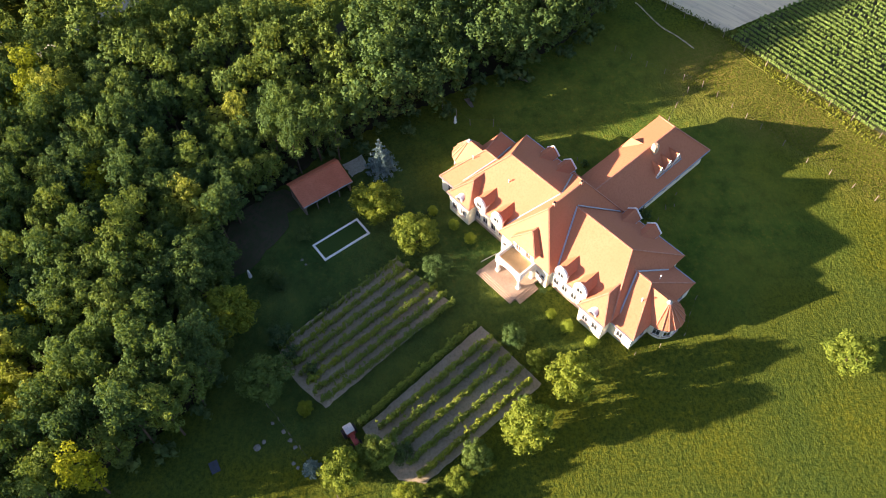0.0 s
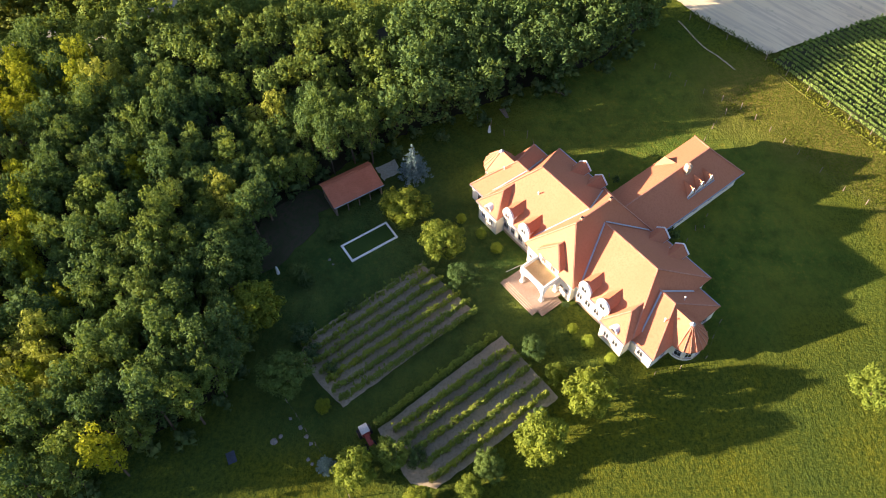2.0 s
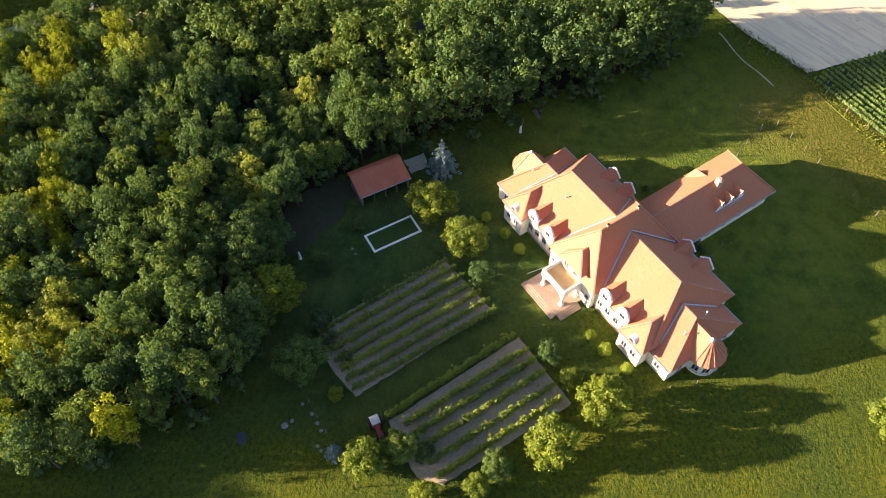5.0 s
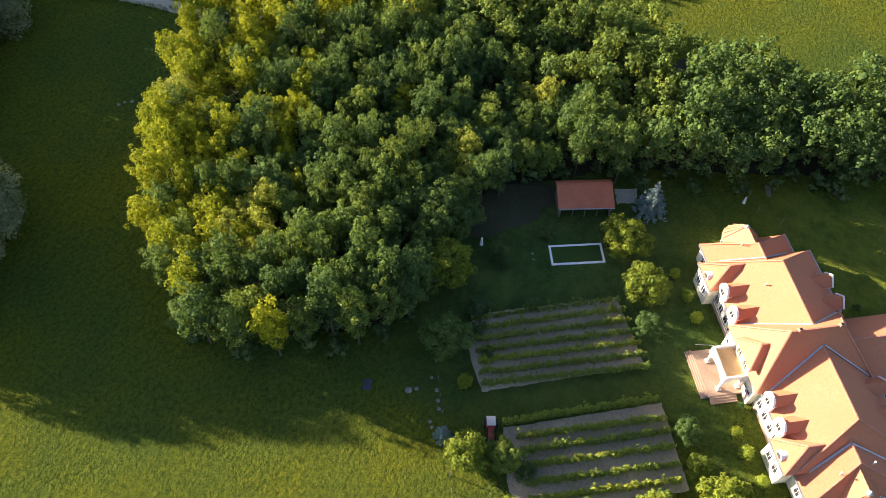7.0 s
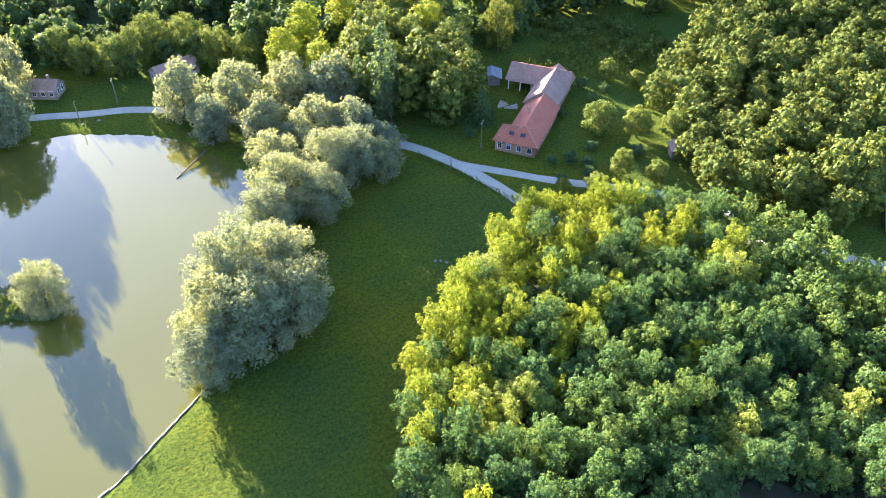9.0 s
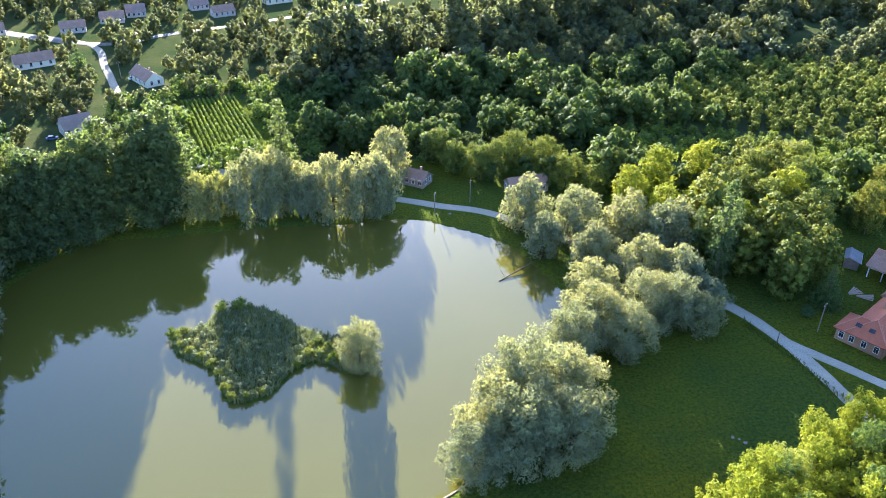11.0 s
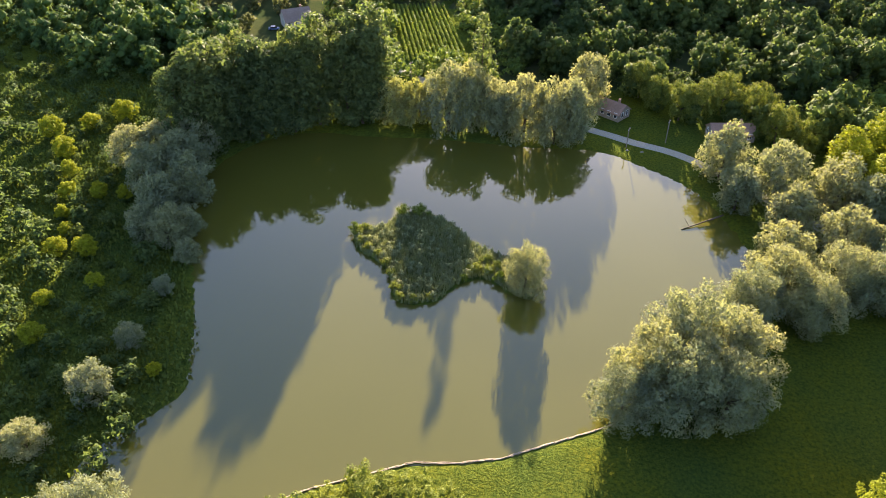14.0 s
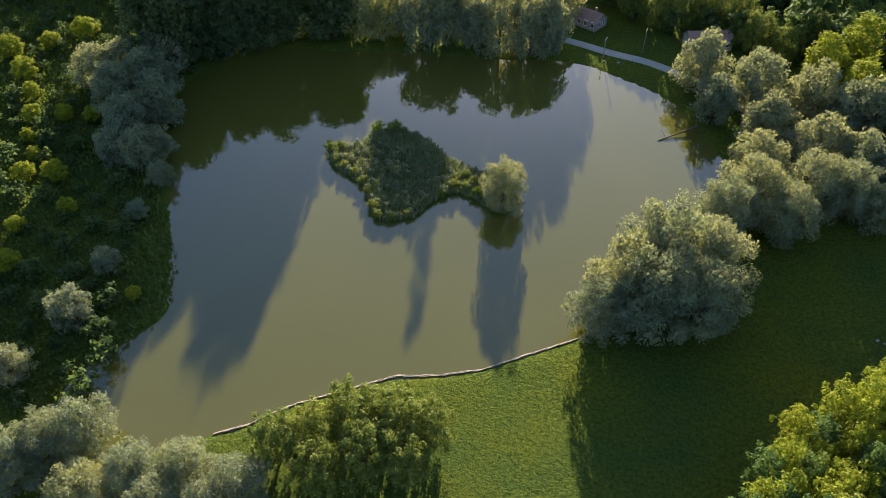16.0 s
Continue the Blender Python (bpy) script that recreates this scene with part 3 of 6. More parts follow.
rng = np.random.default_rng(7)
LOCUST = [tree_kind(lobes_round(rng, 11.8, 2.45, 3.2, 42, 0.53, ragged=0.24, tall=1.5), 36.0, 0.15, rng, LEAF, 8.0, 0.17, grain=0.2, fuzz=(0.8, 1.1)) for _ in range(6)]
GARDEN = [tree_kind(lobes_round(rng, 5.6, 2.6, 0.5, 52, 0.58, ragged=0.13), 80.0, 0.13, rng, LEAF_GARDEN, 3.6, 0.16) for _ in range(3)]
SHRUB = [tree_kind(lobes_round(rng, 2.6, 1.5, 0.0, 12, 0.62), 60.0, 0.11, rng, LEAF_DARK, 1.4, 0.07, 0.8) for _ in range(3)]
WILLOW = [tree_kind(lobes_round(rng, 13.5, 6.4, -1.5, 64, 1.5, -0.8, 0.22), 27.0, 0.165, rng, LEAF_WILLOW, 9.0, 0.45, 3.0, core=0.36, droop=0.4, long=1.35, spread=0.6, fuzz=(0.65, 1.2), grain=0.16) for _ in range(3)]
FAR_WILLOW = [tree_kind(lobes_round(rng, 13.5, 6.2, -1.5, 56, 1.55, -0.8, 0.22), 11.5, 0.27, rng, LEAF_WILLOW, 9.0, 0.45, 3.0, core=0.38, droop=0.4, long=1.35, spread=0.6, fuzz=(0.65, 1.2), grain=0.16) for _ in range(3)]
POPLAR = [tree_kind(lobes_round(rng, 25.0, 4.8, -1.5, 60, 1.65, -0.9), 8.0, 0.34, rng, LEAF_POPLAR, 20, 0.4, 2.0) for _ in range(2)]
COLUMN = [tree_kind(lobes_round(rng, 20.0, 1.7, 0.0, 34, 0.85, ragged=0.1), 20.0, 0.22, rng, LEAF_POPLAR, 17, 0.25, 0.8) for _ in range(2)]
BANK = [tree_kind(lobes_round(rng, 10.8, 4.8, 0.8, 84, 0.82, ragged=0.2, tall=1.35), 30.0, 0.16, rng, LEAF_BANK, 7.0, 0.25, 2.2) for _ in range(3)]
SPRUCE = [tree_kind(lobes_cone(rng, 7.4, 2.8, 9), 60.0, 0.12, rng, LEAF_SPRUCE, 7.0, 0.16, 0.6, core=0.5, droop=0.15, long=1.4, spread=0.5, crown=0.1, fuzz=(0.6, 1.2))]
BALL = [tree_kind([((0, 0, 0.95), (0.85, 0.85, 0.85))], 260.0, 0.09, rng, LEAF_BALL, 0.6, 0.05, 0.2, core=0.8)]

# the locust wood beside the house: the trees nearest the garden and the meadow stand singly
spots = scatter(FOREST, 2.85, rng)
spots.sort(key=lambda p: p[0] - 0.35 * p[1])
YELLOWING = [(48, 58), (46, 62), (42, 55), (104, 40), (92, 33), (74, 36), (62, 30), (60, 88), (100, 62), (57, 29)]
# areas where most or some trees are coloured as sunlit, with the lime leaf
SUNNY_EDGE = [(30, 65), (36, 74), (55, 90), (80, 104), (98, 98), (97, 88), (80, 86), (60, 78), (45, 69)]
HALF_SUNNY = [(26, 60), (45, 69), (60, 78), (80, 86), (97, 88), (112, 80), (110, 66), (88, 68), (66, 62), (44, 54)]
for i, (x, y) in enumerate(spots[:300]):
    yellow = min((x - a) ** 2 + (y - b) ** 2 for a, b in YELLOWING) < 11
    low = 0.82 if x > 58 and y < 44 and x - 0.9 * y < 62 else 1.28 if x > 83 and y < 26 else 1.22 if x < 50 and y < 50 else 1.1 if x < 42 and y < 58 else 1.0      # lower trees towards the garden, taller ones behind the lawn
    here = np.array([x]), np.array([y])
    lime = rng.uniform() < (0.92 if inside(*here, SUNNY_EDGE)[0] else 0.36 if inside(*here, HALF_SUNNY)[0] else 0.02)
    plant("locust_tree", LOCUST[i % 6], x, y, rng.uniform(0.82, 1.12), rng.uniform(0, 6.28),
          "locust tree with yellowing crown in the wood" if yellow else "locust tree in the wood with sun-bright yellow-green leaves" if lime else "green locust tree in the dense wood",
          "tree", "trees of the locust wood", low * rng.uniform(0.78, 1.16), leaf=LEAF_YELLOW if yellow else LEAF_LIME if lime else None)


def joined_trees(name, places, kinds, mat, label, rng, smin=0.8, smax=1.15, wild=0.25, category="trees"):
    """Many trees joined into one mesh."""
    V, F, N, n0 = [], [], [], 0
    data = [(v, np.array(f), nor) for v, f, nor in kinds]
    for i, (x, y) in enumerate(places):
        v, f, nor = data[rng.integers(len(data))]
        a, s = rng.uniform(0, 6.28), rng.uniform(smin, smax) * (1 + wild * noise.noise((x * 0.022, y * 0.022, 1.0)))
        c, sn = math.cos(a) * s, math.sin(a) * s
        V.append(np.stack([v[:, 0] * c - v[:, 1] * sn + x, v[:, 0] * sn + v[:, 1] * c + y, v[:, 2] * s * rng.uniform(0.85, 1.15) + float(far_rise(x, y))], 1))
        N.append(np.stack([nor[:, 0] * math.cos(a) - nor[:, 1] * math.sin(a), nor[:, 0] * math.sin(a) + nor[:, 1] * math.cos(a), nor[:, 2]], 1))
        F.append(f + n0)
        n0 += len(v)
    V, F = np.concatenate(V), np.concatenate(F)
    me = bpy.data.meshes.new(name)
    me.vertices.add(len(V))
    me.vertices.foreach_set("co", V.ravel().astype(np.float32))
    me.loops.add(3 * len(F))
    me.loops.foreach_set("vertex_index", F.ravel().astype(np.int32))
    me.polygons.add(len(F))
    me.polygons.foreach_set("loop_start", (np.arange(len(F)) * 3).astype(np.int32))
    me.update(calc_edges=True)
    me.materials.append(mat)
    soft_normals(me, np.concatenate(N))
    return tagged(new(name, me), label, category, kind="stuff")


def cheap(height, radius, base, count, lobe, density, size, **kw):
    return leaf_cloud(lobes_round(rng, height, radius, base, count, lobe), density, size, rng, grain=0.12, fuzz=(0.8, 1.07), **kw)


LOW_LOCUST = [cheap(11.5, 2.4, 4.0, 26, 0.62, 15.0, 0.22) for _ in range(5)]
LOW_WOOD = [cheap(12.5, 4.0, 0.0, 44, 1.0, 8.0, 0.28, core=0.75) for _ in range(5)]
LOW_MID = [cheap(12, 4.4, 0.0, 15, 1.8, 2.2, 0.55, core=0.84) for _ in range(5)]
BIG_WOOD = [cheap(13.5, 6.6, -1.0, 34, 1.75, 3.0, 0.5, core=0.84) for _ in range(5)]
LOW_POPLAR = [cheap(20, 3.0, 0.0, 16, 1.6, 2.4, 0.7) for _ in range(3)]
LOW_FAR = [cheap(9, 4.6, -1.0, 10, 2.2, 1.3, 0.75, core=0.86) for _ in range(5)]
LOW_TINY = [cheap(9, 4.4, -1.0, 7, 2.5, 1.1, 0.8, core=0.8) for _ in range(5)]
LOW_SOFT = [cheap(8.5, 3.8, -0.6, 12, 1.5, 3.0, 0.4, core=0.84) for _ in range(4)]
LOW_DOT = [cheap(9, 5.2, -1.0, 4, 2.8, 0.7, 1.1, core=0.8) for _ in range(4)]
LOW_BUSH = [cheap(3.0, 1.9, -0.3, 9, 0.85, 9.0, 0.27) for _ in range(4)]
if spots[300:]:
    joined_trees("locust_wood", [p for p in spots[300:] if p[1] > 12], LOW_LOCUST, LEAF, "dense locust wood on its far side", rng)
    joined_trees("locust_belt", [p for p in spots[300:] if p[1] <= 12], LOW_LOCUST, LEAF, "tall narrow belt of locust trees beyond the lawn", rng, 1.05, 1.35)

joined_trees("undergrowth", scatter(FOREST, 3.5, rng), LOW_DOT, LEAF_DARK, "low leafy undergrowth below the locust wood", rng, 0.22, 0.4, category="bushes")

# willows round the pond
BIG_WILLOWS = [(14, 101, 1.1), (20, 107, 1.2), (28, 108, 1.15), (9.8, 93.5, 0.85), (19, 96.5, 1.05), (27, 98, 1.0),(38, 131, 1.1), (32, 124, 0.9), (50, 136, 1.0), (44, 126, 0.9),
               (57, 137, 1.0), (30, 182, 1.0), (43, 177, 1.05), (56, 173, 1.1), (64, 166, 1.1), (40, 143, 0.9), (33, 168, 0.85), (44, 160, 0.95), (54, 152, 1.0), (62, 148, 0.9), (66.5, 140.5, 0.7), (63, 134.5, 0.7)]
for i, (x, y, s) in enumerate(BIG_WILLOWS):
    plant("willow_tree", (WILLOW if i < 11 else FAR_WILLOW)[i % 3], x, y, s, rng.uniform(0, 6.28), "large silvery willow on the pond bank", "tree", "willows round the pond", rng.uniform(0.92, 1.08) * (1.1 if i in (0, 1, 4) else 1.0))
FAR_BANK = [(-43.5, 190, 1.12), (-38, 193, 1.05), (-29, 191, 0.82), (-22.5, 191, 0.98), (-14, 190.5, 1.05), (-9.5, 192, 0.9), (-7, 214, 0.95), (-32, 197, 0.8),
            (-101, 147, 0.95), (-106, 139, 0.9), (-98, 129, 0.8), (-91, 120, 0.65), (-104, 156, 0.95), (-95, 138, 0.85)]
for i, (x, y, s) in enumerate(FAR_BANK):
    plant("willow_tree", FAR_WILLOW[i % 3], x, y, s, rng.uniform(0, 6.28), "grey-green willow leaning over the water", "tree", "willows round the pond", rng.uniform(1.25, 1.4) if i < 8 else 1.05)
# a lighter, yellower leaf than the other willows puts sunlight into their colour
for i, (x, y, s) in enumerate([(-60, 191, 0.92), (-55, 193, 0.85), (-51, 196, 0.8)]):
    plant("willow_tree", FAR_WILLOW[i % 3], x, y, s, rng.uniform(0, 6.28), "sunlit yellow-olive willow on the far bank", "tree", "willows round the pond", 1.05, leaf=LEAF_WILLOW_SUNLIT)
TALL = [(-67.5, 195), (-68.5, 188), (-104, 168), (-99, 174), (-94, 176), (-87, 183), (-82, 191), (-76, 196), (-71, 194), (-107, 157), (-66, 190), (-108, 166), (-90, 178), (-80, 184), (-72, 186), (-102, 160), (-85, 178), (-98, 182), (-106, 181), (-88, 178), (-84, 180), (-93, 173), (-97, 169), (-101, 166), (-105, 162), (-91, 175), (-100, 178)]
for i, (x, y) in enumerate(TALL):
    plant("poplar_tree", POPLAR[i % 2], x, y, rng.uniform(1.08, 1.28) if x > -80 else rng.uniform(0.85, 1.22), rng.uniform(0, 6.28), "tall dark poplar behind the pond", "tree", "poplars behind the pond")
for i, (x, y, s) in enumerate([(71.5, 150.5, 1.45), (75.5, 155, 1.1), (-37.5, 204, 1.5), (69, 159, 0.9)]):
    plant("poplar_tree", COLUMN[i % 2], x, y, s, rng.uniform(0, 6.28), "slender columnar poplar beside the willows", "tree", "columnar poplars")
plant("willow_tree", WILLOW[1], -11.6, 124.3, 0.70, 1.0, "small pale olive willow on the island", "tree", "", 1.15, z=-0.2)
for i, (x, y, s) in enumerate([(-25, 64, 1.0), (-19, 64, 1.0), (-30, 60, 0.95), (-14, 64, 0.9), (-35, 57, 0.9), (-22, 58, 1.0), (-28, 54, 0.9), (-16, 58, 0.9)]):
    plant("broadleaf_tree", BANK[i % 3], x, y, s, rng.uniform(0, 6.28), "leafy green tree on the near bank", "tree", "trees on the near bank")
for i, (x, y, s) in enumerate([(-64, 53, 0.75), (-68, 50, 0.7), (-53, 48, 0.7), (-46, 50, 0.7), (-38, 50, 0.65), (-71, 46, 0.7), (-48, 44, 0.7), (-58, 44, 0.7), (-41, 46, 0.6)]):
    plant("willow_tree", WILLOW[i % 3], x, y, s, rng.uniform(0, 6.28), "pale bushy willow on the near bank", "tree", "willows round the pond")
for i, (x, y, s) in enumerate([(42.4, -17, 1.3), (35.8, -10, 1.35), (46.5, -13, 0.65), (50.3, -10, 0.7), (32.4, 14.3, 1.15), (34.4, 9.6, 0.95), (33, -3.2, 0.8), (29.8, -0.6, 0.75), (43.5, -56, 1.25), (75, 9.4, 1.45), (68.5, 3.2, 1.45), (63, 0.4, 0.85), (45.3, 25, 1.35), (56, 30.5, 1.5), (52, 33, 1.3), (64.5, 34, 1.5), (28.6, 5.8, 0.75), (26.8, 2.4, 0.7), (40, -10.5, 0.5), (41.6, 19.6, 0.45), (76.5, 11.2, 0.8)]):
    # these trees get the darker locust leaf: shade put into their colour
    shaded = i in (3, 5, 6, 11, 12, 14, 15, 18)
    plant("garden_tree", GARDEN[i % 3], x, y, s, rng.uniform(0, 6.28), "dense tree at the garden's edge, leaves darkened as in shade" if shaded else "round leafy fruit tree in the garden grass", "tree", "fruit trees in the garden", 0.72 if i in (9, 10, 11) else 1.12 if i < 2 else 0.9, leaf=LEAF if shaded else None)
for i, (x, y, s) in enumerate([(76, 13, 0.9), (71, 21, 0.8), (64, 26, 0.9), (58, 17, 0.7), (47.5, 19, 0.7), (53, 24, 1.1), (50, 22, 0.9), (34.5, 6.5, 1.0)]):
    plant("shrub", SHRUB[i % 3], x, y, s, rng.uniform(0, 6.28), "dark green shrub in the garden", "shrub", "shrubs in the garden")
plant("spruce_tree", SPRUCE[0], 84.5, 8.5, 1.0, 0.4, "blue spruce with silvery needles near the shed", "tree")
plant("spruce_tree", SPRUCE[0], 62.5, 24.5, 0.5, 1.4, "small dark spruce at the wood's edge", "tree", leaf=LEAF_DARK)
plant("spruce_tree", SPRUCE[0], 33.4, 18.4, 0.5, 2.4, "small blue spruce behind the tractor", "tree")
for i, (x, y, s) in enumerate([(74.2, 0.4, 1.0), (71.2, -2.8, 1.0), (68.3, -5.2, 1.1), (54, -16, 0.95), (51.7, -18, 1.2), (49, -21, 1.0)]):
    plant("clipped_bush", BALL[0], x, y, s, i, "clipped ball bush in the front lawn", "bush", "ball bushes along the house front")

# woods farther off
def clear_of(places, p, q, r):
    """The places that lie farther than r from the line p to q."""
    (ax, ay), (bx, by) = p, q
    out = []
    for x, y in places:
        t = max(0, min(1, ((x - ax) * (bx - ax) + (y - ay) * (by - ay)) / ((bx - ax) ** 2 + (by - ay) ** 2)))
        if math.hypot(x - ax - t * (bx - ax), y - ay - t * (by - ay)) > r:
            out.append((x, y))
    return out


joined_trees("wood_behind_farm", clear_of(scatter([(141, 131), (175, 149), (210, 160), (249, 138), (200, 90), (150, 52), (141, 61), (134, 64), (130, 78), (124, 87), (121, 98), (138, 115), (136, 123)], 5.2, rng), (140, 55), (171, 78), 7.0),
             LOW_WOOD, LEAF_MIXED, "mixed green wood beside the farm", rng, 0.75, 1.15)
joined_trees("wood_along_road", [p for p in scatter([(64, 147), (76, 180), (94, 206), (115, 221), (114, 195), (105, 168), (99, 152), (90, 146), (78, 146)], 5.4, rng) if math.hypot(p[0] - 71.5, p[1] - 150) > 7 and p[1] + 0.2 * p[0] > 163],
             LOW_WOOD, LEAF_MIXED, "dark roadside wood beside the willows", rng, 0.9, 1.35)
# the lime leaf on some of these crowns paints them as sunlit
for i, (x, y, s) in enumerate([(59, 186, 0.9), (66, 176, 0.85), (94, 178, 0.9), (101, 182, 0.95), (101, 171, 0.85), (83, 169, 0.8), (88, 185, 0.9), (107, 189, 0.95), (76, 179, 0.85), (112, 201, 0.95), (97, 197, 0.9), (70, 197, 0.95), (84, 201, 0.95), (109, 177, 0.75)]):
    plant("poplar_tree", POPLAR[i % 2], x, y, s, rng.uniform(0, 6.28), "sunlit tall green tree in the roadside wood", "tree", "tall trees in the roadside wood", 0.74, leaf=LEAF_LIME if i in (0, 1, 3, 5, 8, 11, 12) else LEAF_BANK)
for i, (x, y, s) in enumerate([(13, 219, 1.0), (20, 214, 1.05), (26, 217, 1.1), (46, 206, 1.1), (53, 201, 1.0), (32, 222, 1.2), (41, 217, 1.15), (60, 208, 1.2), (8, 227, 1.1)]):
    plant("broadleaf_tree", BANK[i % 3], x, y, s, rng.uniform(0, 6.28), "leafy green tree behind the pond road", "tree", "trees behind the pond road")
for i, (x, y, s) in enumerate([(139, 193, 0.95), (147, 197, 1.05), (156, 194, 1.0), (165, 191, 1.1), (174, 188, 1.05), (183, 185, 1.0), (192, 181, 1.1), (131, 187, 0.9), (201, 176, 1.0), (122, 176, 0.9), (152, 203, 1.0), (170, 199, 1.1)]):
    plant("broadleaf_tree", BANK[i % 3], x, y, s * 1.25, rng.uniform(0, 6.28), "tall dark tree behind the overgrown farm field", "tree", "tall trees behind the farm field", 1.25, leaf=LEAF_MIXED)
FARM_FIELD = [(131, 167), (145, 187), (184, 177), (160, 140), (138, 152)]
PLANTATION = [(98, 262), (150, 238), (205, 230), (250, 260), (235, 330), (150, 330), (118, 300)]
HOLLOW = [(60, 232), (110, 228), (170, 205), (215, 190), (222, 212), (160, 236), (100, 254), (62, 252)]


def one_of(p, *areas):
    return any(inside(np.array([p[0]]), np.array([p[1]]), a)[0] for a in areas)


SLOPE = [(115, 179), (98, 198), (51, 206), (16, 214), (6, 224), (-8, 237), (-34, 237), (-51, 291), (100, 330), (230, 330), (240, 150), (180, 155), (130, 168)]
joined_trees("low_wood_on_slope", [p for p in scatter(SLOPE, 6.2, rng) if not one_of(p, FARM_FIELD, PLANTATION, HOLLOW) and noise.noise((p[0] * 0.02, p[1] * 0.02, 6.0)) < 0.12],
             LOW_MID, LEAF_SLOPE, "mixed wood on the slope behind the road", rng, 0.6, 1.0, 0.5)
joined_trees("tall_wood_on_slope", [p for p in scatter(SLOPE, 10.5, rng) if not one_of(p, FARM_FIELD, PLANTATION, HOLLOW) and p[1] > 232 and noise.noise((p[0] * 0.02, p[1] * 0.02, 6.0)) > -0.05],
             BIG_WOOD, LEAF_SLOPE, "tall broad trees on the slope behind the road", rng, 0.6, 1.0, 0.4)
joined_trees("farm_scrub", [p for p in scatter(FARM_FIELD + [(128, 158)], 4.2, rng) if math.hypot(p[0] - 137, p[1] - 162) > 7.5 and noise.noise((p[0] * 0.06, p[1] * 0.06, 5.0)) > -0.3],
             LOW_BUSH, LEAF_MIXED, "bushes overgrowing the field behind the farm", rng, 0.5, 1.3)
joined_trees("marrow_patch", [p for p in scatter([(127, 158), (133, 169), (144, 166), (143, 156), (135, 153)], 1.7, rng)],
             LOW_BUSH, LEAF_BANK, "low broad-leaved crop behind the farm barn", rng, 0.35, 0.5, category="crop")
joined_trees("hollow_scrub", scatter(HOLLOW, 3.6, rng), LOW_BUSH, LEAF, "low dark scrub in the hollow", rng, 0.7, 1.4)
joined_trees("young_plantation", scatter(PLANTATION, 4.6, rng), LOW_SOFT, LEAF_BANK, "low bright green plantation on the slope", rng, 0.55, 0.8, 0.3)
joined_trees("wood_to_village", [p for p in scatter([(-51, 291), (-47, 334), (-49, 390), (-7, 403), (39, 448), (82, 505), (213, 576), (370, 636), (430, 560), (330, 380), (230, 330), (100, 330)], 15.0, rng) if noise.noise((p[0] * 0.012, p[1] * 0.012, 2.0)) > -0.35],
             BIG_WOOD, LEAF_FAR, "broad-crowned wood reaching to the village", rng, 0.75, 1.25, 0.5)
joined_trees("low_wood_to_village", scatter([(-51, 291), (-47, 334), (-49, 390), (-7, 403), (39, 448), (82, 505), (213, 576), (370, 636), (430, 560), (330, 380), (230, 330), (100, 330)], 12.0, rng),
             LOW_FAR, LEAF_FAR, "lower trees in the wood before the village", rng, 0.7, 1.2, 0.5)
WALL = [(-42, 306), (-23, 318), (-1, 334), (12, 336), (26, 352), (42, 354), (65, 379), (82, 381), (110, 409), (128, 411), (156, 428), (198, 476), (232, 488), (273, 512), (311, 539)]
wall_spots = []
for (ax, ay), (bx, by) in zip(WALL[:-1], WALL[1:]):
    n = max(1, int(math.hypot(bx - ax, by - ay) / 5.5))
    for k in range(n):
        for back in (0, 7, 15):
            if rng.uniform() < 0.6:
                wall_spots.append((ax + (bx - ax) * k / n + rng.uniform(-2.5, 2.5), ay + (by - ay) * k / n + back + rng.uniform(-3, 3)))
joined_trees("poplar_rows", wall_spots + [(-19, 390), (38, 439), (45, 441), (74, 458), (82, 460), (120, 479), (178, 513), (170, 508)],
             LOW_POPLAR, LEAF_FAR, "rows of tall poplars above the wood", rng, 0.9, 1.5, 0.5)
VILLAGE = [(-171, 397, 20), (-166, 338, 35), (-150, 431, 20), (-158, 417, 20), (-110, 314, -50), (-120, 447, 25), (-103, 431, 25), (-78, 463, 30), (-54, 499, 30), (-46, 489, 110), (2, 540, 35), (28, 564, 35), (18, 519, 120),
           (-30, 480, 30), (-17, 519, 30), (111, 632, 35), (156, 664, 35), (165, 641, 120), (205, 699, 40), (254, 828, 30), (327, 828, 30), (256, 758, 40), (410, 883, 20), (514, 978, 20), (162, 737, 40), (162, 828, 40), (-118, 258, 45)]
for i in range(30):
    x, y = ((-205 - 14 * i, 392 + 7 * i), (40 + 14 * i, 590 + 13 * i + 30 * (i % 2)), (-60 + 22 * i, 560 + 14 * i))[i % 3]
    VILLAGE.append((x + rng.uniform(-9, 9), y + rng.uniform(-9, 9), rng.uniform(15, 45)))
STREET = [(-215, 405), (-156, 374), (-134, 334), (-115, 294), (-120, 392), (-60, 430), (20, 500), (120, 600), (260, 720)]


def open_ground(p):
    """True where no house, street or open strip before a house lies."""
    if inside(np.array([p[0]]), np.array([p[1]]), [(-500, 850), (-310, 740), (-262, 640), (-250, 500), (-300, 490), (-350, 600)])[0]:
        return False
    for x, y, _ in VILLAGE:
        n = math.hypot(x, y)
        dx, dy = p[0] - x, p[1] - y
        along, across = (dx * x + dy * y) / n, (dx * y - dy * x) / n
        if abs(across) < 11 and -max(22, 0.085 * n - 8) < along < 7:
            return False
    for (ax, ay), (bx, by) in zip(STREET[:-1], STREET[1:]):
        ex, ey = bx - ax, by - ay
        t = max(0, min(1, ((p[0] - ax) * ex + (p[1] - ay) * ey) / (ex * ex + ey * ey)))
        if math.hypot(p[0] - ax - t * ex, p[1] - ay - t * ey) < 7:
            return False
    return True


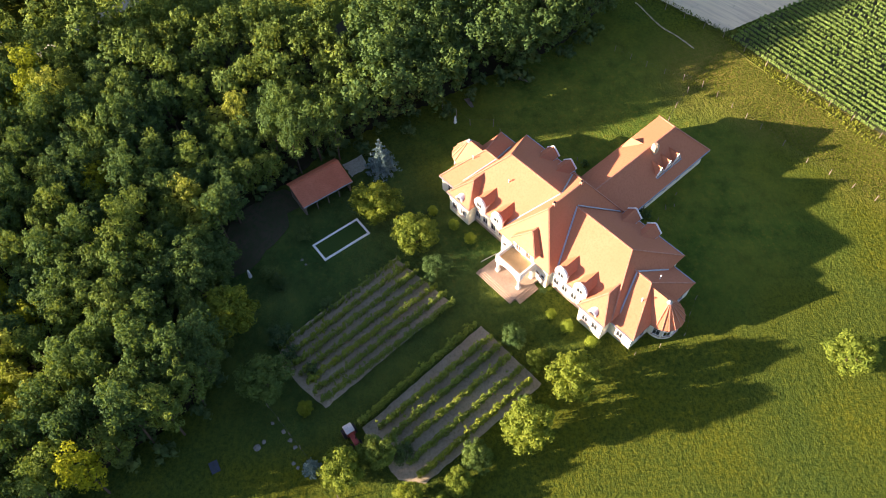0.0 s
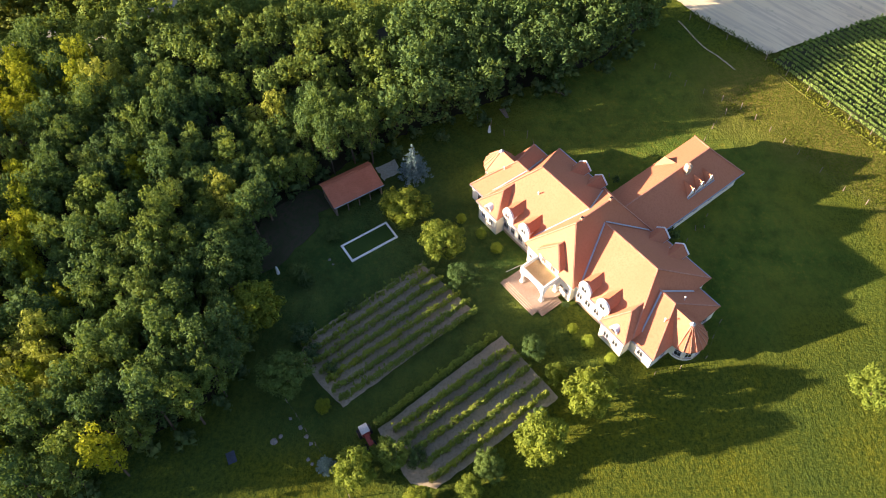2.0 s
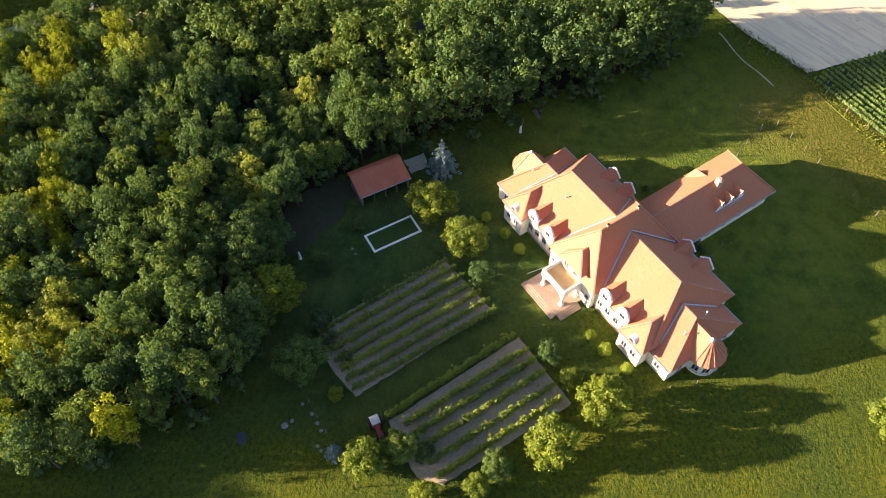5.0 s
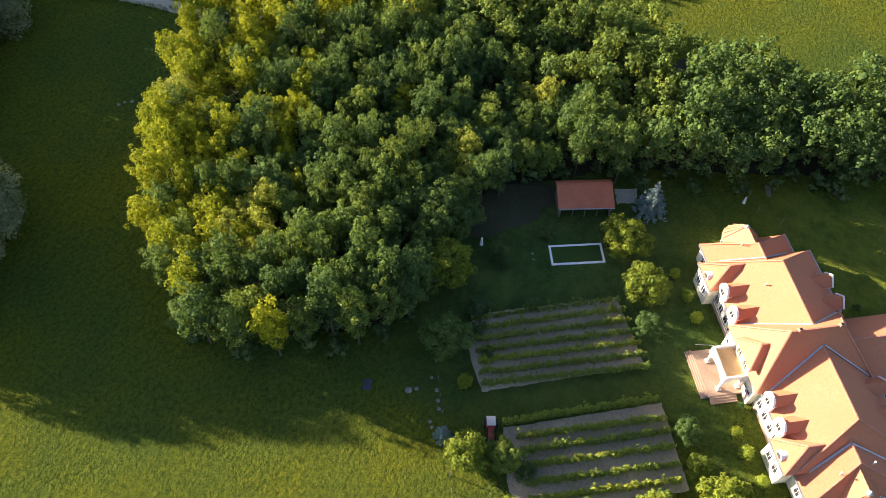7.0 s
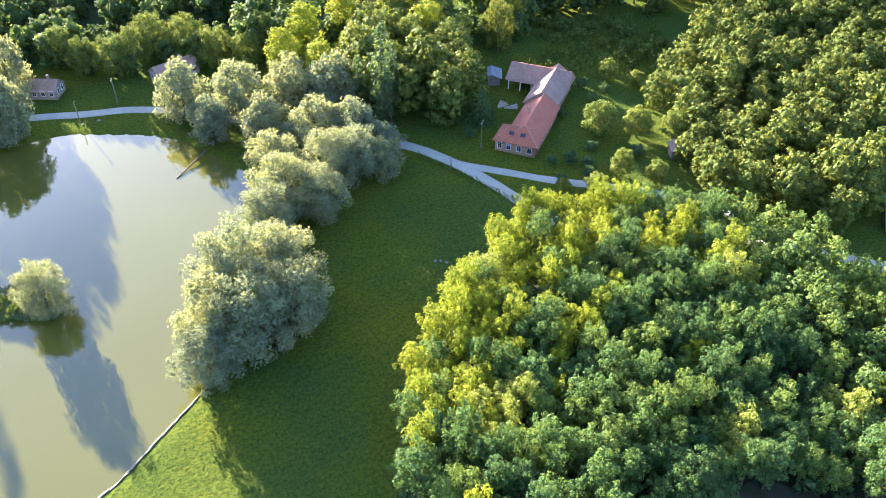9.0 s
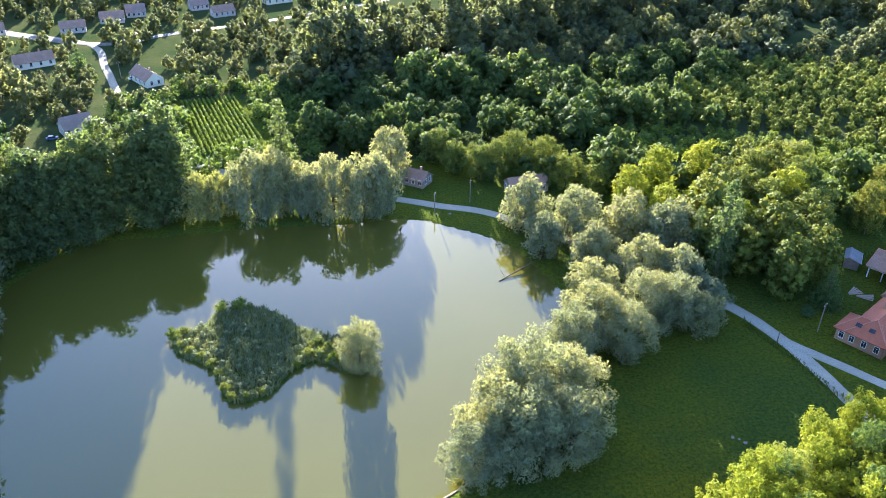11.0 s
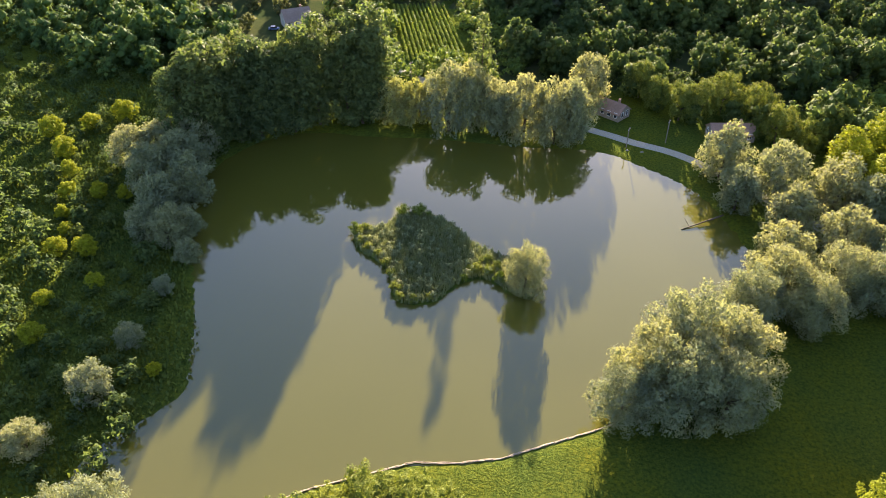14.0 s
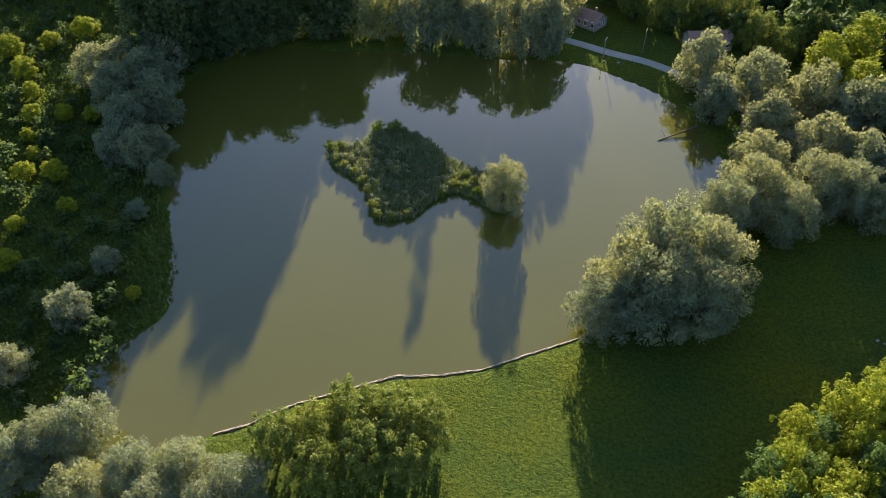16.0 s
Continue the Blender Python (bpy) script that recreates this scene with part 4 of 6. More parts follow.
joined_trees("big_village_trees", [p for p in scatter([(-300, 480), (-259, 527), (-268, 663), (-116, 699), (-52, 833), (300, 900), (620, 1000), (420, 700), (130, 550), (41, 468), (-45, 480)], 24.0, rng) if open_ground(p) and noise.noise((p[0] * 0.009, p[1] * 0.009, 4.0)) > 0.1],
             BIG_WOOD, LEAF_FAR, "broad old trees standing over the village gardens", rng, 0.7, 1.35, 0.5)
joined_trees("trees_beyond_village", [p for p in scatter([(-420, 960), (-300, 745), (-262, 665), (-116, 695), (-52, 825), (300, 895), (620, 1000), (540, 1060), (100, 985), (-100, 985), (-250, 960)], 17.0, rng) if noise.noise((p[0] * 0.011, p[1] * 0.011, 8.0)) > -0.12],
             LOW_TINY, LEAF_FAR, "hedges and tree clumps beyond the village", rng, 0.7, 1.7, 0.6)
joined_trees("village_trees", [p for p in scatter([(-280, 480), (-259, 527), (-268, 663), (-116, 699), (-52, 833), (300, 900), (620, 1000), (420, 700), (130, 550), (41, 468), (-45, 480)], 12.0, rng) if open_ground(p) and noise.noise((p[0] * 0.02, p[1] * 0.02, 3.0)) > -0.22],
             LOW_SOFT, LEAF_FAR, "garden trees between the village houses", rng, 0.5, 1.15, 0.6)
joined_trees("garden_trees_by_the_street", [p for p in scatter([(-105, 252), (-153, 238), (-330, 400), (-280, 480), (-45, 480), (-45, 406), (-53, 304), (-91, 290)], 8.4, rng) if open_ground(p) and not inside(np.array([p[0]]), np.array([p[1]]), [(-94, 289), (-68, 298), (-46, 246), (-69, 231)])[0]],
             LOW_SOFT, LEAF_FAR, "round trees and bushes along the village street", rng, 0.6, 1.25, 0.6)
for i, (x, y, s) in enumerate([(-124, 131, 0.9), (-117, 133, 0.85), (-110.5, 134, 0.8), (-112, 110, 0.9), (-105.5, 111.5, 1.0), (-114.5, 117, 0.7), (-99, 85, 0.9), (-97, 102, 0.8), (-72.5, 83, 0.55), (-147, 157, 1.3), (-137, 148, 1.2), (-134, 171, 1.3), (-104, 95, 0.7), (-120, 123, 0.7), (-130, 140, 0.9), (-140, 164, 1.0)]):
    plant("bush", GARDEN[i % 3], x, y, s, rng.uniform(0, 6.28), "bright yellow-green bush on the overgrown bank", "bush", "bushes on the overgrown bank", 0.9, leaf=LEAF_LIME)
for i, (x, y, s) in enumerate([(-81, 89, 0.42), (-80, 76, 0.62), (-83, 62.5, 0.56), (-89, 125, 0.6), (-97, 122, 0.7), (-112, 153, 1.0), (-84, 116, 0.45), (-96, 137, 0.8), (-83, 104, 0.35), (-118, 150, 0.9)]):
    plant("willow_bush", FAR_WILLOW[i % 3], x, y, s, rng.uniform(0, 6.28), "pale grey-green willow bush on the bank", "bush", "willow bushes on the bank", 0.85)
joined_trees("left_bank_scrub", scatter([(-69, 62), (-77, 55), (-95, 50), (-200, 150), (-230, 260), (-150, 250), (-128, 200), (-125, 165), (-108, 135), (-90, 112), (-76, 92), (-72, 78)], 5.2, rng),
             LOW_BUSH, LEAF_SLOPE, "bushy scrub on the overgrown bank", rng, 0.45, 1.5)
joined_trees("vineyard_hedge", [p for p in scatter([(-112, 262), (-84, 226), (-58, 216), (-30, 232), (-42, 305), (-95, 312), (-112, 300)], 4.6, rng) if open_ground(p) and not inside(np.array([p[0]]), np.array([p[1]]), [(-94, 289), (-68, 298), (-46, 246), (-69, 231)])[0]],
             LOW_BUSH, LEAF, "bushes and small trees round the hillside vineyard", rng, 0.8, 2.2)
joined_trees("left_wood", scatter([(-128, 240), (-135, 200), (-160, 195), (-260, 240), (-330, 390), (-150, 246)], 7, rng), LOW_MID, LEAF, "mixed wood behind the overgrown bank", rng, 0.6, 1.1)
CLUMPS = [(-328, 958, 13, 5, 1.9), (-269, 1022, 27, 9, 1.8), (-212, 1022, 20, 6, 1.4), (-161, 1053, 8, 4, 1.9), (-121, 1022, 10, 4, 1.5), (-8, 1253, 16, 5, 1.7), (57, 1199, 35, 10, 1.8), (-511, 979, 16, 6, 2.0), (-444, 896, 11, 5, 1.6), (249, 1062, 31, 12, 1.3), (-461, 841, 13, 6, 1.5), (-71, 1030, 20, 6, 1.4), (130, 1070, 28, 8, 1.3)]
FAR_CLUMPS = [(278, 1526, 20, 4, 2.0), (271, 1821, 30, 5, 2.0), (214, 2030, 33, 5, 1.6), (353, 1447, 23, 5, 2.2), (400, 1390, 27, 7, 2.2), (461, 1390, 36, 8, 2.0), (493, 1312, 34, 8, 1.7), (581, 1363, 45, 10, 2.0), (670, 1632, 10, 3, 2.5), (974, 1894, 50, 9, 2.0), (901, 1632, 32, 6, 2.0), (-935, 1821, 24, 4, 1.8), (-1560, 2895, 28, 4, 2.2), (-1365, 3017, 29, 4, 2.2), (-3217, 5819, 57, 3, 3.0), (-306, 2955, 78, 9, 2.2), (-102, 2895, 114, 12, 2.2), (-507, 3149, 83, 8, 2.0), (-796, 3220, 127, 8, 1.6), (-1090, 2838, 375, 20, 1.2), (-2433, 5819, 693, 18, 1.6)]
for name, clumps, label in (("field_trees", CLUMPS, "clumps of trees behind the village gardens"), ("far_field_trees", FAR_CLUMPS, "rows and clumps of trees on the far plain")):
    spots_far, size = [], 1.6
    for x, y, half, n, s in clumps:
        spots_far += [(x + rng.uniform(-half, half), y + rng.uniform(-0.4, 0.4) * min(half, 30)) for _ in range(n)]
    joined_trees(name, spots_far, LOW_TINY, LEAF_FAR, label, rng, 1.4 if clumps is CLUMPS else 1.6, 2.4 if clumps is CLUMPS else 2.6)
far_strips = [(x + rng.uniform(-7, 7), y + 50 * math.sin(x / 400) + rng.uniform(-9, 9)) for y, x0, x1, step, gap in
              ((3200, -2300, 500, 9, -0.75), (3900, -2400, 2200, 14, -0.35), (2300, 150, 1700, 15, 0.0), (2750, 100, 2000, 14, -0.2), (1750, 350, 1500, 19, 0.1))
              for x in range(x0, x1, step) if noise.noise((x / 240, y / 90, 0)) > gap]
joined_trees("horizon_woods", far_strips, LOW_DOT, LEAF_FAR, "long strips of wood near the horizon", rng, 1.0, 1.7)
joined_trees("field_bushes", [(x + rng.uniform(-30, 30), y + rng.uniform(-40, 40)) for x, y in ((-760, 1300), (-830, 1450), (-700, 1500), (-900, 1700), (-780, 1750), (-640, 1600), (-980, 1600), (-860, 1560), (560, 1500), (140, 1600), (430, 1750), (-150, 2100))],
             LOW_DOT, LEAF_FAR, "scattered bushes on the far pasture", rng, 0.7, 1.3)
joined_trees("hedge_beyond_field", scatter([(128, -38), (150, -60), (170, -110), (190, -110), (165, -40), (140, -25)], 6, rng), LOW_MID, LEAF_GARDEN, "bushes along the road beyond the sandy field", rng, 0.3, 0.5)
for i, (x, y, s) in enumerate([(118, 124, 1.6), (125.5, 118, 1.5), (111, 107, 1.2), (148, 133, 1.2), (94, 107, 0.8), (133, 113, 1.4), (101, 104, 1.0), (128, 152, 0.7), (139, 146, 1.1), (143, 139, 0.9), (116, 101, 1.0)]):
    plant("fruit_tree", GARDEN[i % 3], x, y, s, rng.uniform(0, 6.28), "round green tree in the farm orchard", "tree", "trees round the farm", leaf=LEAF_BANK)
plant("spruce_tree", SPRUCE[0], 95.5, 143.5, 1.45, 0.4, "dark spruce beside the farmyard", "tree", leaf=LEAF_DARK)
plant("spruce_tree", SPRUCE[0], -137, 316, 2.1, 0.4, "tall dark spruce at the village street", "tree", leaf=LEAF_DARK)
for i, (x, y, s) in enumerate([(104, 117, 1.2), (107, 114, 1.0), (100, 119, 0.9), (112, 119, 1.0), (120, 130, 1.0), (116, 136, 0.8), (128, 138, 1.1), (104, 110, 1.1), (97, 111, 0.9), (120, 112, 1.2), (89, 139, 1.0), (130, 146, 1.2), (134, 141, 1.0)]):
    plant("shrub", SHRUB[i % 3], x, y, s, rng.uniform(0, 6.28), "dark leafy shrub around the farmyard", "shrub", "shrubs round the farm")

# ------------------------------------------------------------------ the house
GLASS, gnt, gb = material("window_glass", 0.06, 0.6)
gnt.links.new(ramp(gnt, noise_at(gnt, 0.7, 2, 0.5), [(0.3, (0.020, 0.024, 0.030)), (0.7, (0.045, 0.050, 0.058))]), gb.inputs["Base Color"])
HOUSE = pose(68.31, -19.86, 0, 0, 0, -141.59)      # x along the front, y from the front to the back
house = empty("house", HOUSE, "large cream country house with orange tiled hip roofs", "house")


def strip(bm, p, q, width, thick):
    """A flat bar from p to q."""
    p, q = Vector(p), Vector(q)
    d = (q - p).normalized()
    side = d.cross(Vector((0, 0, 1))).normalized() * width / 2
    up = side.cross(d).normalized() * thick
    ends = [[e + s * side + u * up for s, u in ((-1, -0.3), (1, -0.3), (1, 1), (-1, 1))] for e in (p, q)]
    vs = [[bm.verts.new(c) for c in e] for e in ends]
    bm.faces.new(vs[0][::-1])
    bm.faces.new(vs[1])
    for i in range(4):
        bm.faces.new((vs[0][i], vs[0][(i + 1) % 4], vs[1][(i + 1) % 4], vs[1][i]))
    return bm


def hip_roof(name, x0, x1, y0, y1, eave, ridge, along, in0, in1, mat=TILE, parent=None, caps=True, skip=(), label=""):
    """A hip roof over a rectangle; the ridge runs along x or y and stops in0 and in1 short of the ends."""
    bm = bmesh.new()
    c = [(x0, y0, eave), (x1, y0, eave), (x1, y1, eave), (x0, y1, eave)]
    if along == "x":
        a, b = (x0 + in0, (y0 + y1) / 2, ridge), (x1 - in1, (y0 + y1) / 2, ridge)
        faces = [[c[0], c[1], b, a], [c[1], c[2], b], [c[2], c[3], a, b], [c[3], c[0], a]]
        hips = [(a, b), (a, c[0]), (a, c[3]), (b, c[1]), (b, c[2])]
    else:
        a, b = ((x0 + x1) / 2, y0 + in0, ridge), ((x0 + x1) / 2, y1 - in1, ridge)
        faces = [[c[0], c[1], a], [c[1], c[2], b, a], [c[2], c[3], b], [c[3], c[0], a, b]]
        hips = [(a, b), (a, c[0]), (a, c[1]), (b, c[2]), (b, c[3])]
    for q in faces:
        slab(bm, q, 0.18)
    ob = part(name, bm, mat, parent, label)
    if caps:
        for i, (p, q) in enumerate(hips):
            if i not in skip:
                bm = bmesh.new()
                strip(bm, Vector(p) + Vector((0, 0, 0.03)), Vector(q) + Vector((0, 0, 0.03)), 0.2, 0.08)
                part("ridge_cap", bm, TILE_CAP, ob)
    return ob


CHIMNEY = two_scale("ochre_plaster", (0.46, 0.33, 0.22), (0.54, 0.40, 0.27), (0.38, 0.26, 0.17), 0.6, 5.0)
TILE_CAP = two_scale("ridge_tile", (0.44, 0.20, 0.125), (0.52, 0.255, 0.165), (0.38, 0.16, 0.10), 0.6, 3.0, 0.75, 0.3, 0.5, 0.04)
main_roof = hip_roof("roof", -16.45, 16.45, -8.2, 8.2, 4.2, 9.3, "x", 4.35, 4.35, parent=house)
hip_roof("roof", -5.3, 5.3, -9.2, 7.5, 4.7, 11.3, "y", 4.6, 4.6, parent=house)
hip_roof("roof", -4.7, 5.9, 4.0, 28.6, 3.2, 7.5, "y", 1.0, 4.0, parent=house, skip=(1, 2))


def window_meshes(w, h, bars=1):
    """Frame, pane and sill of a window that faces -y, standing on z = 0, centred on x = 0."""
    f = boxes((-w / 2 - 0.09, -w / 2, -0.09, 0.02, 0, h), (w / 2, w / 2 + 0.09, -0.09, 0.02, 0, h), (-w / 2 - 0.09, w / 2 + 0.09, -0.09, 0.02, h, h + 0.09),
              (-w / 2 - 0.09, w / 2 + 0.09, -0.09, 0.02, -0.09, 0), (-w / 2, w / 2, -0.05, 0.0, h * 0.68, h * 0.68 + 0.035))
    for i in range(bars):
        x = -w / 2 + w * (i + 1) / (bars + 1)
        box(f, x - 0.02, x + 0.02, -0.052, 0.0, 0, h)
    g = boxes((-w / 2, w / 2, -0.03, 0.02, 0, h))
    s = boxes((-w / 2 - 0.16, w / 2 + 0.16, -0.2, 0.02, -0.17, -0.095))
    out = []
    for name, bm, mat in (("frame", f, WHITE), ("pane", g, GLASS), ("sill", s, STONE)):
        me = bpy.data.meshes.new(name)
        bm.to_mesh(me)
        bm.free()
        me.materials.append(mat)
        out.append((name, me))
    return out


WIN_TALL, WIN_SMALL, WIN_DORMER = window_meshes(0.95, 1.5), window_meshes(0.7, 0.8, 0), window_meshes(0.95, 1.15)


def add_window(parent, meshes, x, y, z, turn=0.0):
    w = new("window", meshes[1][1])
    w.parent = parent
    w.matrix_basis = pose(x, y, z, 0, 0, turn)
    for name, me in (meshes[0], meshes[2]):
        child(name, me, w)
    return w


def dormer(x, y, eave, ridge, width, back, turn=0.0, win=WIN_DORMER, roof_back=3.2, arched=False):
    """A gabled dormer with a plastered front that faces -y before turning about the house's middle."""
    m = pose(0, 0, 0, 0, 0, turn) @ pose(x, y, 0)
    h = width / 2
    bm = bmesh.new()
    low = eave - 2.0
    vs = [bm.verts.new(c) for c in ((-h, 0, low), (h, 0, low), (h, 0, eave), (0, 0, ridge - 0.12), (-h, 0, eave), (-h, back, low), (h, back, low), (h, back, eave), (0, back, ridge - 0.12), (-h, back, eave))]
    for q in ((0, 1, 2, 3, 4), (9, 8, 7, 6, 5), (0, 4, 9, 5), (2, 1, 6, 7)):
        bm.faces.new([vs[i] for i in q])
    d = part("dormer", bm, WHITE, house, "white plastered dormer with a tiled gable")
    d.matrix_basis = m
    for s in (-1, 1):
        bm = bmesh.new()
        slab(bm, [(s * (h + 0.22), -0.25, eave - 0.16), (0, -0.25, ridge), (0, roof_back, ridge), (s * (h + 0.22), roof_back - 1.2, eave - 0.16)], 0.12)
        part("dormer_roof", bm, TILE, d)
        if arched:
            continue
        bm = bmesh.new()
        strip(bm, (s * (h + 0.22), -0.27, eave - 0.14), (0, -0.27, ridge + 0.02), 0.24, 0.12)
        part("verge_board", bm, WHITE, d)
        bm = bmesh.new()
        strip(bm, (s * (h + 0.16), -0.2, eave - 0.20), (s * (h + 0.16), roof_back - 1.0, eave - 0.20), 0.16, 0.06)
        part("gutter", bm, ZINC, d)
    if arched:
        # white front wall that rises above the little roof in a round gable
        n, w, top = 9, h + 0.3, ridge + 0.25
        line = [(-w, eave - 1.6), (w, eave - 1.6), (w, eave - 0.1)] + [(w * 0.86 * math.cos(math.pi * k / n), eave + (top - eave) * math.sin(math.pi * k / n)) for k in range(n + 1)] + [(-w, eave - 0.1)]
        bm = bmesh.new()
        f = [[bm.verts.new((x0, y0, z0)) for x0, z0 in line] for y0 in (-0.36, -0.02)]
        bm.faces.new(f[0])
        bm.faces.new(f[1][::-1])
        for k in range(len(line)):
            bm.faces.new((f[0][k], f[1][k], f[1][(k + 1) % len(line)], f[0][(k + 1) % len(line)]))
        part("front_gable", bm, WHITE, d)
    add_window(d, win, 0, -0.37 if arched else -0.01, eave - 1.0)
    return d


for x in (-10.5, -6.7, 6.7, 10.4):
    dormer(x, -7.9, 5.75, 6.5, 1.8, 2.6, roof_back=3.3, arched=True)
    dormer(x, -7.9, 5.25, 6.35, 2.2, 2.4, 180)
hip_roof("roof", -2.5, 2.5, -9.5, -3.6, 6.2, 8.5, "y", 1.9, 0.2, parent=house, skip=(3, 4))
add_window(house, WIN_TALL, -1.0, -9.15, 4.2)
add_window(house, WIN_TALL, 1.0, -9.15, 4.2)
# little gabled lucarnes on the roof of the rear wing
for y in (17.4, 19.5, 21.6):
    bm = bmesh.new()
    vs = [bm.verts.new(c) for c in ((4.15, y - 0.92, 4.55), (4.15, y + 0.92, 4.55), (4.2, y, 6.3), (2.1, y, 6.32), (3.45, y - 0.92, 5.02), (3.45, y + 0.92, 5.02))]
    for q in ((0, 1, 2), (0, 2, 3, 4), (1, 5, 3, 2)):
        bm.faces.new([vs[i] for i in q])
    lu = part("lucarne", bm, TILE, house)
    bm = bmesh.new()
    strip(bm, (4.3, y - 0.96, 4.5), (4.3, y + 0.96, 4.5), 0.34, 0.06)
    part("flashing", bm, ZINC, lu)
    bm = bmesh.new()
    strip(bm, (4.17, y - 0.92, 4.6), (4.22, y, 6.35), 0.14, 0.08)
    strip(bm, (4.17, y + 0.92, 4.6), (4.22, y, 6.35), 0.14, 0.08)
    part("verge_board", bm, WHITE, lu)
    bm = bmesh.new()
    bm.faces.new([bm.verts.new(c) for c in ((4.19, y - 0.7, 4.66), (4.19, y + 0.7, 4.66), (4.22, y, 5.95))])
    part("gable_front", bm, PLASTER, lu)
bm = bmesh.new()
vs = [bm.verts.new(c) for c in ((-4.2, 18.0, 3.7), (-4.2, 20.6, 3.7), (-3.6, 19.3, 5.6), (-1.2, 19.3, 6.1), (-2.4, 18.0, 5.1), (-2.4, 20.6, 5.1))]
for q in ((0, 1, 2), (0, 2, 3, 4), (1, 5, 3, 2)):
    bm.faces.new([vs[i] for i in q])
part("lucarne", bm, TILE, house)
ch = part("chimney", boxes((0.9, 1.75, 18.2, 19.3, 5.5, 8.1, 0.04)), CHIMNEY, house, "ochre plastered chimney with a rounded cap")
bm = bmesh.new()
bmesh.ops.create_cone(bm, cap_ends=True, segments=10, radius1=0.62, radius2=0.3, depth=0.4, matrix=Matrix.Translation((1.32, 18.75, 8.3)))
part("cap", bm, CHIMNEY, ch)
for y in (-3.4, 2.4):
    c = part("chimney", boxes((-0.26, 0.26, y - 0.26, y + 0.26, 10.5, 11.75, 0.03)), TILE_CAP, house, "short brick chimney on the ridge")
    part("flue", boxes((-0.16, 0.16, y - 0.16, y + 0.16, 11.7, 11.78)), DARK, c)
for x, y, z in ((-9.5, -3.0, 7.4), (17.6, -3.4, 6.0), (-17.6, -3.0, 6.1), (17.0, 1.2, 6.3)):
    bm = bmesh.new()
    tube(bm, (x, y, z - 0.4), (x, y, z + 0.55), 0.07, 0.07, 8)
    tube(bm, (x, y, z + 0.5), (x, y, z + 0.72), 0.16, 0.03, 8)
    part("vent_pipe", bm, WHITE, house)

for s in (-1, 1):
    a, b = sorted((s * 10.0, s * 20.3))
    hip_roof("roof", a, b, -7.9, 6.1, 3.4, 7.1, "x", 3.4, 3.4, parent=house, skip=(3, 4) if s < 0 else (1, 2))
    a, b = sorted((s * 11.4, s * 16.4))
    hip_roof("roof", a, b, -9.75, -2.0, 4.35, 6.7, "y", 3.4, 0.2, parent=house, skip=(3, 4))
    # round bay with a tiled half cone, ribs and glazing
    bm = bmesh.new()
    bmesh.ops.create_cone(bm, cap_ends=True, segments=24, radius1=2.9, radius2=0.05, depth=3.4, matrix=Matrix.Translation((s * 20.5, -1.1, 5.0)))
    cone = part("bay_roof", bm, TILE, house)
    slab_bm = bmesh.new()
    for t in (-1, 1):
        slab(slab_bm, [(s * 20.5, -1.1, 6.72), (s * 16.6, -1.1, 6.72), (s * 17.4, -1.1 + t * 2.9, 3.6), (s * 20.5, -1.1 + t * 2.9, 3.32)], 0.12)
    part("bay_link_roof", slab_bm, TILE, cone)
    for k in range(9):
        a = radians(-80 + 20 * k)
        bm = bmesh.new()
        strip(bm, (s * (20.5 + 0.1 * math.cos(a)), -1.1 + 0.1 * math.sin(a), 6.72), (s * (20.5 + 2.93 * math.cos(a)), -1.1 + 2.93 * math.sin(a), 3.34), 0.12, 0.07)
        part("rib", bm, TILE_CAP, cone)
    bm = bmesh.new()
    bmesh.ops.create_cone(bm, cap_ends=True, segments=24, radius1=0.42, radius2=0.06, depth=0.45, matrix=Matrix.Translation((s * 20.5, -1.1, 6.75)))
    part("finial", bm, ZINC, cone)
    bm = bmesh.new()
    bmesh.ops.create_cone(bm, cap_ends=True, segments=24, radius1=2.4, radius2=2.4, depth=3.45, matrix=Matrix.Translation((s * 20.5, -1.1, 1.55)))
    bay = part("bay_wall", bm, PLASTER, house)
    for k in range(5):
        a = radians(-72 + 36 * k)
        turn = math.degrees(math.atan2(math.sin(a), s * math.cos(a))) + 90
        w = add_window(bay, WIN_TALL, s * (20.5 + 2.37 * math.cos(a)), -1.1 + 2.37 * math.sin(a), 1.0, turn)
    # half-round eyebrow dormer over the corner pavilion
    bm = bmesh.new()
    bmesh.ops.create_cone(bm, cap_ends=True, segments=16, radius1=0.75, radius2=0.75, depth=1.8, matrix=Matrix.Translation((s * 13.9, -8.6, 4.5)) @ Matrix.Rotation(radians(90), 4, "X"))
    e = part("eyebrow_dormer", bm, WHITE, house)
    bm = bmesh.new()
    bmesh.ops.create_cone(bm, cap_ends=True, segments=16, radius1=0.45, radius2=0.45, depth=0.06, matrix=Matrix.Translation((s * 13.9, -9.52, 4.65)) @ Matrix.Rotation(radians(90), 4, "X"))
    part("pane", bm, GLASS, e)
    # zinc valleys where the roofs meet
    for p, q in (((s * 1.62, 0.0, 9.32), (s * 5.3, -7.4, 4.75)), ((s * 14.35, -0.9, 7.1), (s * 16.4, -6.3, 4.24)), ((s * 14.35, -0.9, 7.1), (s * 16.4, 4.5, 4.24)), ((s * 1.62, 0.2, 9.32), (s * 5.0, 6.9, 5.1))):
        bm = bmesh.new()
        strip(bm, Vector(p) + Vector((0, 0, 0.04)), Vector(q) + Vector((0, 0, 0.04)), 0.24, 0.06)
        part("valley_gutter", bm, ZINC, main_roof)

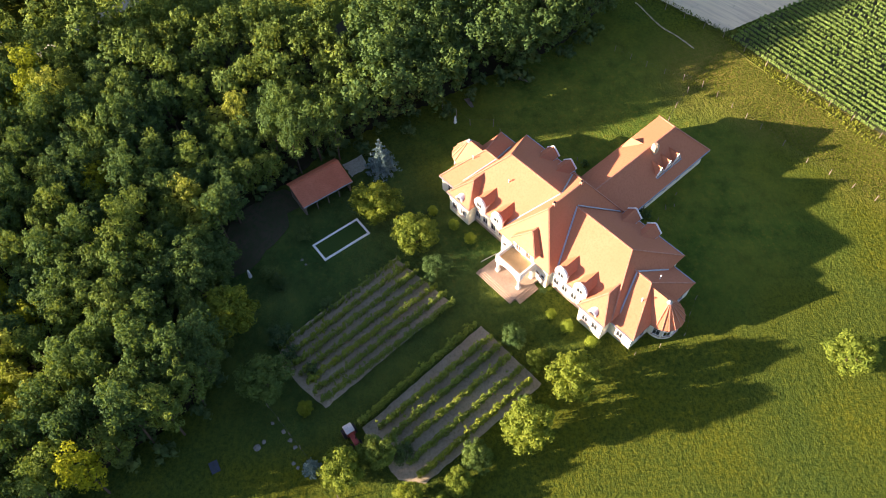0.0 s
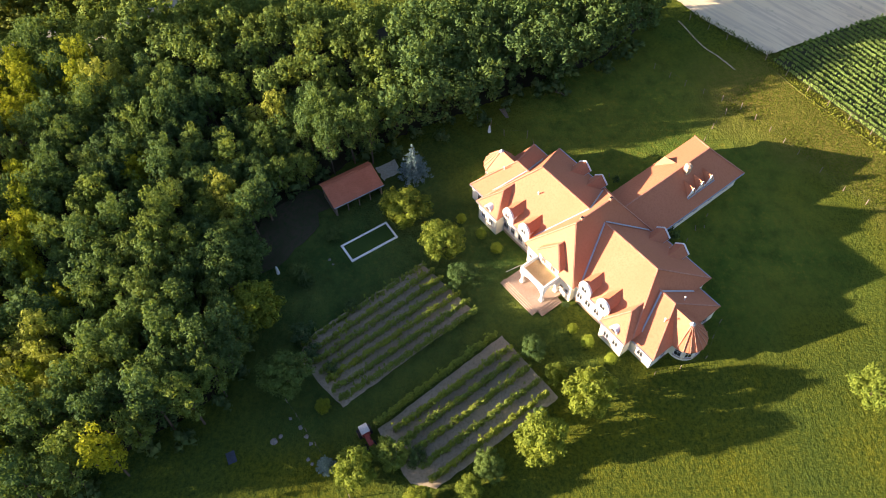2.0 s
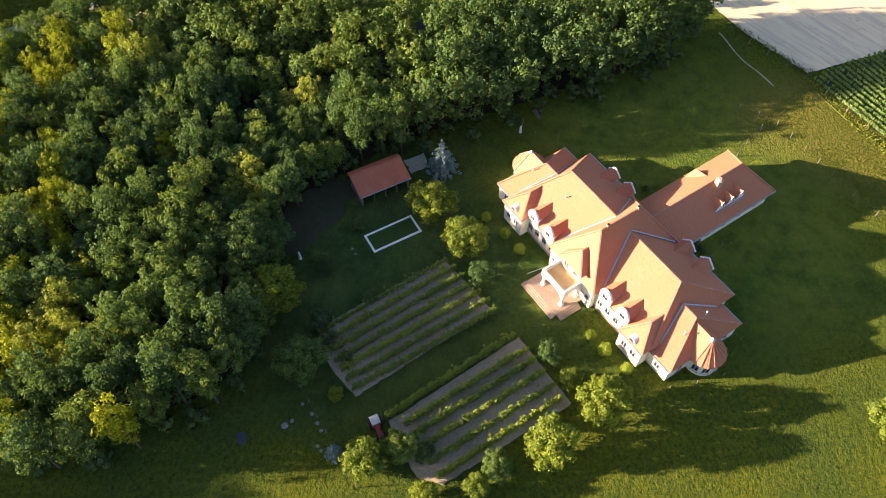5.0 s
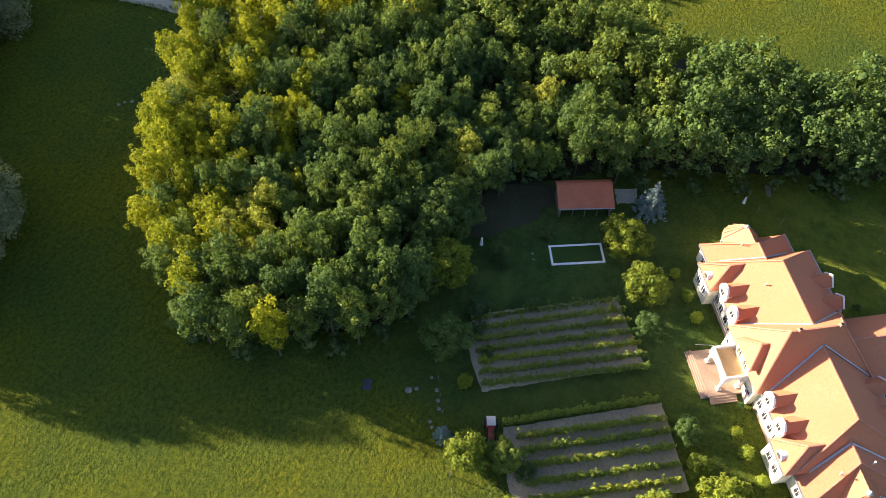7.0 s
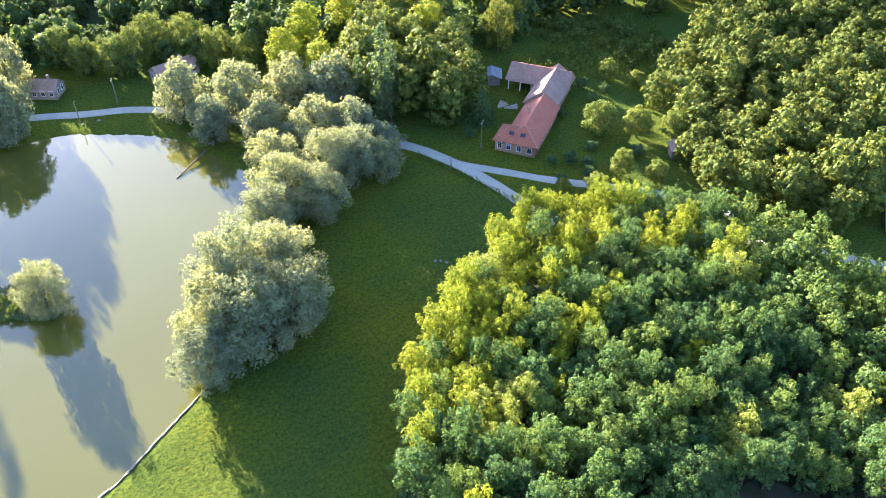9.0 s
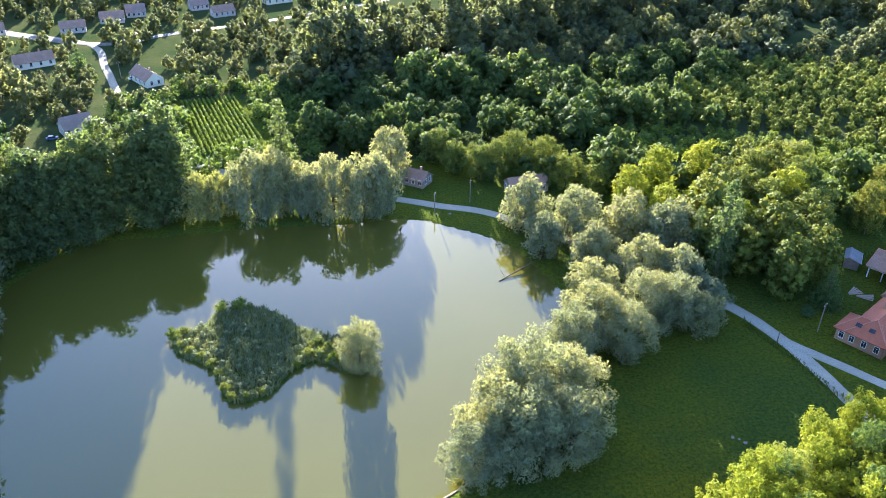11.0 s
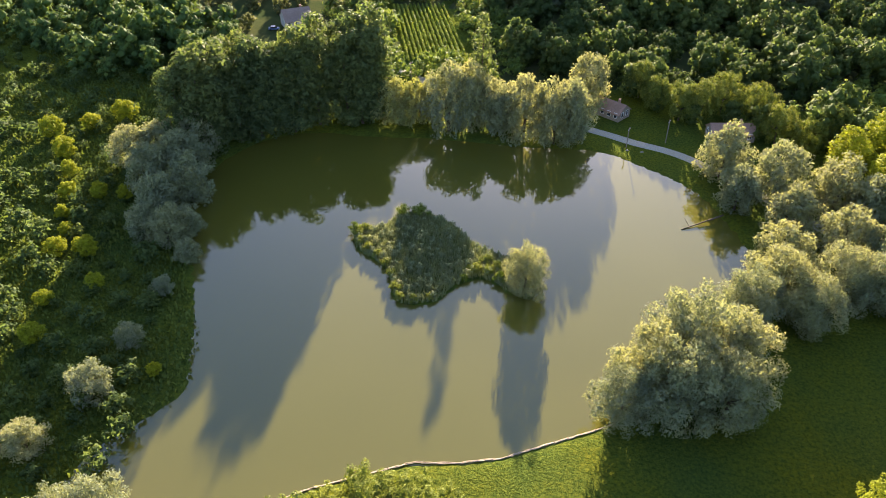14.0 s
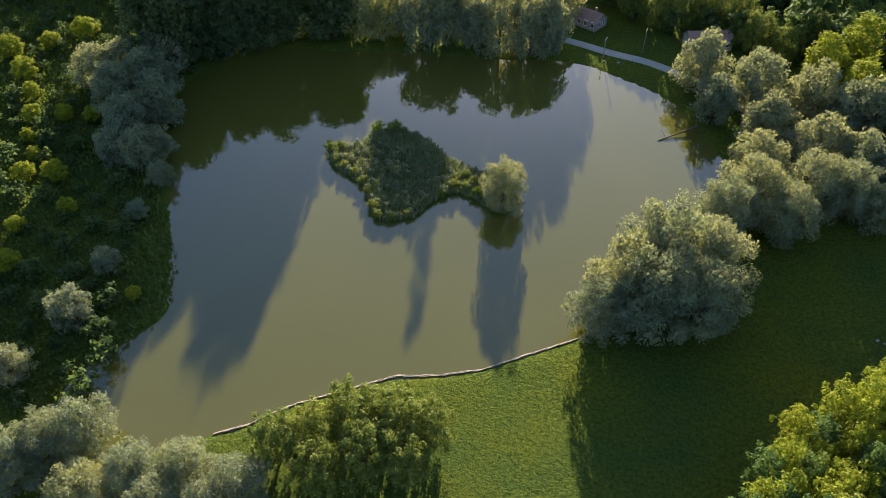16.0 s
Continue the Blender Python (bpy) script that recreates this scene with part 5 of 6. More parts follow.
part("wall", boxes((-15.9, 15.9, -7.9, 7.9, -0.2, 4.2)), PLASTER, house)
part("wall", boxes((-4.8, 4.8, -8.9, -7.0, -0.2, 4.7)), PLASTER, house)
part("wall", boxes((-2.1, 2.1, -9.15, -6.0, 3.9, 6.25)), WHITE, house)
rear = part("wall", boxes((-4.1, 5.3, 7.8, 28.0, -0.2, 3.2)), PLASTER, house)
for s in (-1, 1):
    a, b = sorted((s * 15.85, s * 20.0))
    part("wall", boxes((a, b, -7.6, 5.8, -0.2, 3.4)), PLASTER, house)
    a, b = sorted((s * 11.7, s * 16.1))
    part("wall", boxes((a, b, -9.45, -7.8, -0.2, 4.35)), PLASTER, house)
    for x in (13.0, 14.8):
        add_window(house, WIN_TALL, s * x, -9.45, 1.5)
    for x in (5.9, 7.6, 9.4, 11.0):
        add_window(house, WIN_TALL, s * x, -7.9, 1.4)
    for x in (3.0, 4.0):
        add_window(house, WIN_SMALL, s * x, -8.9, 1.9)
    add_window(house, WIN_TALL, s * 18.0, -7.6, 1.1)
    for x in (7.0, 10.5, 13.5):
        add_window(house, WIN_TALL, s * x, 7.9, 1.2, 180)
    for y in (-5.2, 3.6):
        add_window(house, WIN_TALL, s * 20.0, y, 1.0, 90 * s)
    # fascia and gutters along the eaves
    for x0, x1, y, z in ((5.4, 11.4, -8.22, 4.1), (11.4, 16.4, -9.77, 4.25), (16.4, 20.3, -7.92, 3.3), (5.4, 16.4, 8.22, 4.1), (16.4, 20.3, 6.12, 3.3)):
        bm = bmesh.new()
        strip(bm, (s * x0, y, z), (s * x1, y, z), 0.16, 0.14)
        part("gutter", bm, ZINC, house)
    bm = bmesh.new()
    tube(bm, (s * 11.5, -8.0, 0.1), (s * 11.5, -8.0, 4.1), 0.06, 0.06, 8)
    part("downpipe", bm, ZINC, house)
    # plinth
    a, b = sorted((s * 4.6, s * 15.9))
    part("plinth", boxes((a, b, -7.96, -7.9, -0.1, 0.5)), STONE, house)
for y in (11.0, 14.5, 18.0, 21.5, 25.0):
    add_window(rear, WIN_SMALL, 5.3, y, 1.6, 90)
bm = bmesh.new()
strip(bm, (5.92, 8.5, 3.12), (5.92, 28.6, 3.12), 0.16, 0.14)
part("gutter", bm, ZINC, house)

# porch with balcony, arches and stone steps
porch = part("porch", boxes((-4.0, 3.2, -13.9, -8.9, -0.1, 0.45)), STONE, house, "pink stone porch floor under a white balcony")
for i in range(3):
    part("step", boxes((3.2 + 0.35 * i, 3.55 + 0.35 * i, -13.7, -9.8, -0.1, 0.36 - 0.12 * i)), STONE, porch)
    part("step", boxes((-4.2 - 0.0 * i, 3.2, -14.2 - 0.3 * i, -13.9 - 0.3 * i, -0.1, 0.36 - 0.12 * i)), STONE, porch)
bal = part("balcony", boxes((-2.5, 2.5, -12.4, -8.9, 3.35, 3.65)), WHITE, house, "white balcony with a solid parapet")
part("deck", boxes((-2.25, 2.25, -12.15, -9.16, 3.65, 3.69)), two_scale("deck_tile", (0.62, 0.44, 0.20), (0.68, 0.50, 0.25), (0.55, 0.38, 0.17), 0.5, 5.0), bal)
for a in ((-2.52, 2.52, -12.42, -12.16, 3.6, 4.5), (-2.52, -2.26, -12.16, -8.95, 3.6, 4.5), (2.26, 2.52, -12.16, -8.95, 3.6, 4.5)):
    part("parapet", boxes(a), WHITE, bal)
for x in (-2.2, 2.2):
    for y in (-12.1, -9.3):
        bm = bmesh.new()
        tube(bm, (x, y, 0.4), (x, y, 2.9), 0.26, 0.22, 14)
        box(bm, x - 0.36, x + 0.36, y - 0.36, y + 0.36, 2.85, 3.36)
        box(bm, x - 0.34, x + 0.34, y - 0.34, y + 0.34, 0.4, 0.62)
        part("column", bm, WHITE, bal)


def arch(x0, x1, z0, z1, thick):
    """The wall over an arch between two columns, in the plane y = 0."""
    bm = bmesh.new()
    n, mid, r = 10, (x0 + x1) / 2, (x1 - x0) / 2
    up, dn = [], []
    for i in range(n + 1):
        a = math.pi * i / n
        x = mid - r * math.cos(a)
        dn.append((x, z0 + (z1 - z0 - 0.2) * math.sin(a)))
        up.append((x, z1))
    f = [[bm.verts.new((x, y, z)) for x, z in dn + up[::-1]] for y in (0, thick)]
    m = len(f[0])
    for i in range(n):
        for k in (0, 1):
            bm.faces.new((f[k][i], f[k][i + 1], f[k][m - 2 - i], f[k][m - 1 - i]))
        bm.faces.new((f[0][i], f[0][i + 1], f[1][i + 1], f[1][i]))
    return bm


a1 = part("arch", arch(-2.0, 2.0, 2.1, 3.36, 0.4), WHITE, bal)
a1.matrix_basis = pose(0, -12.3, 0)
for x in (-2.4, 2.0):
    a2 = part("arch", arch(-1.15, 1.15, 2.1, 3.36, 0.4), WHITE, bal)
    a2.matrix_basis = pose(x + 0.4, -10.7, 0, 0, 0, 90)
part("door", boxes((-0.9, 0.9, -8.98, -8.88, 0.45, 2.9, 0.02)), WOOD, house, "brown wooden front door")

def upward(V, wild):
    """Normals that point up with a little scatter, one blade of four corners at a time."""
    n = rng.standard_normal((len(V) // 4, 3)) * wild
    n[:, 2] = np.abs(n[:, 2]) + 1
    n /= np.linalg.norm(n, axis=1)[:, None]
    return np.repeat(n, 4, axis=0)


# ------------------------------------------------------------------ garden

def vine_row(p, q, rng, lush):
    """One row of vines on posts."""
    p, q = Vector((*p, 0)), Vector((*q, 0))
    d = q - p
    n = d.length
    d.normalize()
    ob = empty("vine_row", Matrix.Translation(p), "leafy grapevine row on wooden posts in bare soil", "vine row", "vine rows of the garden")
    lobes = []
    wide = 0.30 + 0.13 * lush
    t = 0.2
    while t < n:
        if noise.noise((p.x + t * 0.35, p.y * 3.1, 5.0)) > -0.55 - 0.3 * lush:
            h = rng.uniform(0.8, 1.4) * (0.8 + 0.62 * lush)
            lobes.append(((d.x * t + rng.uniform(-0.12, 0.12), d.y * t + rng.uniform(-0.12, 0.12), h * 0.62), (wide * rng.uniform(0.75, 1.3), wide * rng.uniform(0.75, 1.3), h * 0.55)))
            if rng.uniform() < 0.5:
                lobes.append(((d.x * t + rng.uniform(-0.6, 0.6), d.y * t + rng.uniform(-0.6, 0.6), h * 1.1), (0.18, 0.18, 0.4)))
        t += rng.uniform(0.38, 0.6)
    child("leaves", leafy_mesh("leaves", *leaf_cloud(lobes, 90, 0.12, rng, spread=0.5, crown=0.0), VINE), ob)
    for k in range(int(n / 4.5) + 1):
        bm = bmesh.new()
        tube(bm, (d.x * k * 4.5, d.y * k * 4.5, -0.1), (d.x * k * 4.5, d.y * k * 4.5, 1.6), 0.05, 0.045, 6)
        part("post", bm, WOOD, ob)
    return ob


for i in range(-1, 6):
    t = 0.13 + 0.87 * i / 5
    vine_row((50.9 - 8.2 * t, 23.6 - 6.2 * t), (65.4 - 8.0 * t, 5.8 - 7.9 * t), rng, 0.62 if i >= 0 else 0.15)
for a, b in (((39.0, 12.2), (53.0, -4.6)), ((38.2, 9.6), (51.0, -6.9)), ((36.8, 8.2), (49.4, -7.9)), ((35.6, 6.2), (47.7, -9.2)), ((33.2, 5.6), (45.7, -10.6)), ((31.4, 4.4), (43.9, -11.8))):
    vine_row(a, b, rng, 0.9)

# white kerb round a sunken lawn bed
pool = empty("lawn_bed", pose(70.3, 15.2, 0, 0, 0, -55.9), "white stone kerb framing a rectangle of lawn", "garden bed")
for a in ((-4.3, 4.3, 1.55, 1.9, -0.1, 0.14, 0.02), (-4.3, 4.3, -1.9, -1.55, -0.1, 0.14, 0.02), (-4.3, -3.95, -1.55, 1.55, -0.1, 0.14, 0.02), (3.95, 4.3, -1.55, 1.55, -0.1, 0.13, 0.02)):
    part("kerb", boxes(a), WHITE, pool)
part("turf", boxes((-3.95, 3.95, -1.55, 1.55, -0.08, 0.06)), LAWN, pool)


def gable_shed(name, m, length, front, back, eave, back_eave, ridge, roof_mat, wall_mat, label):
    """A long shed: x along the ridge, the front slope towards -y."""
    ob = empty(name, m, label, "shed")
    bm = bmesh.new()
    slab(bm, [(-length / 2, -front, eave), (length / 2, -front, eave), (length / 2, 0, ridge), (-length / 2, 0, ridge)], 0.12)
    part("roof", bm, roof_mat, ob)
    bm = bmesh.new()
    slab(bm, [(-length / 2, 0, ridge), (length / 2, 0, ridge), (length / 2, back, back_eave), (-length / 2, back, back_eave)], 0.12)
    part("roof", bm, roof_mat, ob)
    bm = bmesh.new()
    strip(bm, (-length / 2, 0, ridge + 0.03), (length / 2, 0, ridge + 0.03), 0.3, 0.08)
    part("ridge_cap", bm, roof_mat, ob)
    bm = bmesh.new()
    strip(bm, (-length / 2, -front - 0.08, eave - 0.1), (length / 2, -front - 0.08, eave - 0.1), 0.14, 0.12)
    part("gutter", bm, ZINC, ob)
    part("back_wall", boxes((-length / 2 + 0.3, length / 2 - 0.3, back - 0.5, back - 0.3, -0.1, back_eave - 0.1)), wall_mat, ob)
    for s in (-1, 1):
        x = s * (length / 2 - 0.35)
        bm = bmesh.new()
        vs = [bm.verts.new((x + dx, y, z)) for dx in (-0.06, 0.06) for y, z in ((-front + 0.4, -0.1), (back - 0.4, -0.1), (back - 0.4, back_eave - 0.05), (0, ridge - 0.18), (-front + 0.4, eave - 0.05))]
        bm.faces.new(vs[:5])
        bm.faces.new(vs[5:])
        for i in range(5):
            bm.faces.new((vs[i], vs[(i + 1) % 5], vs[5 + (i + 1) % 5], vs[5 + i]))
        part("side_wall", bm, wall_mat, ob)
    for k in range(5):
        x = -length / 2 + 0.5 + k * (length - 1) / 4
        part("post", boxes((x - 0.08, x + 0.08, -front + 0.35, -front + 0.51, -0.1, eave - 0.08)), WOOD, ob)
    return ob


gable_shed("garden_shed", pose(81.0, 19.3, 0, 0, 0, -57.7), 9.2, 4.1, 1.3, 2.6, 3.3, 3.95, TILE_RED, WOOD, "open wooden garden shed with a red tiled roof")
sheet("shed_yard", [(85.7, 15.2), (87.6, 11.9), (85.0, 10.8), (83.0, 13.7)], 0.06, GRAVEL, "grey concrete slab beside the shed", "paving")
sheet("bare_earth", rounded([(70, 36), (76, 32.5), (82, 25.5), (79, 22.5), (75.5, 24.8), (72.5, 23.5), (69.5, 27), (66, 28.5), (64.5, 33)], 1), 0.055, EARTH, "bare brown earth beside the shed", "ground", 0.8)


def tractor(m):
    ob = empty("tractor", m, "old dark red tractor with a grey cab roof", "tractor")
    red = two_scale("faded_red_paint", (0.22, 0.035, 0.025), (0.28, 0.05, 0.035), (0.14, 0.04, 0.03), 1.0, 8.0, 0.5, 0.4, 0.1, 0.01)
    rubber = two_scale("tyre_rubber", (0.02, 0.02, 0.02), (0.03, 0.03, 0.03), (0.05, 0.045, 0.035), 1.5, 9.0, 0.8, 0.2)
    part("hood", boxes((0.3, 1.9, -0.36, 0.36, 0.85, 1.45, 0.06)), red, ob)
    part("chassis", boxes((-0.9, 1.8, -0.25, 0.25, 0.55, 0.9, 0.03)), DARK, ob)
    cab = part("cab", boxes((-1.0, 0.3, -0.6, 0.6, 0.9, 1.3, 0.04)), red, ob)
    part("roof", boxes((-1.05, 0.3, -0.62, 0.62, 2.1, 2.2, 0.04)), two_scale("grey_cab_paint", (0.42, 0.42, 0.40), (0.50, 0.50, 0.48), (0.33, 0.32, 0.30), 1.0, 8.0), cab)
    for x in (-0.95, 0.22):
        for y in (-0.55, 0.55):
            part("pillar", boxes((x - 0.04, x + 0.04, y - 0.04, y + 0.04, 1.25, 2.12)), red, cab)
    part("seat", boxes((-0.8, -0.35, -0.25, 0.25, 1.3, 1.45, 0.04)), DARK, cab)
    for x, y, r, w in ((-0.55, 0.8, 0.72, 0.36), (-0.55, -0.8, 0.72, 0.36), (1.45, 0.62, 0.42, 0.24), (1.45, -0.62, 0.42, 0.24)):
        bm = bmesh.new()
        bmesh.ops.create_cone(bm, cap_ends=True, segments=18, radius1=r, radius2=r, depth=w, matrix=Matrix.Translation((x, y, r)) @ Matrix.Rotation(radians(90), 4, "X"))
        bmesh.ops.bevel(bm, geom=[e for e in bm.edges if e.is_boundary is False and len(e.link_faces) == 2 and max(len(f.verts) for f in e.link_faces) > 4], offset=0.05, segments=2, affect="EDGES")
        wheel = part("wheel", bm, rubber, ob)
        bm = bmesh.new()
        bmesh.ops.create_cone(bm, cap_ends=True, segments=14, radius1=r * 0.55, radius2=r * 0.5, depth=w + 0.04, matrix=Matrix.Translation((x, y, r)) @ Matrix.Rotation(radians(90), 4, "X"))
        part("rim", bm, red, wheel)
    bm = bmesh.new()
    tube(bm, (1.1, 0.2, 1.4), (1.1, 0.2, 2.2), 0.05, 0.05, 8)
    part("exhaust", bm, DARK, ob)
    return ob


tractor(pose(37.6, 13.3, 0, 0, 0, -150))


WIRE = two_scale("rusty_wire", (0.10, 0.09, 0.08), (0.13, 0.11, 0.09), (0.08, 0.06, 0.05), 1.0, 5.0, 0.6, 0.4, 0.0)


def fence(name, line, gap, rng, label, height=1.3, wires=2):
    """Wooden posts along a line with wires between them."""
    ob = empty(name, Matrix.Translation((*line[0], 0)), label, "fence")
    o = Vector((*line[0], 0))
    pts = []
    for a, b in zip(line[:-1], line[1:]):
        a, b = Vector((*a, 0)), Vector((*b, 0))
        n = max(1, round((b - a).length / gap))
        pts += [a + (b - a) * k / n for k in range(n)]
    pts.append(Vector((*line[-1], 0)))
    tops = []
    for p in pts:
        lean = Vector((rng.uniform(-0.1, 0.1), rng.uniform(-0.1, 0.1), height * rng.uniform(0.9, 1.12)))
        bm = bmesh.new()
        tube(bm, p - o + Vector((0, 0, -0.15)), p - o + lean, 0.075, 0.06, 7)
        part("post", bm, WOOD, ob)
        tops.append((p - o, lean))
    for k in range(wires):
        bm = bmesh.new()
        z = 0.92 - 0.4 * k
        rings = [[bm.verts.new(p + l * z + Vector(o3)) for o3 in ((0.008, 0, 0), (0, 0.008, 0.008), (-0.008, 0, 0), (0, -0.008, -0.008))] for p, l in tops]
        for a, b in zip(rings[:-1], rings[1:]):
            for c in range(4):
                bm.faces.new((a[c], a[(c + 1) % 4], b[(c + 1) % 4], b[c]))
        part("wire", bm, WIRE, ob)
    return ob


fence("pasture_fence", [(110, -36), (105.2, -40.9), (99.3, -50.0), (93.7, -53.8), (88.3, -57.4), (80.2, -62.8), (74.3, -68.4), (60, -82)], 4.2, rng, "weathered post and wire fence across the pasture")
fence("field_fence", [(124, -45), (112.0, -57.2), (103.5, -62.8), (89.0, -73.6), (80, -80)], 4.6, rng, "weathered post and wire fence beside the maize", 1.4)
fence("garden_fence", [(88.5, -40), (94.5, -44), (98.0, -47.0)], 3.2, rng, "short weathered wooden fence in the grass", 1.3)
fence("yard_fence", [(47.0, -27.1), (47.9, -30.9), (49.5, -34.8), (52.8, -36.4), (55.4, -37.9)], 3.8, rng, "row of short pale posts beside the house", 1.0, 1)
fence("wood_fence", [(97.5, -2.5), (93.2, -7.2), (92.6, -11.2), (88, -13)], 3.0, rng, "thin posts at the wood's edge", 1.6, 1)
fence("orchard_fence", [(42.6, 24.9), (38.4, 21.7), (34.4, 18.7), (29.3, 14.9), (24, 11)], 2.6, rng, "old post and wire fence along the garden", 1.2)


def lone_post(x, y, h, lean, label="leaning pale wooden post in the grass"):
    bm = bmesh.new()
    tube(bm, (0, 0, -0.2), (lean[0], lean[1], h), 0.09, 0.07, 8)
    ob = part("wooden_post", bm, WOOD, None, label)
    ob.matrix_basis = Matrix.Translation((x, y, 0))
    return tagged(ob, category="post", group="loose posts behind the house")


for x, y in ((70.1, -35.4), (72.3, -37.3), (72.8, -38.8), (75.1, -39.5), (83.6, -24.7), (82.4, -25.9)):
    lone_post(x, y, rng.uniform(0.7, 1.2), (rng.uniform(-0.3, 0.3), rng.uniform(-0.3, 0.3)))


bm = bmesh.new()
tube(bm, (0, 0, 0.05), (1.3, -2.5, 0.09), 0.05, 0.04, 8)
flag_pole = tagged(part("lying_pole", bm, WHITE, None, "long white pole lying in the front lawn"), category="pole")
flag_pole.matrix_basis = Matrix.Translation((64.4, -6.6, 0))
for i, (x, y, k) in enumerate(((71.6, -31.8, 0.75), (70.6, -33.4, 0.6), (72.4, -32.8, 0.5), (82.4, -25.6, 0.4), (58.2, -15.4, 0.35))):
    plant("shrub", SHRUB[i % 3], x, y, k, i * 1.9, "dark climbing shrub against the house wall", "shrub", "shrubs by the house", 1.4)


def statue(x, y, h):
    """A plain weathered garden figure on a base."""
    v = [(0.3, 0.0), (0.3, 0.25), (0.2, 0.3), (0.24, 0.8), (0.17, 1.15), (0.2, 1.3), (0.09, 1.42), (0.12, 1.55), (0.02, 1.7)]
    vs, fs, n = [], [], 12
    for r, z in v:
        vs += [(r * math.cos(6.283 * k / n), r * math.sin(6.283 * k / n), z * h / 1.7) for k in range(n)]
    for i in range(len(v) - 1):
        fs += [(i * n + k, i * n + (k + 1) % n, (i + 1) * n + (k + 1) % n, (i + 1) * n + k) for k in range(n)]
    ob = new("garden_statue", mesh("garden_statue", vs, fs, WHITE, True))
    ob.matrix_basis = Matrix.Translation((x, y, 0))
    return tagged(ob, "pale weathered stone garden statue on grass", "statue", "garden statues")


statue(64.3, 29.2, 2.0)
statue(94.1, -4.6, 1.7)


FIELD_STONE = two_scale("field_stone", (0.20, 0.19, 0.165), (0.28, 0.265, 0.23), (0.13, 0.125, 0.10), 1.0, 6.0, 0.9, 0.2, 0.6, 0.05)


def stone(x, y, r, mat=None):
    bm = bmesh.new()
    bmesh.ops.create_icosphere(bm, subdivisions=2, radius=r)
    for v in bm.verts:
        v.co *= 1 + 0.6 * noise.noise(v.co * 1.3 / r + Vector((x, y, 0)))
        v.co.z *= 0.3
    ob = part("stone", bm, mat or FIELD_STONE, None, "flat grey stone lying in the grass")
    ob.matrix_basis = Matrix.Translation((x, y, 0.05))
    return tagged(ob, category="stone", group="loose stones")


for x, y, r in ((36.9, 26.0, 0.5), (37.6, 21.6, 0.32), (36.6, 20.9, 0.28), (38.9, 22.6, 0.3), (34.4, 21.0, 0.25), (33.8, 20.4, 0.22), (37.6, 25.2, 0.3), (40.2, 24.2, 0.25), (58.0, 101.3, 0.35), (59.8, 99.8, 0.4), (59.0, 100.8, 0.25), (66.8, 21.3, 0.25), (65.9, 20.7, 0.2), (10.3, 191.6, 0.5), (6.4, 191.6, 0.4)):
    stone(x, y, r)
ribbon("footpath", [(123.5, -42.6), (122.8, -43.2), (116.4, -46.0), (113.1, -48.6), (109.4, -51.0)], 0.26, 0.05, PATH_SAND, "narrow pale trodden sandy path", "path")

for x, y, turn, n in ((98.6, -7.6, 20, 4), (103.7, -17.9, 60, 3)):
    ob = empty("plank_stack", pose(x, y, 0, 0, 0, turn), "loose stack of weathered planks on grass", "planks", "stacks of planks")
    for k in range(n):
        pl = part("plank", boxes((-1.2, 1.2, -0.12, 0.12, 0, 0.05)), WOOD, ob)
        pl.matrix_basis = pose(0.05 * k, 0.2 * k - 0.2, 0.02 + 0.05 * (k % 2), 0, 0, 4 * k - 5)

ribbon("field_track", [(108.5, -58.6), (102.6, -62.2), (95.8, -67.2), (88.4, -72.6), (81.0, -78.0)], 0.35, 0.0, WORN_GRASS, "narrow worn earth track beside the fence", "path")

# maize rows
def maize():
    area = [(111.4, -58.4), (114.6, -62.0), (121.6, -76.4), (126, -89), (128, -110), (60, -110), (69, -88), (83.7, -78.2), (89.2, -73.9), (101, -65.4)]
    d, s = np.array([-0.817, -0.577]), np.array([0.577, -0.817])
    P = []
    for i in range(-4, 70):
        for k in np.arange(-20, 90, 0.36):
            P.append(np.array([112.3, -58.8]) + s * (0.4 + i * 1.2) + d * (k + 0.2 * math.sin(i * 7.1)))
    P = np.array(P)
    P = P[inside(P[:, 0], P[:, 1], area)]
    P = P[rng.uniform(size=len(P)) > 0.06]
    n = len(P)
    V, F = [], []
    for j in range(7):
        a = rng.uniform(0, 6.28, n)
        h, r = rng.uniform(0.75, 1.15, n), rng.uniform(0.24, 0.38, n)
        c, t = np.stack([np.cos(a), np.sin(a)], 1), np.stack([-np.sin(a), np.cos(a)], 1)
        base = P + rng.uniform(-0.06, 0.06, (n, 2))
        z = np.array([0.1, 1, 1, 0.6])
        pts = [np.c_[base, h * 0.35], np.c_[base + c * r[:, None] * 0.5 + t * 0.13, h], np.c_[base + c * r[:, None], h * 0.7], np.c_[base + c * r[:, None] * 0.5 - t * 0.13, h]]
        V.append(np.stack(pts, 1).reshape(-1, 3))
    V = np.concatenate(V)
    F = np.arange(len(V)).reshape(-1, 4)
    return tagged(new("maize_rows", soft_normals(mesh("maize_rows", V, F, MAIZE), upward(V, 0.35))), "rows of knee-high green maize plants", "crop", kind="stuff")


MAIZE = foliage("maize_leaf", (0.150, 0.235, 0.060), (0.21, 0.305, 0.085), through_light=0.35, vary=0.1)
maize()

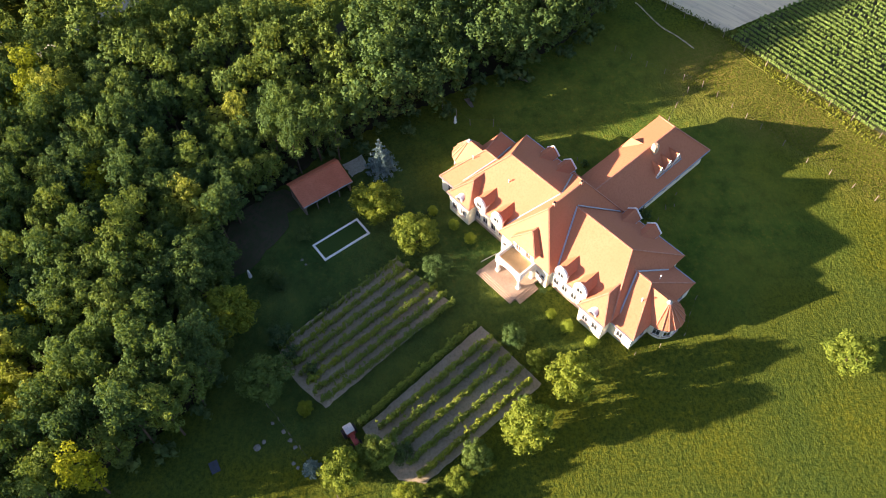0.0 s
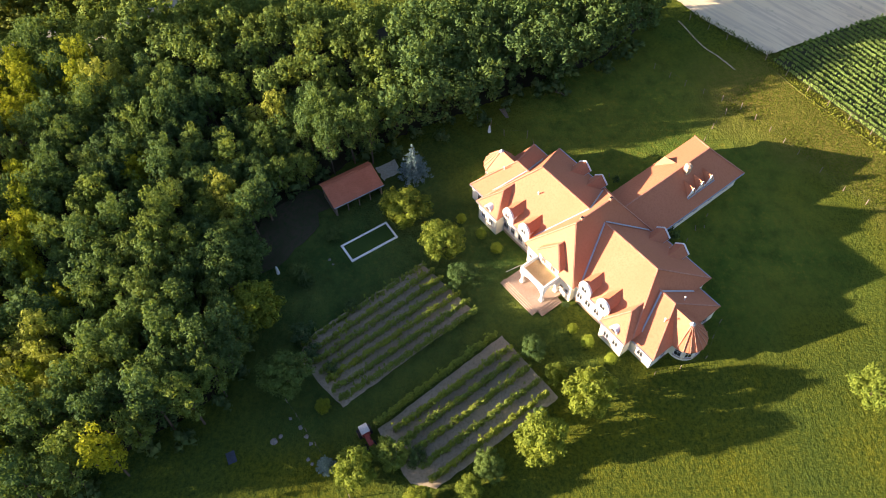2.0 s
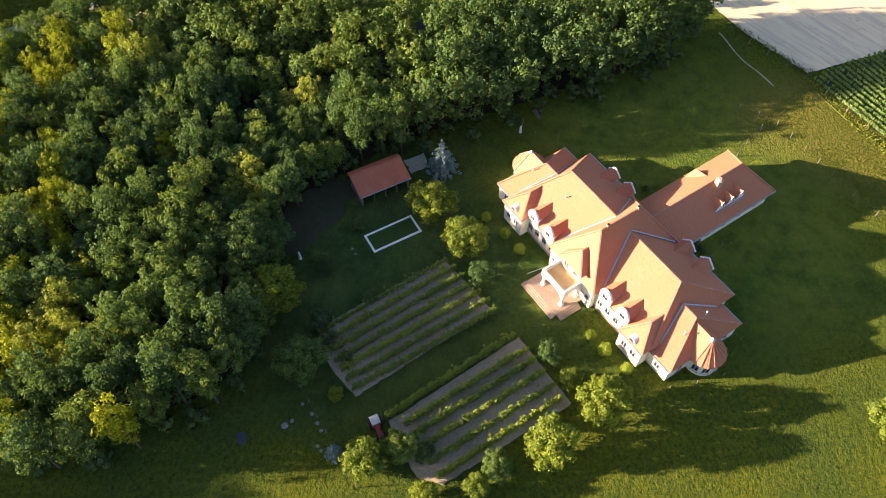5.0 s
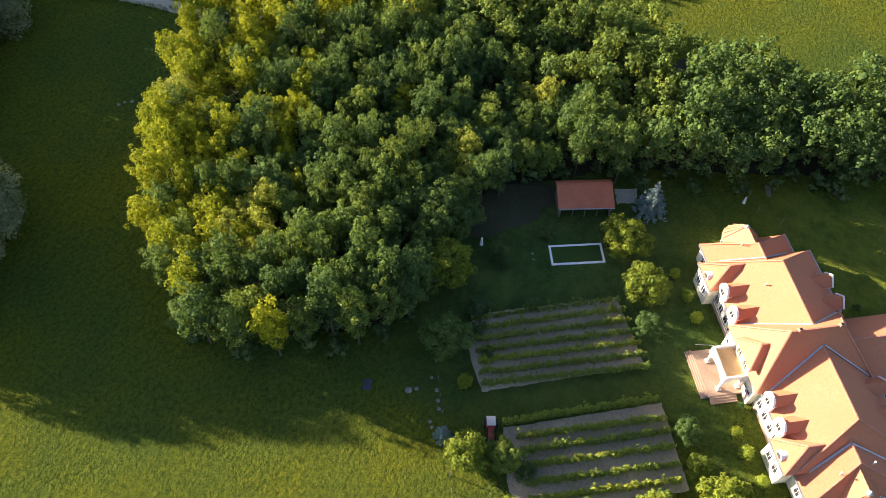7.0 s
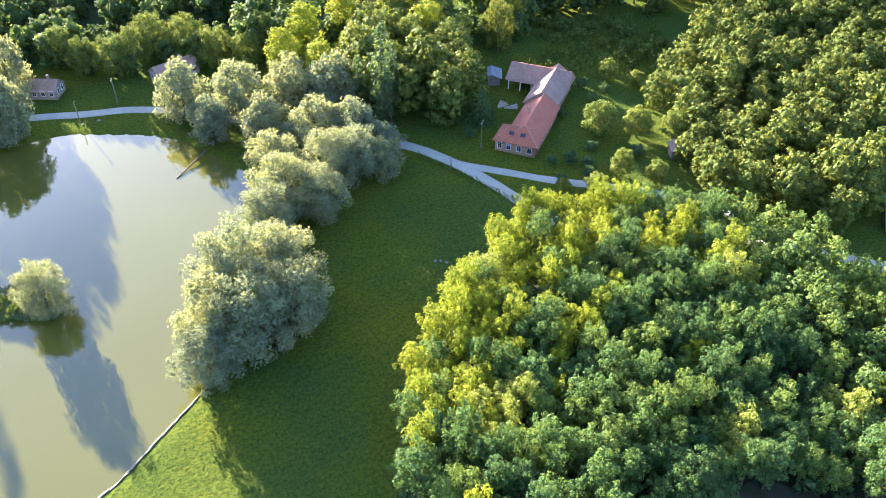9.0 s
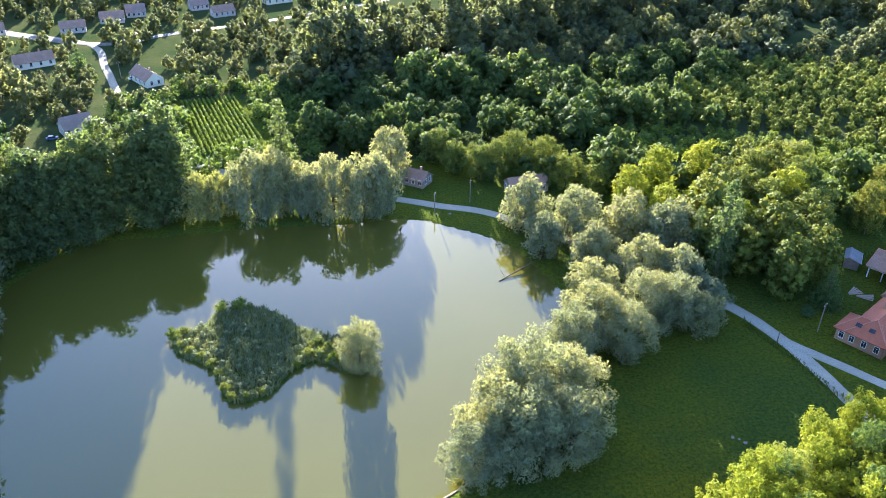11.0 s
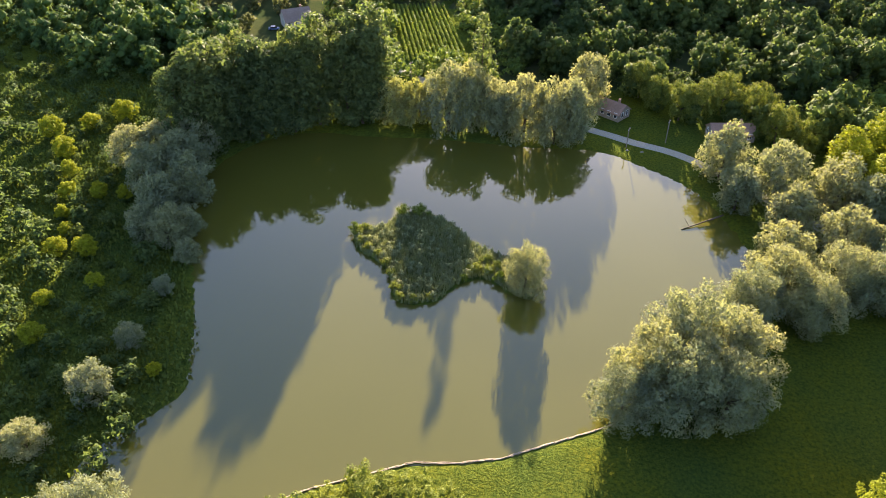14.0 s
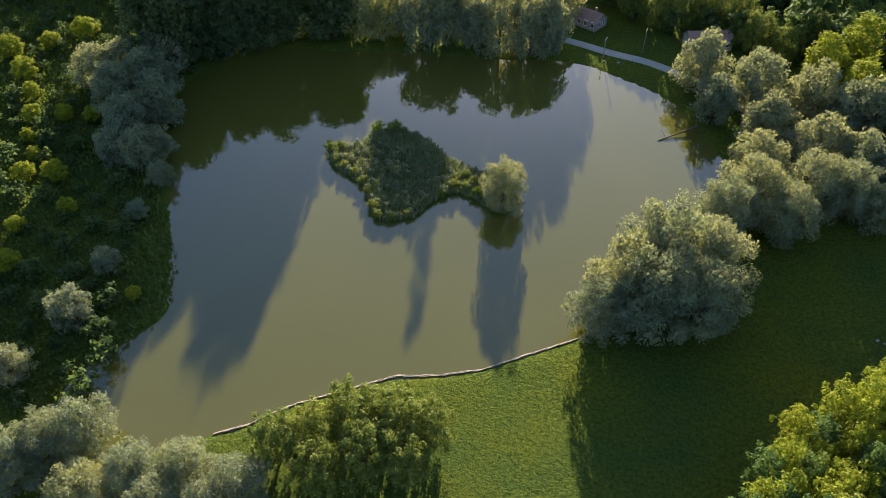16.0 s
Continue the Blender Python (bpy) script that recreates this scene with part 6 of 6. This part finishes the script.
# ------------------------------------------------------------------ pond
def reeds():
    pts = np.array(scatter(ISLAND, 0.42, rng))
    d = edge_distance(pts[:, 0], pts[:, 1], ISLAND)
    pts = pts[d > 0.45]
    V = []
    for j in range(6):
        n = len(pts)
        a, l = rng.uniform(0, 6.28, n), rng.uniform(0.15, 0.5, n)
        big = 1 + 0.5 * np.array([noise.noise((x * 0.25, y * 0.25, 2.0)) for x, y in pts])
        h = rng.uniform(0.6, 1.2, n) * big
        c, t = np.stack([np.cos(a), np.sin(a)], 1), np.stack([-np.sin(a), np.cos(a)], 1) * 0.09
        b = pts + rng.uniform(-0.25, 0.25, (n, 2))
        V.append(np.stack([np.c_[b - t, np.full(n, -0.4)], np.c_[b + t, np.full(n, -0.4)], np.c_[b + c * l[:, None] * 0.5 + t, h * 0.7], np.c_[b + c * l[:, None], h]], 1).reshape(-1, 3))
    V = np.concatenate(V)
    return tagged(new("reed_bed", soft_normals(mesh("reed_bed", V, np.arange(len(V)).reshape(-1, 4), REED), upward(V, 0.6))), "dense green reeds covering the island", "reeds", kind="stuff")


reeds()
lumps = [p for p in scatter(ISLAND, 1.7, rng) if edge_distance(np.array([p[0]]), np.array([p[1]]), ISLAND)[0] > 0.7]
joined_trees("island_scrub", lumps, LOW_BUSH, REED, "low lumpy scrub among the island reeds", rng, 0.32, 0.55, category="bushes")
for i, (x, y, s) in enumerate([(-51.5, 134, 0.9), (-50, 131.3, 0.8), (-47.5, 129.8, 0.75), (-44.8, 127.8, 0.7), (-42, 125.2, 0.75), (-39.8, 122, 0.7), (-37.6, 117.5, 0.8), (-36, 115, 0.7), (-33, 115, 0.65), (-30, 116.5, 0.6), (-22.5, 128, 0.9), (-21, 131.5, 0.8), (-18.5, 129.5, 0.9), (-50.5, 136.5, 0.8)]):
    plant("shrub", SHRUB[i % 3], x, y, s, i * 1.7, "sunlit leafy shrub at the island's edge", "shrub", "shrubs on the island", z=-0.15, leaf=LEAF_BANK)
for i, (x, y, s, m) in enumerate([(-52.5, 135.5, 1.0, None), (-44, 145, 1.1, None), (-40, 146, 1.2, None), (-24, 128, 0.6, LEAF_GARDEN), (-20, 128, 0.8, LEAF_GARDEN), (-17, 126, 0.9, None), (-14.5, 128, 1.0, None), (-24.5, 124.5, 0.6, LEAF_GARDEN), (-49, 133, 0.6, LEAF_GARDEN), (-45, 128, 0.6, None)]):
    plant("shrub", SHRUB[i % 3], x, y, s, i * 1.3, "leafy shrub among the island reeds", "shrub", "shrubs on the island", z=-0.2, leaf=m or LEAF_GARDEN)


def edging():
    """Woven wooden edging along the mown bank."""
    line = [(9.2, 92.6), (6.9, 90.8), (-1.7, 85.0), (-8.7, 80.2), (-15.8, 77.4), (-22.2, 76.0), (-29.5, 71.5), (-37.3, 66.6), (-42.1, 62.0), (-46.8, 59.2)]
    ob = empty("bank_edging", Matrix.Translation((0, 0, 0)), "pale woven wooden edging along the mown bank", "edging")
    bm = bmesh.new()
    for a, b in zip(line[:-1], line[1:]):
        a, b = Vector((*a, 0)), Vector((*b, 0))
        n = max(1, int((b - a).length / 1.2))
        for k in range(n):
            p, q = a + (b - a) * k / n, a + (b - a) * (k + 1) / n
            j = lambda: Vector((rng.uniform(-0.12, 0.12), rng.uniform(-0.12, 0.12), 0))
            tube(bm, p + Vector((0, 0, -0.22)) + j(), q + Vector((0, 0, -0.2)) + j(), 0.07, 0.07, 6)
            tube(bm, p + Vector((0.1, 0.2, -0.27)) + j(), q + Vector((0.1, 0.2, -0.25)) + j(), 0.08, 0.07, 6)
            tube(bm, p + Vector((0.15, 0.35, -0.33)) + j(), q + Vector((0.15, 0.35, -0.31)) + j(), 0.08, 0.07, 6)
    part("fascine", bm, WATTLE, ob)
    t = 0
    for a, b in zip(line[:-1], line[1:]):
        a, b = Vector((*a, 0)), Vector((*b, 0))
        for k in range(int((b - a).length / 2.4)):
            p = a + (b - a) * (k + 0.5) / max(1, int((b - a).length / 2.4))
            bm = bmesh.new()
            tube(bm, p + Vector((0.05, 0.25, -0.9)), p + Vector((0.05, 0.25, 0.12)), 0.06, 0.05, 6)
            part("stake", bm, WOOD, ob)
    return ob


WATTLE = two_scale("pale_wattle", (0.36, 0.30, 0.21), (0.46, 0.39, 0.28), (0.24, 0.19, 0.13), 1.0, 8.0, 0.85, 0.2, 0.5, 0.02)
edging()
bm = bmesh.new()
tube(bm, (20.6, 156.3, -0.3), (30.2, 163.9, 0.5), 0.12, 0.22, 8)
tube(bm, (22.4, 157.7, -0.2), (21.2, 160.0, 0.6), 0.07, 0.03, 6)
tube(bm, (24.4, 159.3, -0.1), (25.6, 157.4, 0.7), 0.07, 0.03, 6)
tagged(part("fallen_trunk", bm, BARK, None), "bare fallen trunk lying in the water", "log")


def utility_pole(x, y, turn, h=7.5):
    ob = empty("utility_pole", pose(x, y, 0, 0, 0, turn), "grey wooden utility pole at the roadside", "pole", "utility poles along the road")
    bm = bmesh.new()
    tube(bm, (0, 0, -0.5), (0, 0, h), 0.14, 0.1, 8)
    part("shaft", bm, WOOD, ob)
    arm = part("crossarm", boxes((-0.8, 0.8, -0.05, 0.05, h - 0.6, h - 0.48)), WOOD, ob)
    for x in (-0.7, 0.0, 0.7):
        bm = bmesh.new()
        tube(bm, (x, 0, h - 0.5), (x, 0, h - 0.28), 0.05, 0.04, 6)
        part("insulator", bm, WHITE, arm)


for x, y, a, h in ((6.0, 193.2, 70, 6), (88.9, 133.0, 40, 7.5), (78.0, 129.0, 60, 3), (-62.5, 218, 60, 7.5), (16.5, 199, 70, 7), (-95, 268, 50, 7.5), (-143, 384, 50, 7.5), (91.8, 130.3, 40, 3.0), (-122, 318, 50, 7.5)):
    utility_pole(x, y, a, h)

# ------------------------------------------------------------------ farm
def farm():
    ob = empty("farmhouse", pose(97.9, 122.5, 0, 0, 0, 38.7), "long farmhouse with red and old brown tiled roofs", "house")
    hip_roof("roof", -0.5, 21, -0.3, 8.8, 3.0, 6.4, "x", 4.0, 0.2, TILE_RED, ob, label="weathered red tiled roof")
    hip_roof("roof", -0.5, 7.5, -0.3, 11.0, 2.98, 5.6, "y", 3.6, 3.6, TILE_RED, ob, label="weathered red tiled roof")
    hip_roof("roof", 19.5, 38, 0.3, 9.4, 3.2, 6.9, "x", 0.2, 0.4, TILE_OLD, ob, label="patched old brown tiled roof")
    hip_roof("roof", 30.5, 38.6, 0.0, 17.5, 3.15, 6.6, "y", 0.4, 0.4, TILE_OLD, ob, label="patched old brown tiled roof")
    brick = two_scale("farm_brick", (0.42, 0.25, 0.155), (0.50, 0.31, 0.20), (0.34, 0.19, 0.115), 0.4, 3.0)
    part("wall", boxes((0, 20.5, 0.3, 8.2, -0.1, 3.0)), brick, ob)
    part("wall", boxes((0, 7.0, 0.3, 10.4, -0.1, 2.96)), brick, ob)
    part("wall", boxes((20.5, 37.5, 0.8, 8.9, -0.1, 3.2)), brick, ob)
    part("wall", boxes((31.2, 38.0, 8.9, 10.2, -0.1, 3.1)), brick, ob)
    part("back_wall", boxes((37.7, 38.0, 10.2, 17.0, -0.1, 3.1)), brick, ob)
    for y in (10.4, 13.5, 16.8):
        part("post", boxes((31.2, 31.45, y - 0.12, y + 0.12, -0.1, 3.1)), WHITE, ob)
    part("beam", boxes((31.2, 31.4, 10.2, 17.0, 2.5, 2.75)), WHITE, ob)
    for y in (1.8, 4.4, 7.0, 9.2):
        add_window(ob, WIN_TALL, 0.0, y, 0.9, -90)
    for x in (3, 7, 11, 15, 24, 29):
        add_window(ob, WIN_SMALL, x, 0.3 if x < 20 else 0.8, 1.2)
    for x, y in ((2.2, 4.0), (2.2, 6.8)):
        sk = part("skylight", boxes((-0.45, 0.45, -0.6, 0.6, 0, 0.12)), GLASS, ob)
        sk.matrix_basis = Matrix.Translation((1.4, y, 4.65)) @ Matrix.Rotation(radians(-38), 4, "Y")
    part("chimney", boxes((10.5, 11.2, 5.2, 5.9, 5.2, 7.3, 0.03)), brick, ob)


farm()
gable_shed("farm_shed", pose(110.2, 161.5, 0, 0, 0, 58), 6.0, 2.8, 1.2, 2.2, 2.6, 3.2, CEMENT, WOOD, "small shed with a grey cement sheet roof")
gable_shed("orchard_shed", pose(128.5, 107.5, 0, 0, 0, 58), 5.0, 2.0, 1.6, 1.9, 2.0, 2.9, TILE_OLD, WOOD, "small shed with an old tiled roof under trees")
for x, y, a in ((104.9, 148.3, 20), (106.5, 146.2, -25)):
    ob = empty("plank_stack", pose(x, y, 0, 0, 0, a), "pale planks and rubble in the farmyard", "planks", "stacks of planks")
    for k in range(5):
        pl = part("plank", boxes((-1.8, 1.8, -0.2, 0.2, 0, 0.08)), WATTLE, ob)
        pl.matrix_basis = pose(0.1 * k, 0.4 * k - 0.8, 0.02 + 0.07 * (k % 2), 0, 0, 9 * k - 12)

# ------------------------------------------------------------------ village
def village_house(name, w, d, eave, ridge, roof_mat, wall_mat, label):
    ob = empty(name, Matrix.Identity(4), label, "house", "village houses")
    for s in (-1, 1):
        bm = bmesh.new()
        slab(bm, [(-w / 2 - 0.3, s * (d / 2 + 0.4), eave - 0.2), (w / 2 + 0.3, s * (d / 2 + 0.4), eave - 0.2), (w / 2 + 0.3, 0, ridge), (-w / 2 - 0.3, 0, ridge)], 0.15)
        part("roof", bm, roof_mat, ob)
    bm = bmesh.new()
    vs = [bm.verts.new((x, y, z)) for x in (-w / 2, w / 2) for y, z in ((-d / 2, -0.2), (d / 2, -0.2), (d / 2, eave), (0, ridge - 0.2), (-d / 2, eave))]
    bm.faces.new(vs[:5])
    bm.faces.new(vs[5:])
    for i in range(5):
        bm.faces.new((vs[i], vs[(i + 1) % 5], vs[5 + (i + 1) % 5], vs[5 + i]))
    part("wall", bm, wall_mat, ob)
    part("chimney", boxes((w * 0.18, w * 0.18 + 0.6, 0.3, 0.9, ridge - 1.0, ridge + 0.8, 0.03)), TILE_OLD, ob)
    for k in range(4):
        add_window(ob, WIN_TALL, -w / 2 + w * (k + 0.5) / 4, -d / 2, 1.0)
    for y in (-d / 5, d / 5):
        add_window(ob, WIN_TALL, w / 2, y, 1.0, 90)
        add_window(ob, WIN_TALL, -w / 2, y, 1.0, -90)
    return ob


LIMEWASH = two_scale("old_limewash", (0.50, 0.47, 0.40), (0.58, 0.55, 0.48), (0.40, 0.36, 0.30), 0.3, 3.0)
HOUSES = [village_house("village_house", 12, 7, 3.0, 5.8, TILE_OLD, LIMEWASH, "whitewashed village house with a brown tiled gable roof"),
          village_house("village_house", 16, 7.5, 3.0, 6.0, TILE_OLD, PLASTER, "long cream village house with an old tiled roof"),
          village_house("village_house", 10, 8, 3.0, 6.4, TILE_GREY, LIMEWASH, "pale village house with a weathered tiled roof")]
for ob, (x, y, a) in zip(HOUSES, VILLAGE):
    ob.matrix_basis = pose(x, y, 0, 0, 0, a)
for i, (x, y, a) in enumerate(VILLAGE[3:]):
    copy_thing(HOUSES[i % 3], pose(x, y, 0, 0, 0, a + rng.uniform(-8, 8)))


def ruin(x, y, turn, w, d, label):
    ob = village_house("old_cottage", w, d, 2.4, 4.6, TILE_OLD, two_scale("mud_plaster", (0.30, 0.25, 0.19), (0.36, 0.30, 0.23), (0.22, 0.18, 0.14), 0.5, 3.0), label)
    ob.matrix_basis = pose(x, y, 0, 0, 0, turn)


ruin(0.5, 213, -30, 9, 6, "old grey cottage with a brown roof by the road")
ruin(34, 207, 15, 12, 6, "old grey farm building behind the willows")


roadside = village_house("roadside_house", 15, 6.4, 2.8, 4.9, TILE_GREY, WHITE, "white roadside house with a weathered brown roof")
roadside.matrix_basis = pose(154, 64, 0, 0, 0, 37)
gable_shed("roadside_shed", pose(169, 76, 0, 0, 0, 37), 4.5, 3.4, 1.6, 2.0, 2.4, 2.9, ZINC, WOOD, "small grey shed behind the roadside house")


def church(x, y, turn):
    ob = empty("church", pose(x, y, 0, 0, 0, turn), "white village church with a short spired tower", "church")
    part("nave", boxes((-11, 11, -5, 5, -0.2, 8)), WHITE, ob)
    for s in (-1, 1):
        bm = bmesh.new()
        slab(bm, [(-11.4, s * 5.5, 7.8), (11.4, s * 5.5, 7.8), (11.4, 0, 12), (-11.4, 0, 12)], 0.2)
        part("roof", bm, TILE_OLD, ob)
    t = part("tower", boxes((-16, -11, -2.5, 2.5, -0.2, 17)), WHITE, ob)
    bm = bmesh.new()
    bmesh.ops.create_cone(bm, cap_ends=True, segments=4, radius1=3.9, radius2=0.1, depth=7, matrix=Matrix.Translation((-13.5, 0, 20.5)) @ Matrix.Rotation(radians(45), 4, "Z"))
    part("spire", bm, ZINC, t)
    for k in range(4):
        add_window(ob, WIN_TALL, -8 + 5 * k, -5, 3)


church(403, 868, 30)


def far_vineyard():
    lobes = []
    a, b, c, d = Vector((-90, 287)), Vector((-70, 294)), Vector((-50, 245)), Vector((-69, 235))
    for i in range(13):
        t = (i + 0.5) / 13
        p, q = a.lerp(b, t), d.lerp(c, t)
        for k in range(60):
            x = p.lerp(q, (k + rng.uniform(-0.4, 0.4)) / 60)
            if rng.uniform() < 0.9:
                lobes.append(((x.x, x.y, 0.75), (0.4, 0.4, 0.75)))
    cloud = leaf_cloud(lobes, 12, 0.3, rng, core=0.8, crown=0.0)
    tagged(new("hillside_vineyard", leafy_mesh("hillside_vineyard", *cloud, VINE)), "rows of green vines behind the pond road", "vineyard", kind="stuff")


far_vineyard()


def herbs():
    """Tall weeds and meadow tufts on the overgrown bank."""
    area = [(-69, 62), (-76, 56), (-95, 50), (-175, 140), (-190, 220), (-130, 200), (-98, 141), (-84.5, 115), (-72, 97), (-66.5, 85.5), (-66, 80), (-69.5, 72), (-74, 64)]
    pts = np.array(scatter(area, 0.95, rng))
    n = len(pts)
    V = []
    for j in range(4):
        a, h = rng.uniform(0, 6.28, n), rng.uniform(0.3, 0.9, n) * (1 + 0.6 * np.array([noise.noise((x * 0.12, y * 0.12, 7.0)) for x, y in pts]))
        c, t = np.stack([np.cos(a), np.sin(a)], 1), np.stack([-np.sin(a), np.cos(a)], 1) * 0.16
        b = pts + rng.uniform(-0.45, 0.45, (n, 2))
        V.append(np.stack([np.c_[b - t, np.zeros(n)], np.c_[b + t, np.zeros(n)], np.c_[b + c * 0.3 + t * 1.4, h], np.c_[b + c * 0.3 - t * 1.4, h * 0.9]], 1).reshape(-1, 3))
    V = np.concatenate(V)
    tagged(new("tall_weeds", soft_normals(mesh("tall_weeds", V, np.arange(len(V)).reshape(-1, 4), WEED), upward(V, 0.6))), "tall green weeds on the overgrown bank", "weeds", kind="stuff")


herbs()


def tufts(name, area, gap, high, label, mat):
    """Rough grass tufts that catch the low light."""
    pts = np.array(scatter(area, gap, rng))
    n = len(pts)
    V = []
    for j in range(2):
        a = rng.uniform(0, 6.28, n)
        h = rng.uniform(0.4, 1.0, n) * high * (1 + 0.5 * np.array([noise.noise((x * 0.15, y * 0.15, 9.0)) for x, y in pts]))
        c, t = np.stack([np.cos(a), np.sin(a)], 1), np.stack([-np.sin(a), np.cos(a)], 1) * 0.09
        b = pts + rng.uniform(-0.3, 0.3, (n, 2))
        V.append(np.stack([np.c_[b - t, np.full(n, -0.05)], np.c_[b + t, np.full(n, -0.05)], np.c_[b + c * 0.2 + t * 0.8, h], np.c_[b + c * 0.2 - t * 0.8, h * 0.9]], 1).reshape(-1, 3))
    V = np.concatenate(V)
    tagged(new(name, soft_normals(mesh(name, V, np.arange(len(V)).reshape(-1, 4), mat), upward(V, 0.25))), label, "grass", kind="stuff")


tufts("sand_edge_weeds", [(126.5, -45), (125.2, -45.6), (113.6, -56.6), (111.6, -58.6), (112.6, -59.2), (114.4, -57.8), (125.6, -47.0)], 0.34, 0.7, "rough weeds along the edge of the sandy field", WEED)
tufts("crop_edge_weeds", [(112.6, -56.9), (111.4, -58.2), (101, -65.2), (89.2, -73.7), (69, -88), (67, -86), (88, -71.6), (100, -63)], 0.3, 0.35, "yellow-green weeds along the crop edge", TUFT_DRY)
tufts("pasture_grass", [(100, -47), (110, -57), (100, -63), (88, -72), (68, -86), (60, -82), (75, -68), (90, -57)], 0.36, 0.06, "rough pasture grass with small tufts", TUFT)
tufts("farm_weeds", [(110, 166), (131, 167), (145, 187), (184, 177), (160, 140), (142, 147), (132, 150), (128, 158), (118, 160)], 0.55, 0.9, "tall green weeds on the overgrown field behind the farm", WEED)
tufts("road_verge_weeds", [(74.2, 138.4), (72.9, 137.2), (79.0, 122.8), (83.8, 107.6), (85.0, 108.2), (80.2, 123.4)], 0.4, 0.8, "weeds on the verge between road and meadow", WEED)


def parked_car(x, y, turn, paint, label):
    """A small parked car with cabin, glass and wheels."""
    ob = empty("parked_car", pose(x, y, 0, 0, 0, turn), label, "car", "cars parked in the village")
    body = part("body", boxes((-2.0, 2.0, -0.82, 0.82, 0.35, 0.95, 0.12)), paint, ob)
    bm = bmesh.new()
    vs = [bm.verts.new(c) for c in ((-1.5, -0.76, 0.92), (1.1, -0.76, 0.92), (1.1, 0.76, 0.92), (-1.5, 0.76, 0.92), (-1.1, -0.62, 1.42), (0.45, -0.62, 1.42), (0.45, 0.62, 1.42), (-1.1, 0.62, 1.42))]
    for q in ((4, 5, 6, 7), (0, 1, 5, 4), (1, 2, 6, 5), (2, 3, 7, 6), (3, 0, 4, 7)):
        bm.faces.new([vs[i] for i in q])
    part("window_glass", bm, GLASS, body)
    part("roof", boxes((-1.12, 0.47, -0.63, 0.63, 1.40, 1.47, 0.02)), paint, body)
    for x0 in (-1.25, 1.25):
        for y0 in (-0.78, 0.78):
            bm = bmesh.new()
            bmesh.ops.create_cone(bm, cap_ends=True, segments=14, radius1=0.32, radius2=0.32, depth=0.2, matrix=Matrix.Translation((x0, y0, 0.32)) @ Matrix.Rotation(radians(90), 4, "X"))
            part("wheel", bm, DARK, ob)
    return ob


CAR_WHITE = two_scale("white_car_paint", (0.70, 0.70, 0.70), (0.75, 0.75, 0.74), (0.62, 0.62, 0.61), 0.6, 4.0, 0.35, 0.5, 0.0)
CAR_BLUE = two_scale("blue_car_paint", (0.06, 0.11, 0.24), (0.08, 0.14, 0.29), (0.05, 0.09, 0.20), 0.6, 4.0, 0.35, 0.5, 0.0)
parked_car(-116.8, 317.5, 40, CAR_WHITE, "small white car parked beside a village house")
parked_car(-111.0, 314.2, 60, CAR_WHITE, "small white car parked beside a village house")
parked_car(-123.8, 250.7, 20, CAR_BLUE, "dark blue car parked in a village yard")


def tarpaulin(x, y):
    """A crumpled sheet lying on the grass."""
    n = 14
    vs = [(1.7 * (i / (n - 1) - 0.5), 1.2 * (j / (n - 1) - 0.5), 0.05 + 0.10 * abs(noise.noise((i * 0.5, j * 0.5, 3.0)))) for i in range(n) for j in range(n)]
    fs = [(i * n + j, (i + 1) * n + j, (i + 1) * n + j + 1, i * n + j + 1) for i in range(n - 1) for j in range(n - 1)]
    me = mesh("tarpaulin", vs, fs, two_scale("blue_tarpaulin", (0.045, 0.055, 0.070), (0.06, 0.072, 0.09), (0.035, 0.045, 0.055), 1.0, 6.0, 0.6, 0.3), True)
    ob = new("tarpaulin", me)
    ob.matrix_basis = pose(x, y, 0.03, 0, 0, 25)
    return tagged(ob, "crumpled dark blue tarpaulin lying on the grass", "tarpaulin")


tarpaulin(34.6, 31.5)


def drowned_branch(x, y, turn):
    bm = bmesh.new()
    tube(bm, (0, 0, -1.2), (0.2, 0.1, 0.55), 0.16, 0.1, 7)
    tube(bm, (0.2, 0.1, 0.5), (1.1, 0.3, 0.95), 0.09, 0.03, 6)
    tube(bm, (0.15, 0.05, 0.2), (-0.8, -0.4, 0.6), 0.08, 0.03, 6)
    tube(bm, (0.2, 0.1, 0.5), (0.1, 0.6, 1.2), 0.07, 0.02, 6)
    ob = part("drowned_branch", bm, BARK, None, "dark forked branch standing out of the water")
    ob.matrix_basis = pose(x, y, 0, 0, 0, turn)
    return tagged(ob, category="branch")


drowned_branch(-3.8, 182.4, 20)
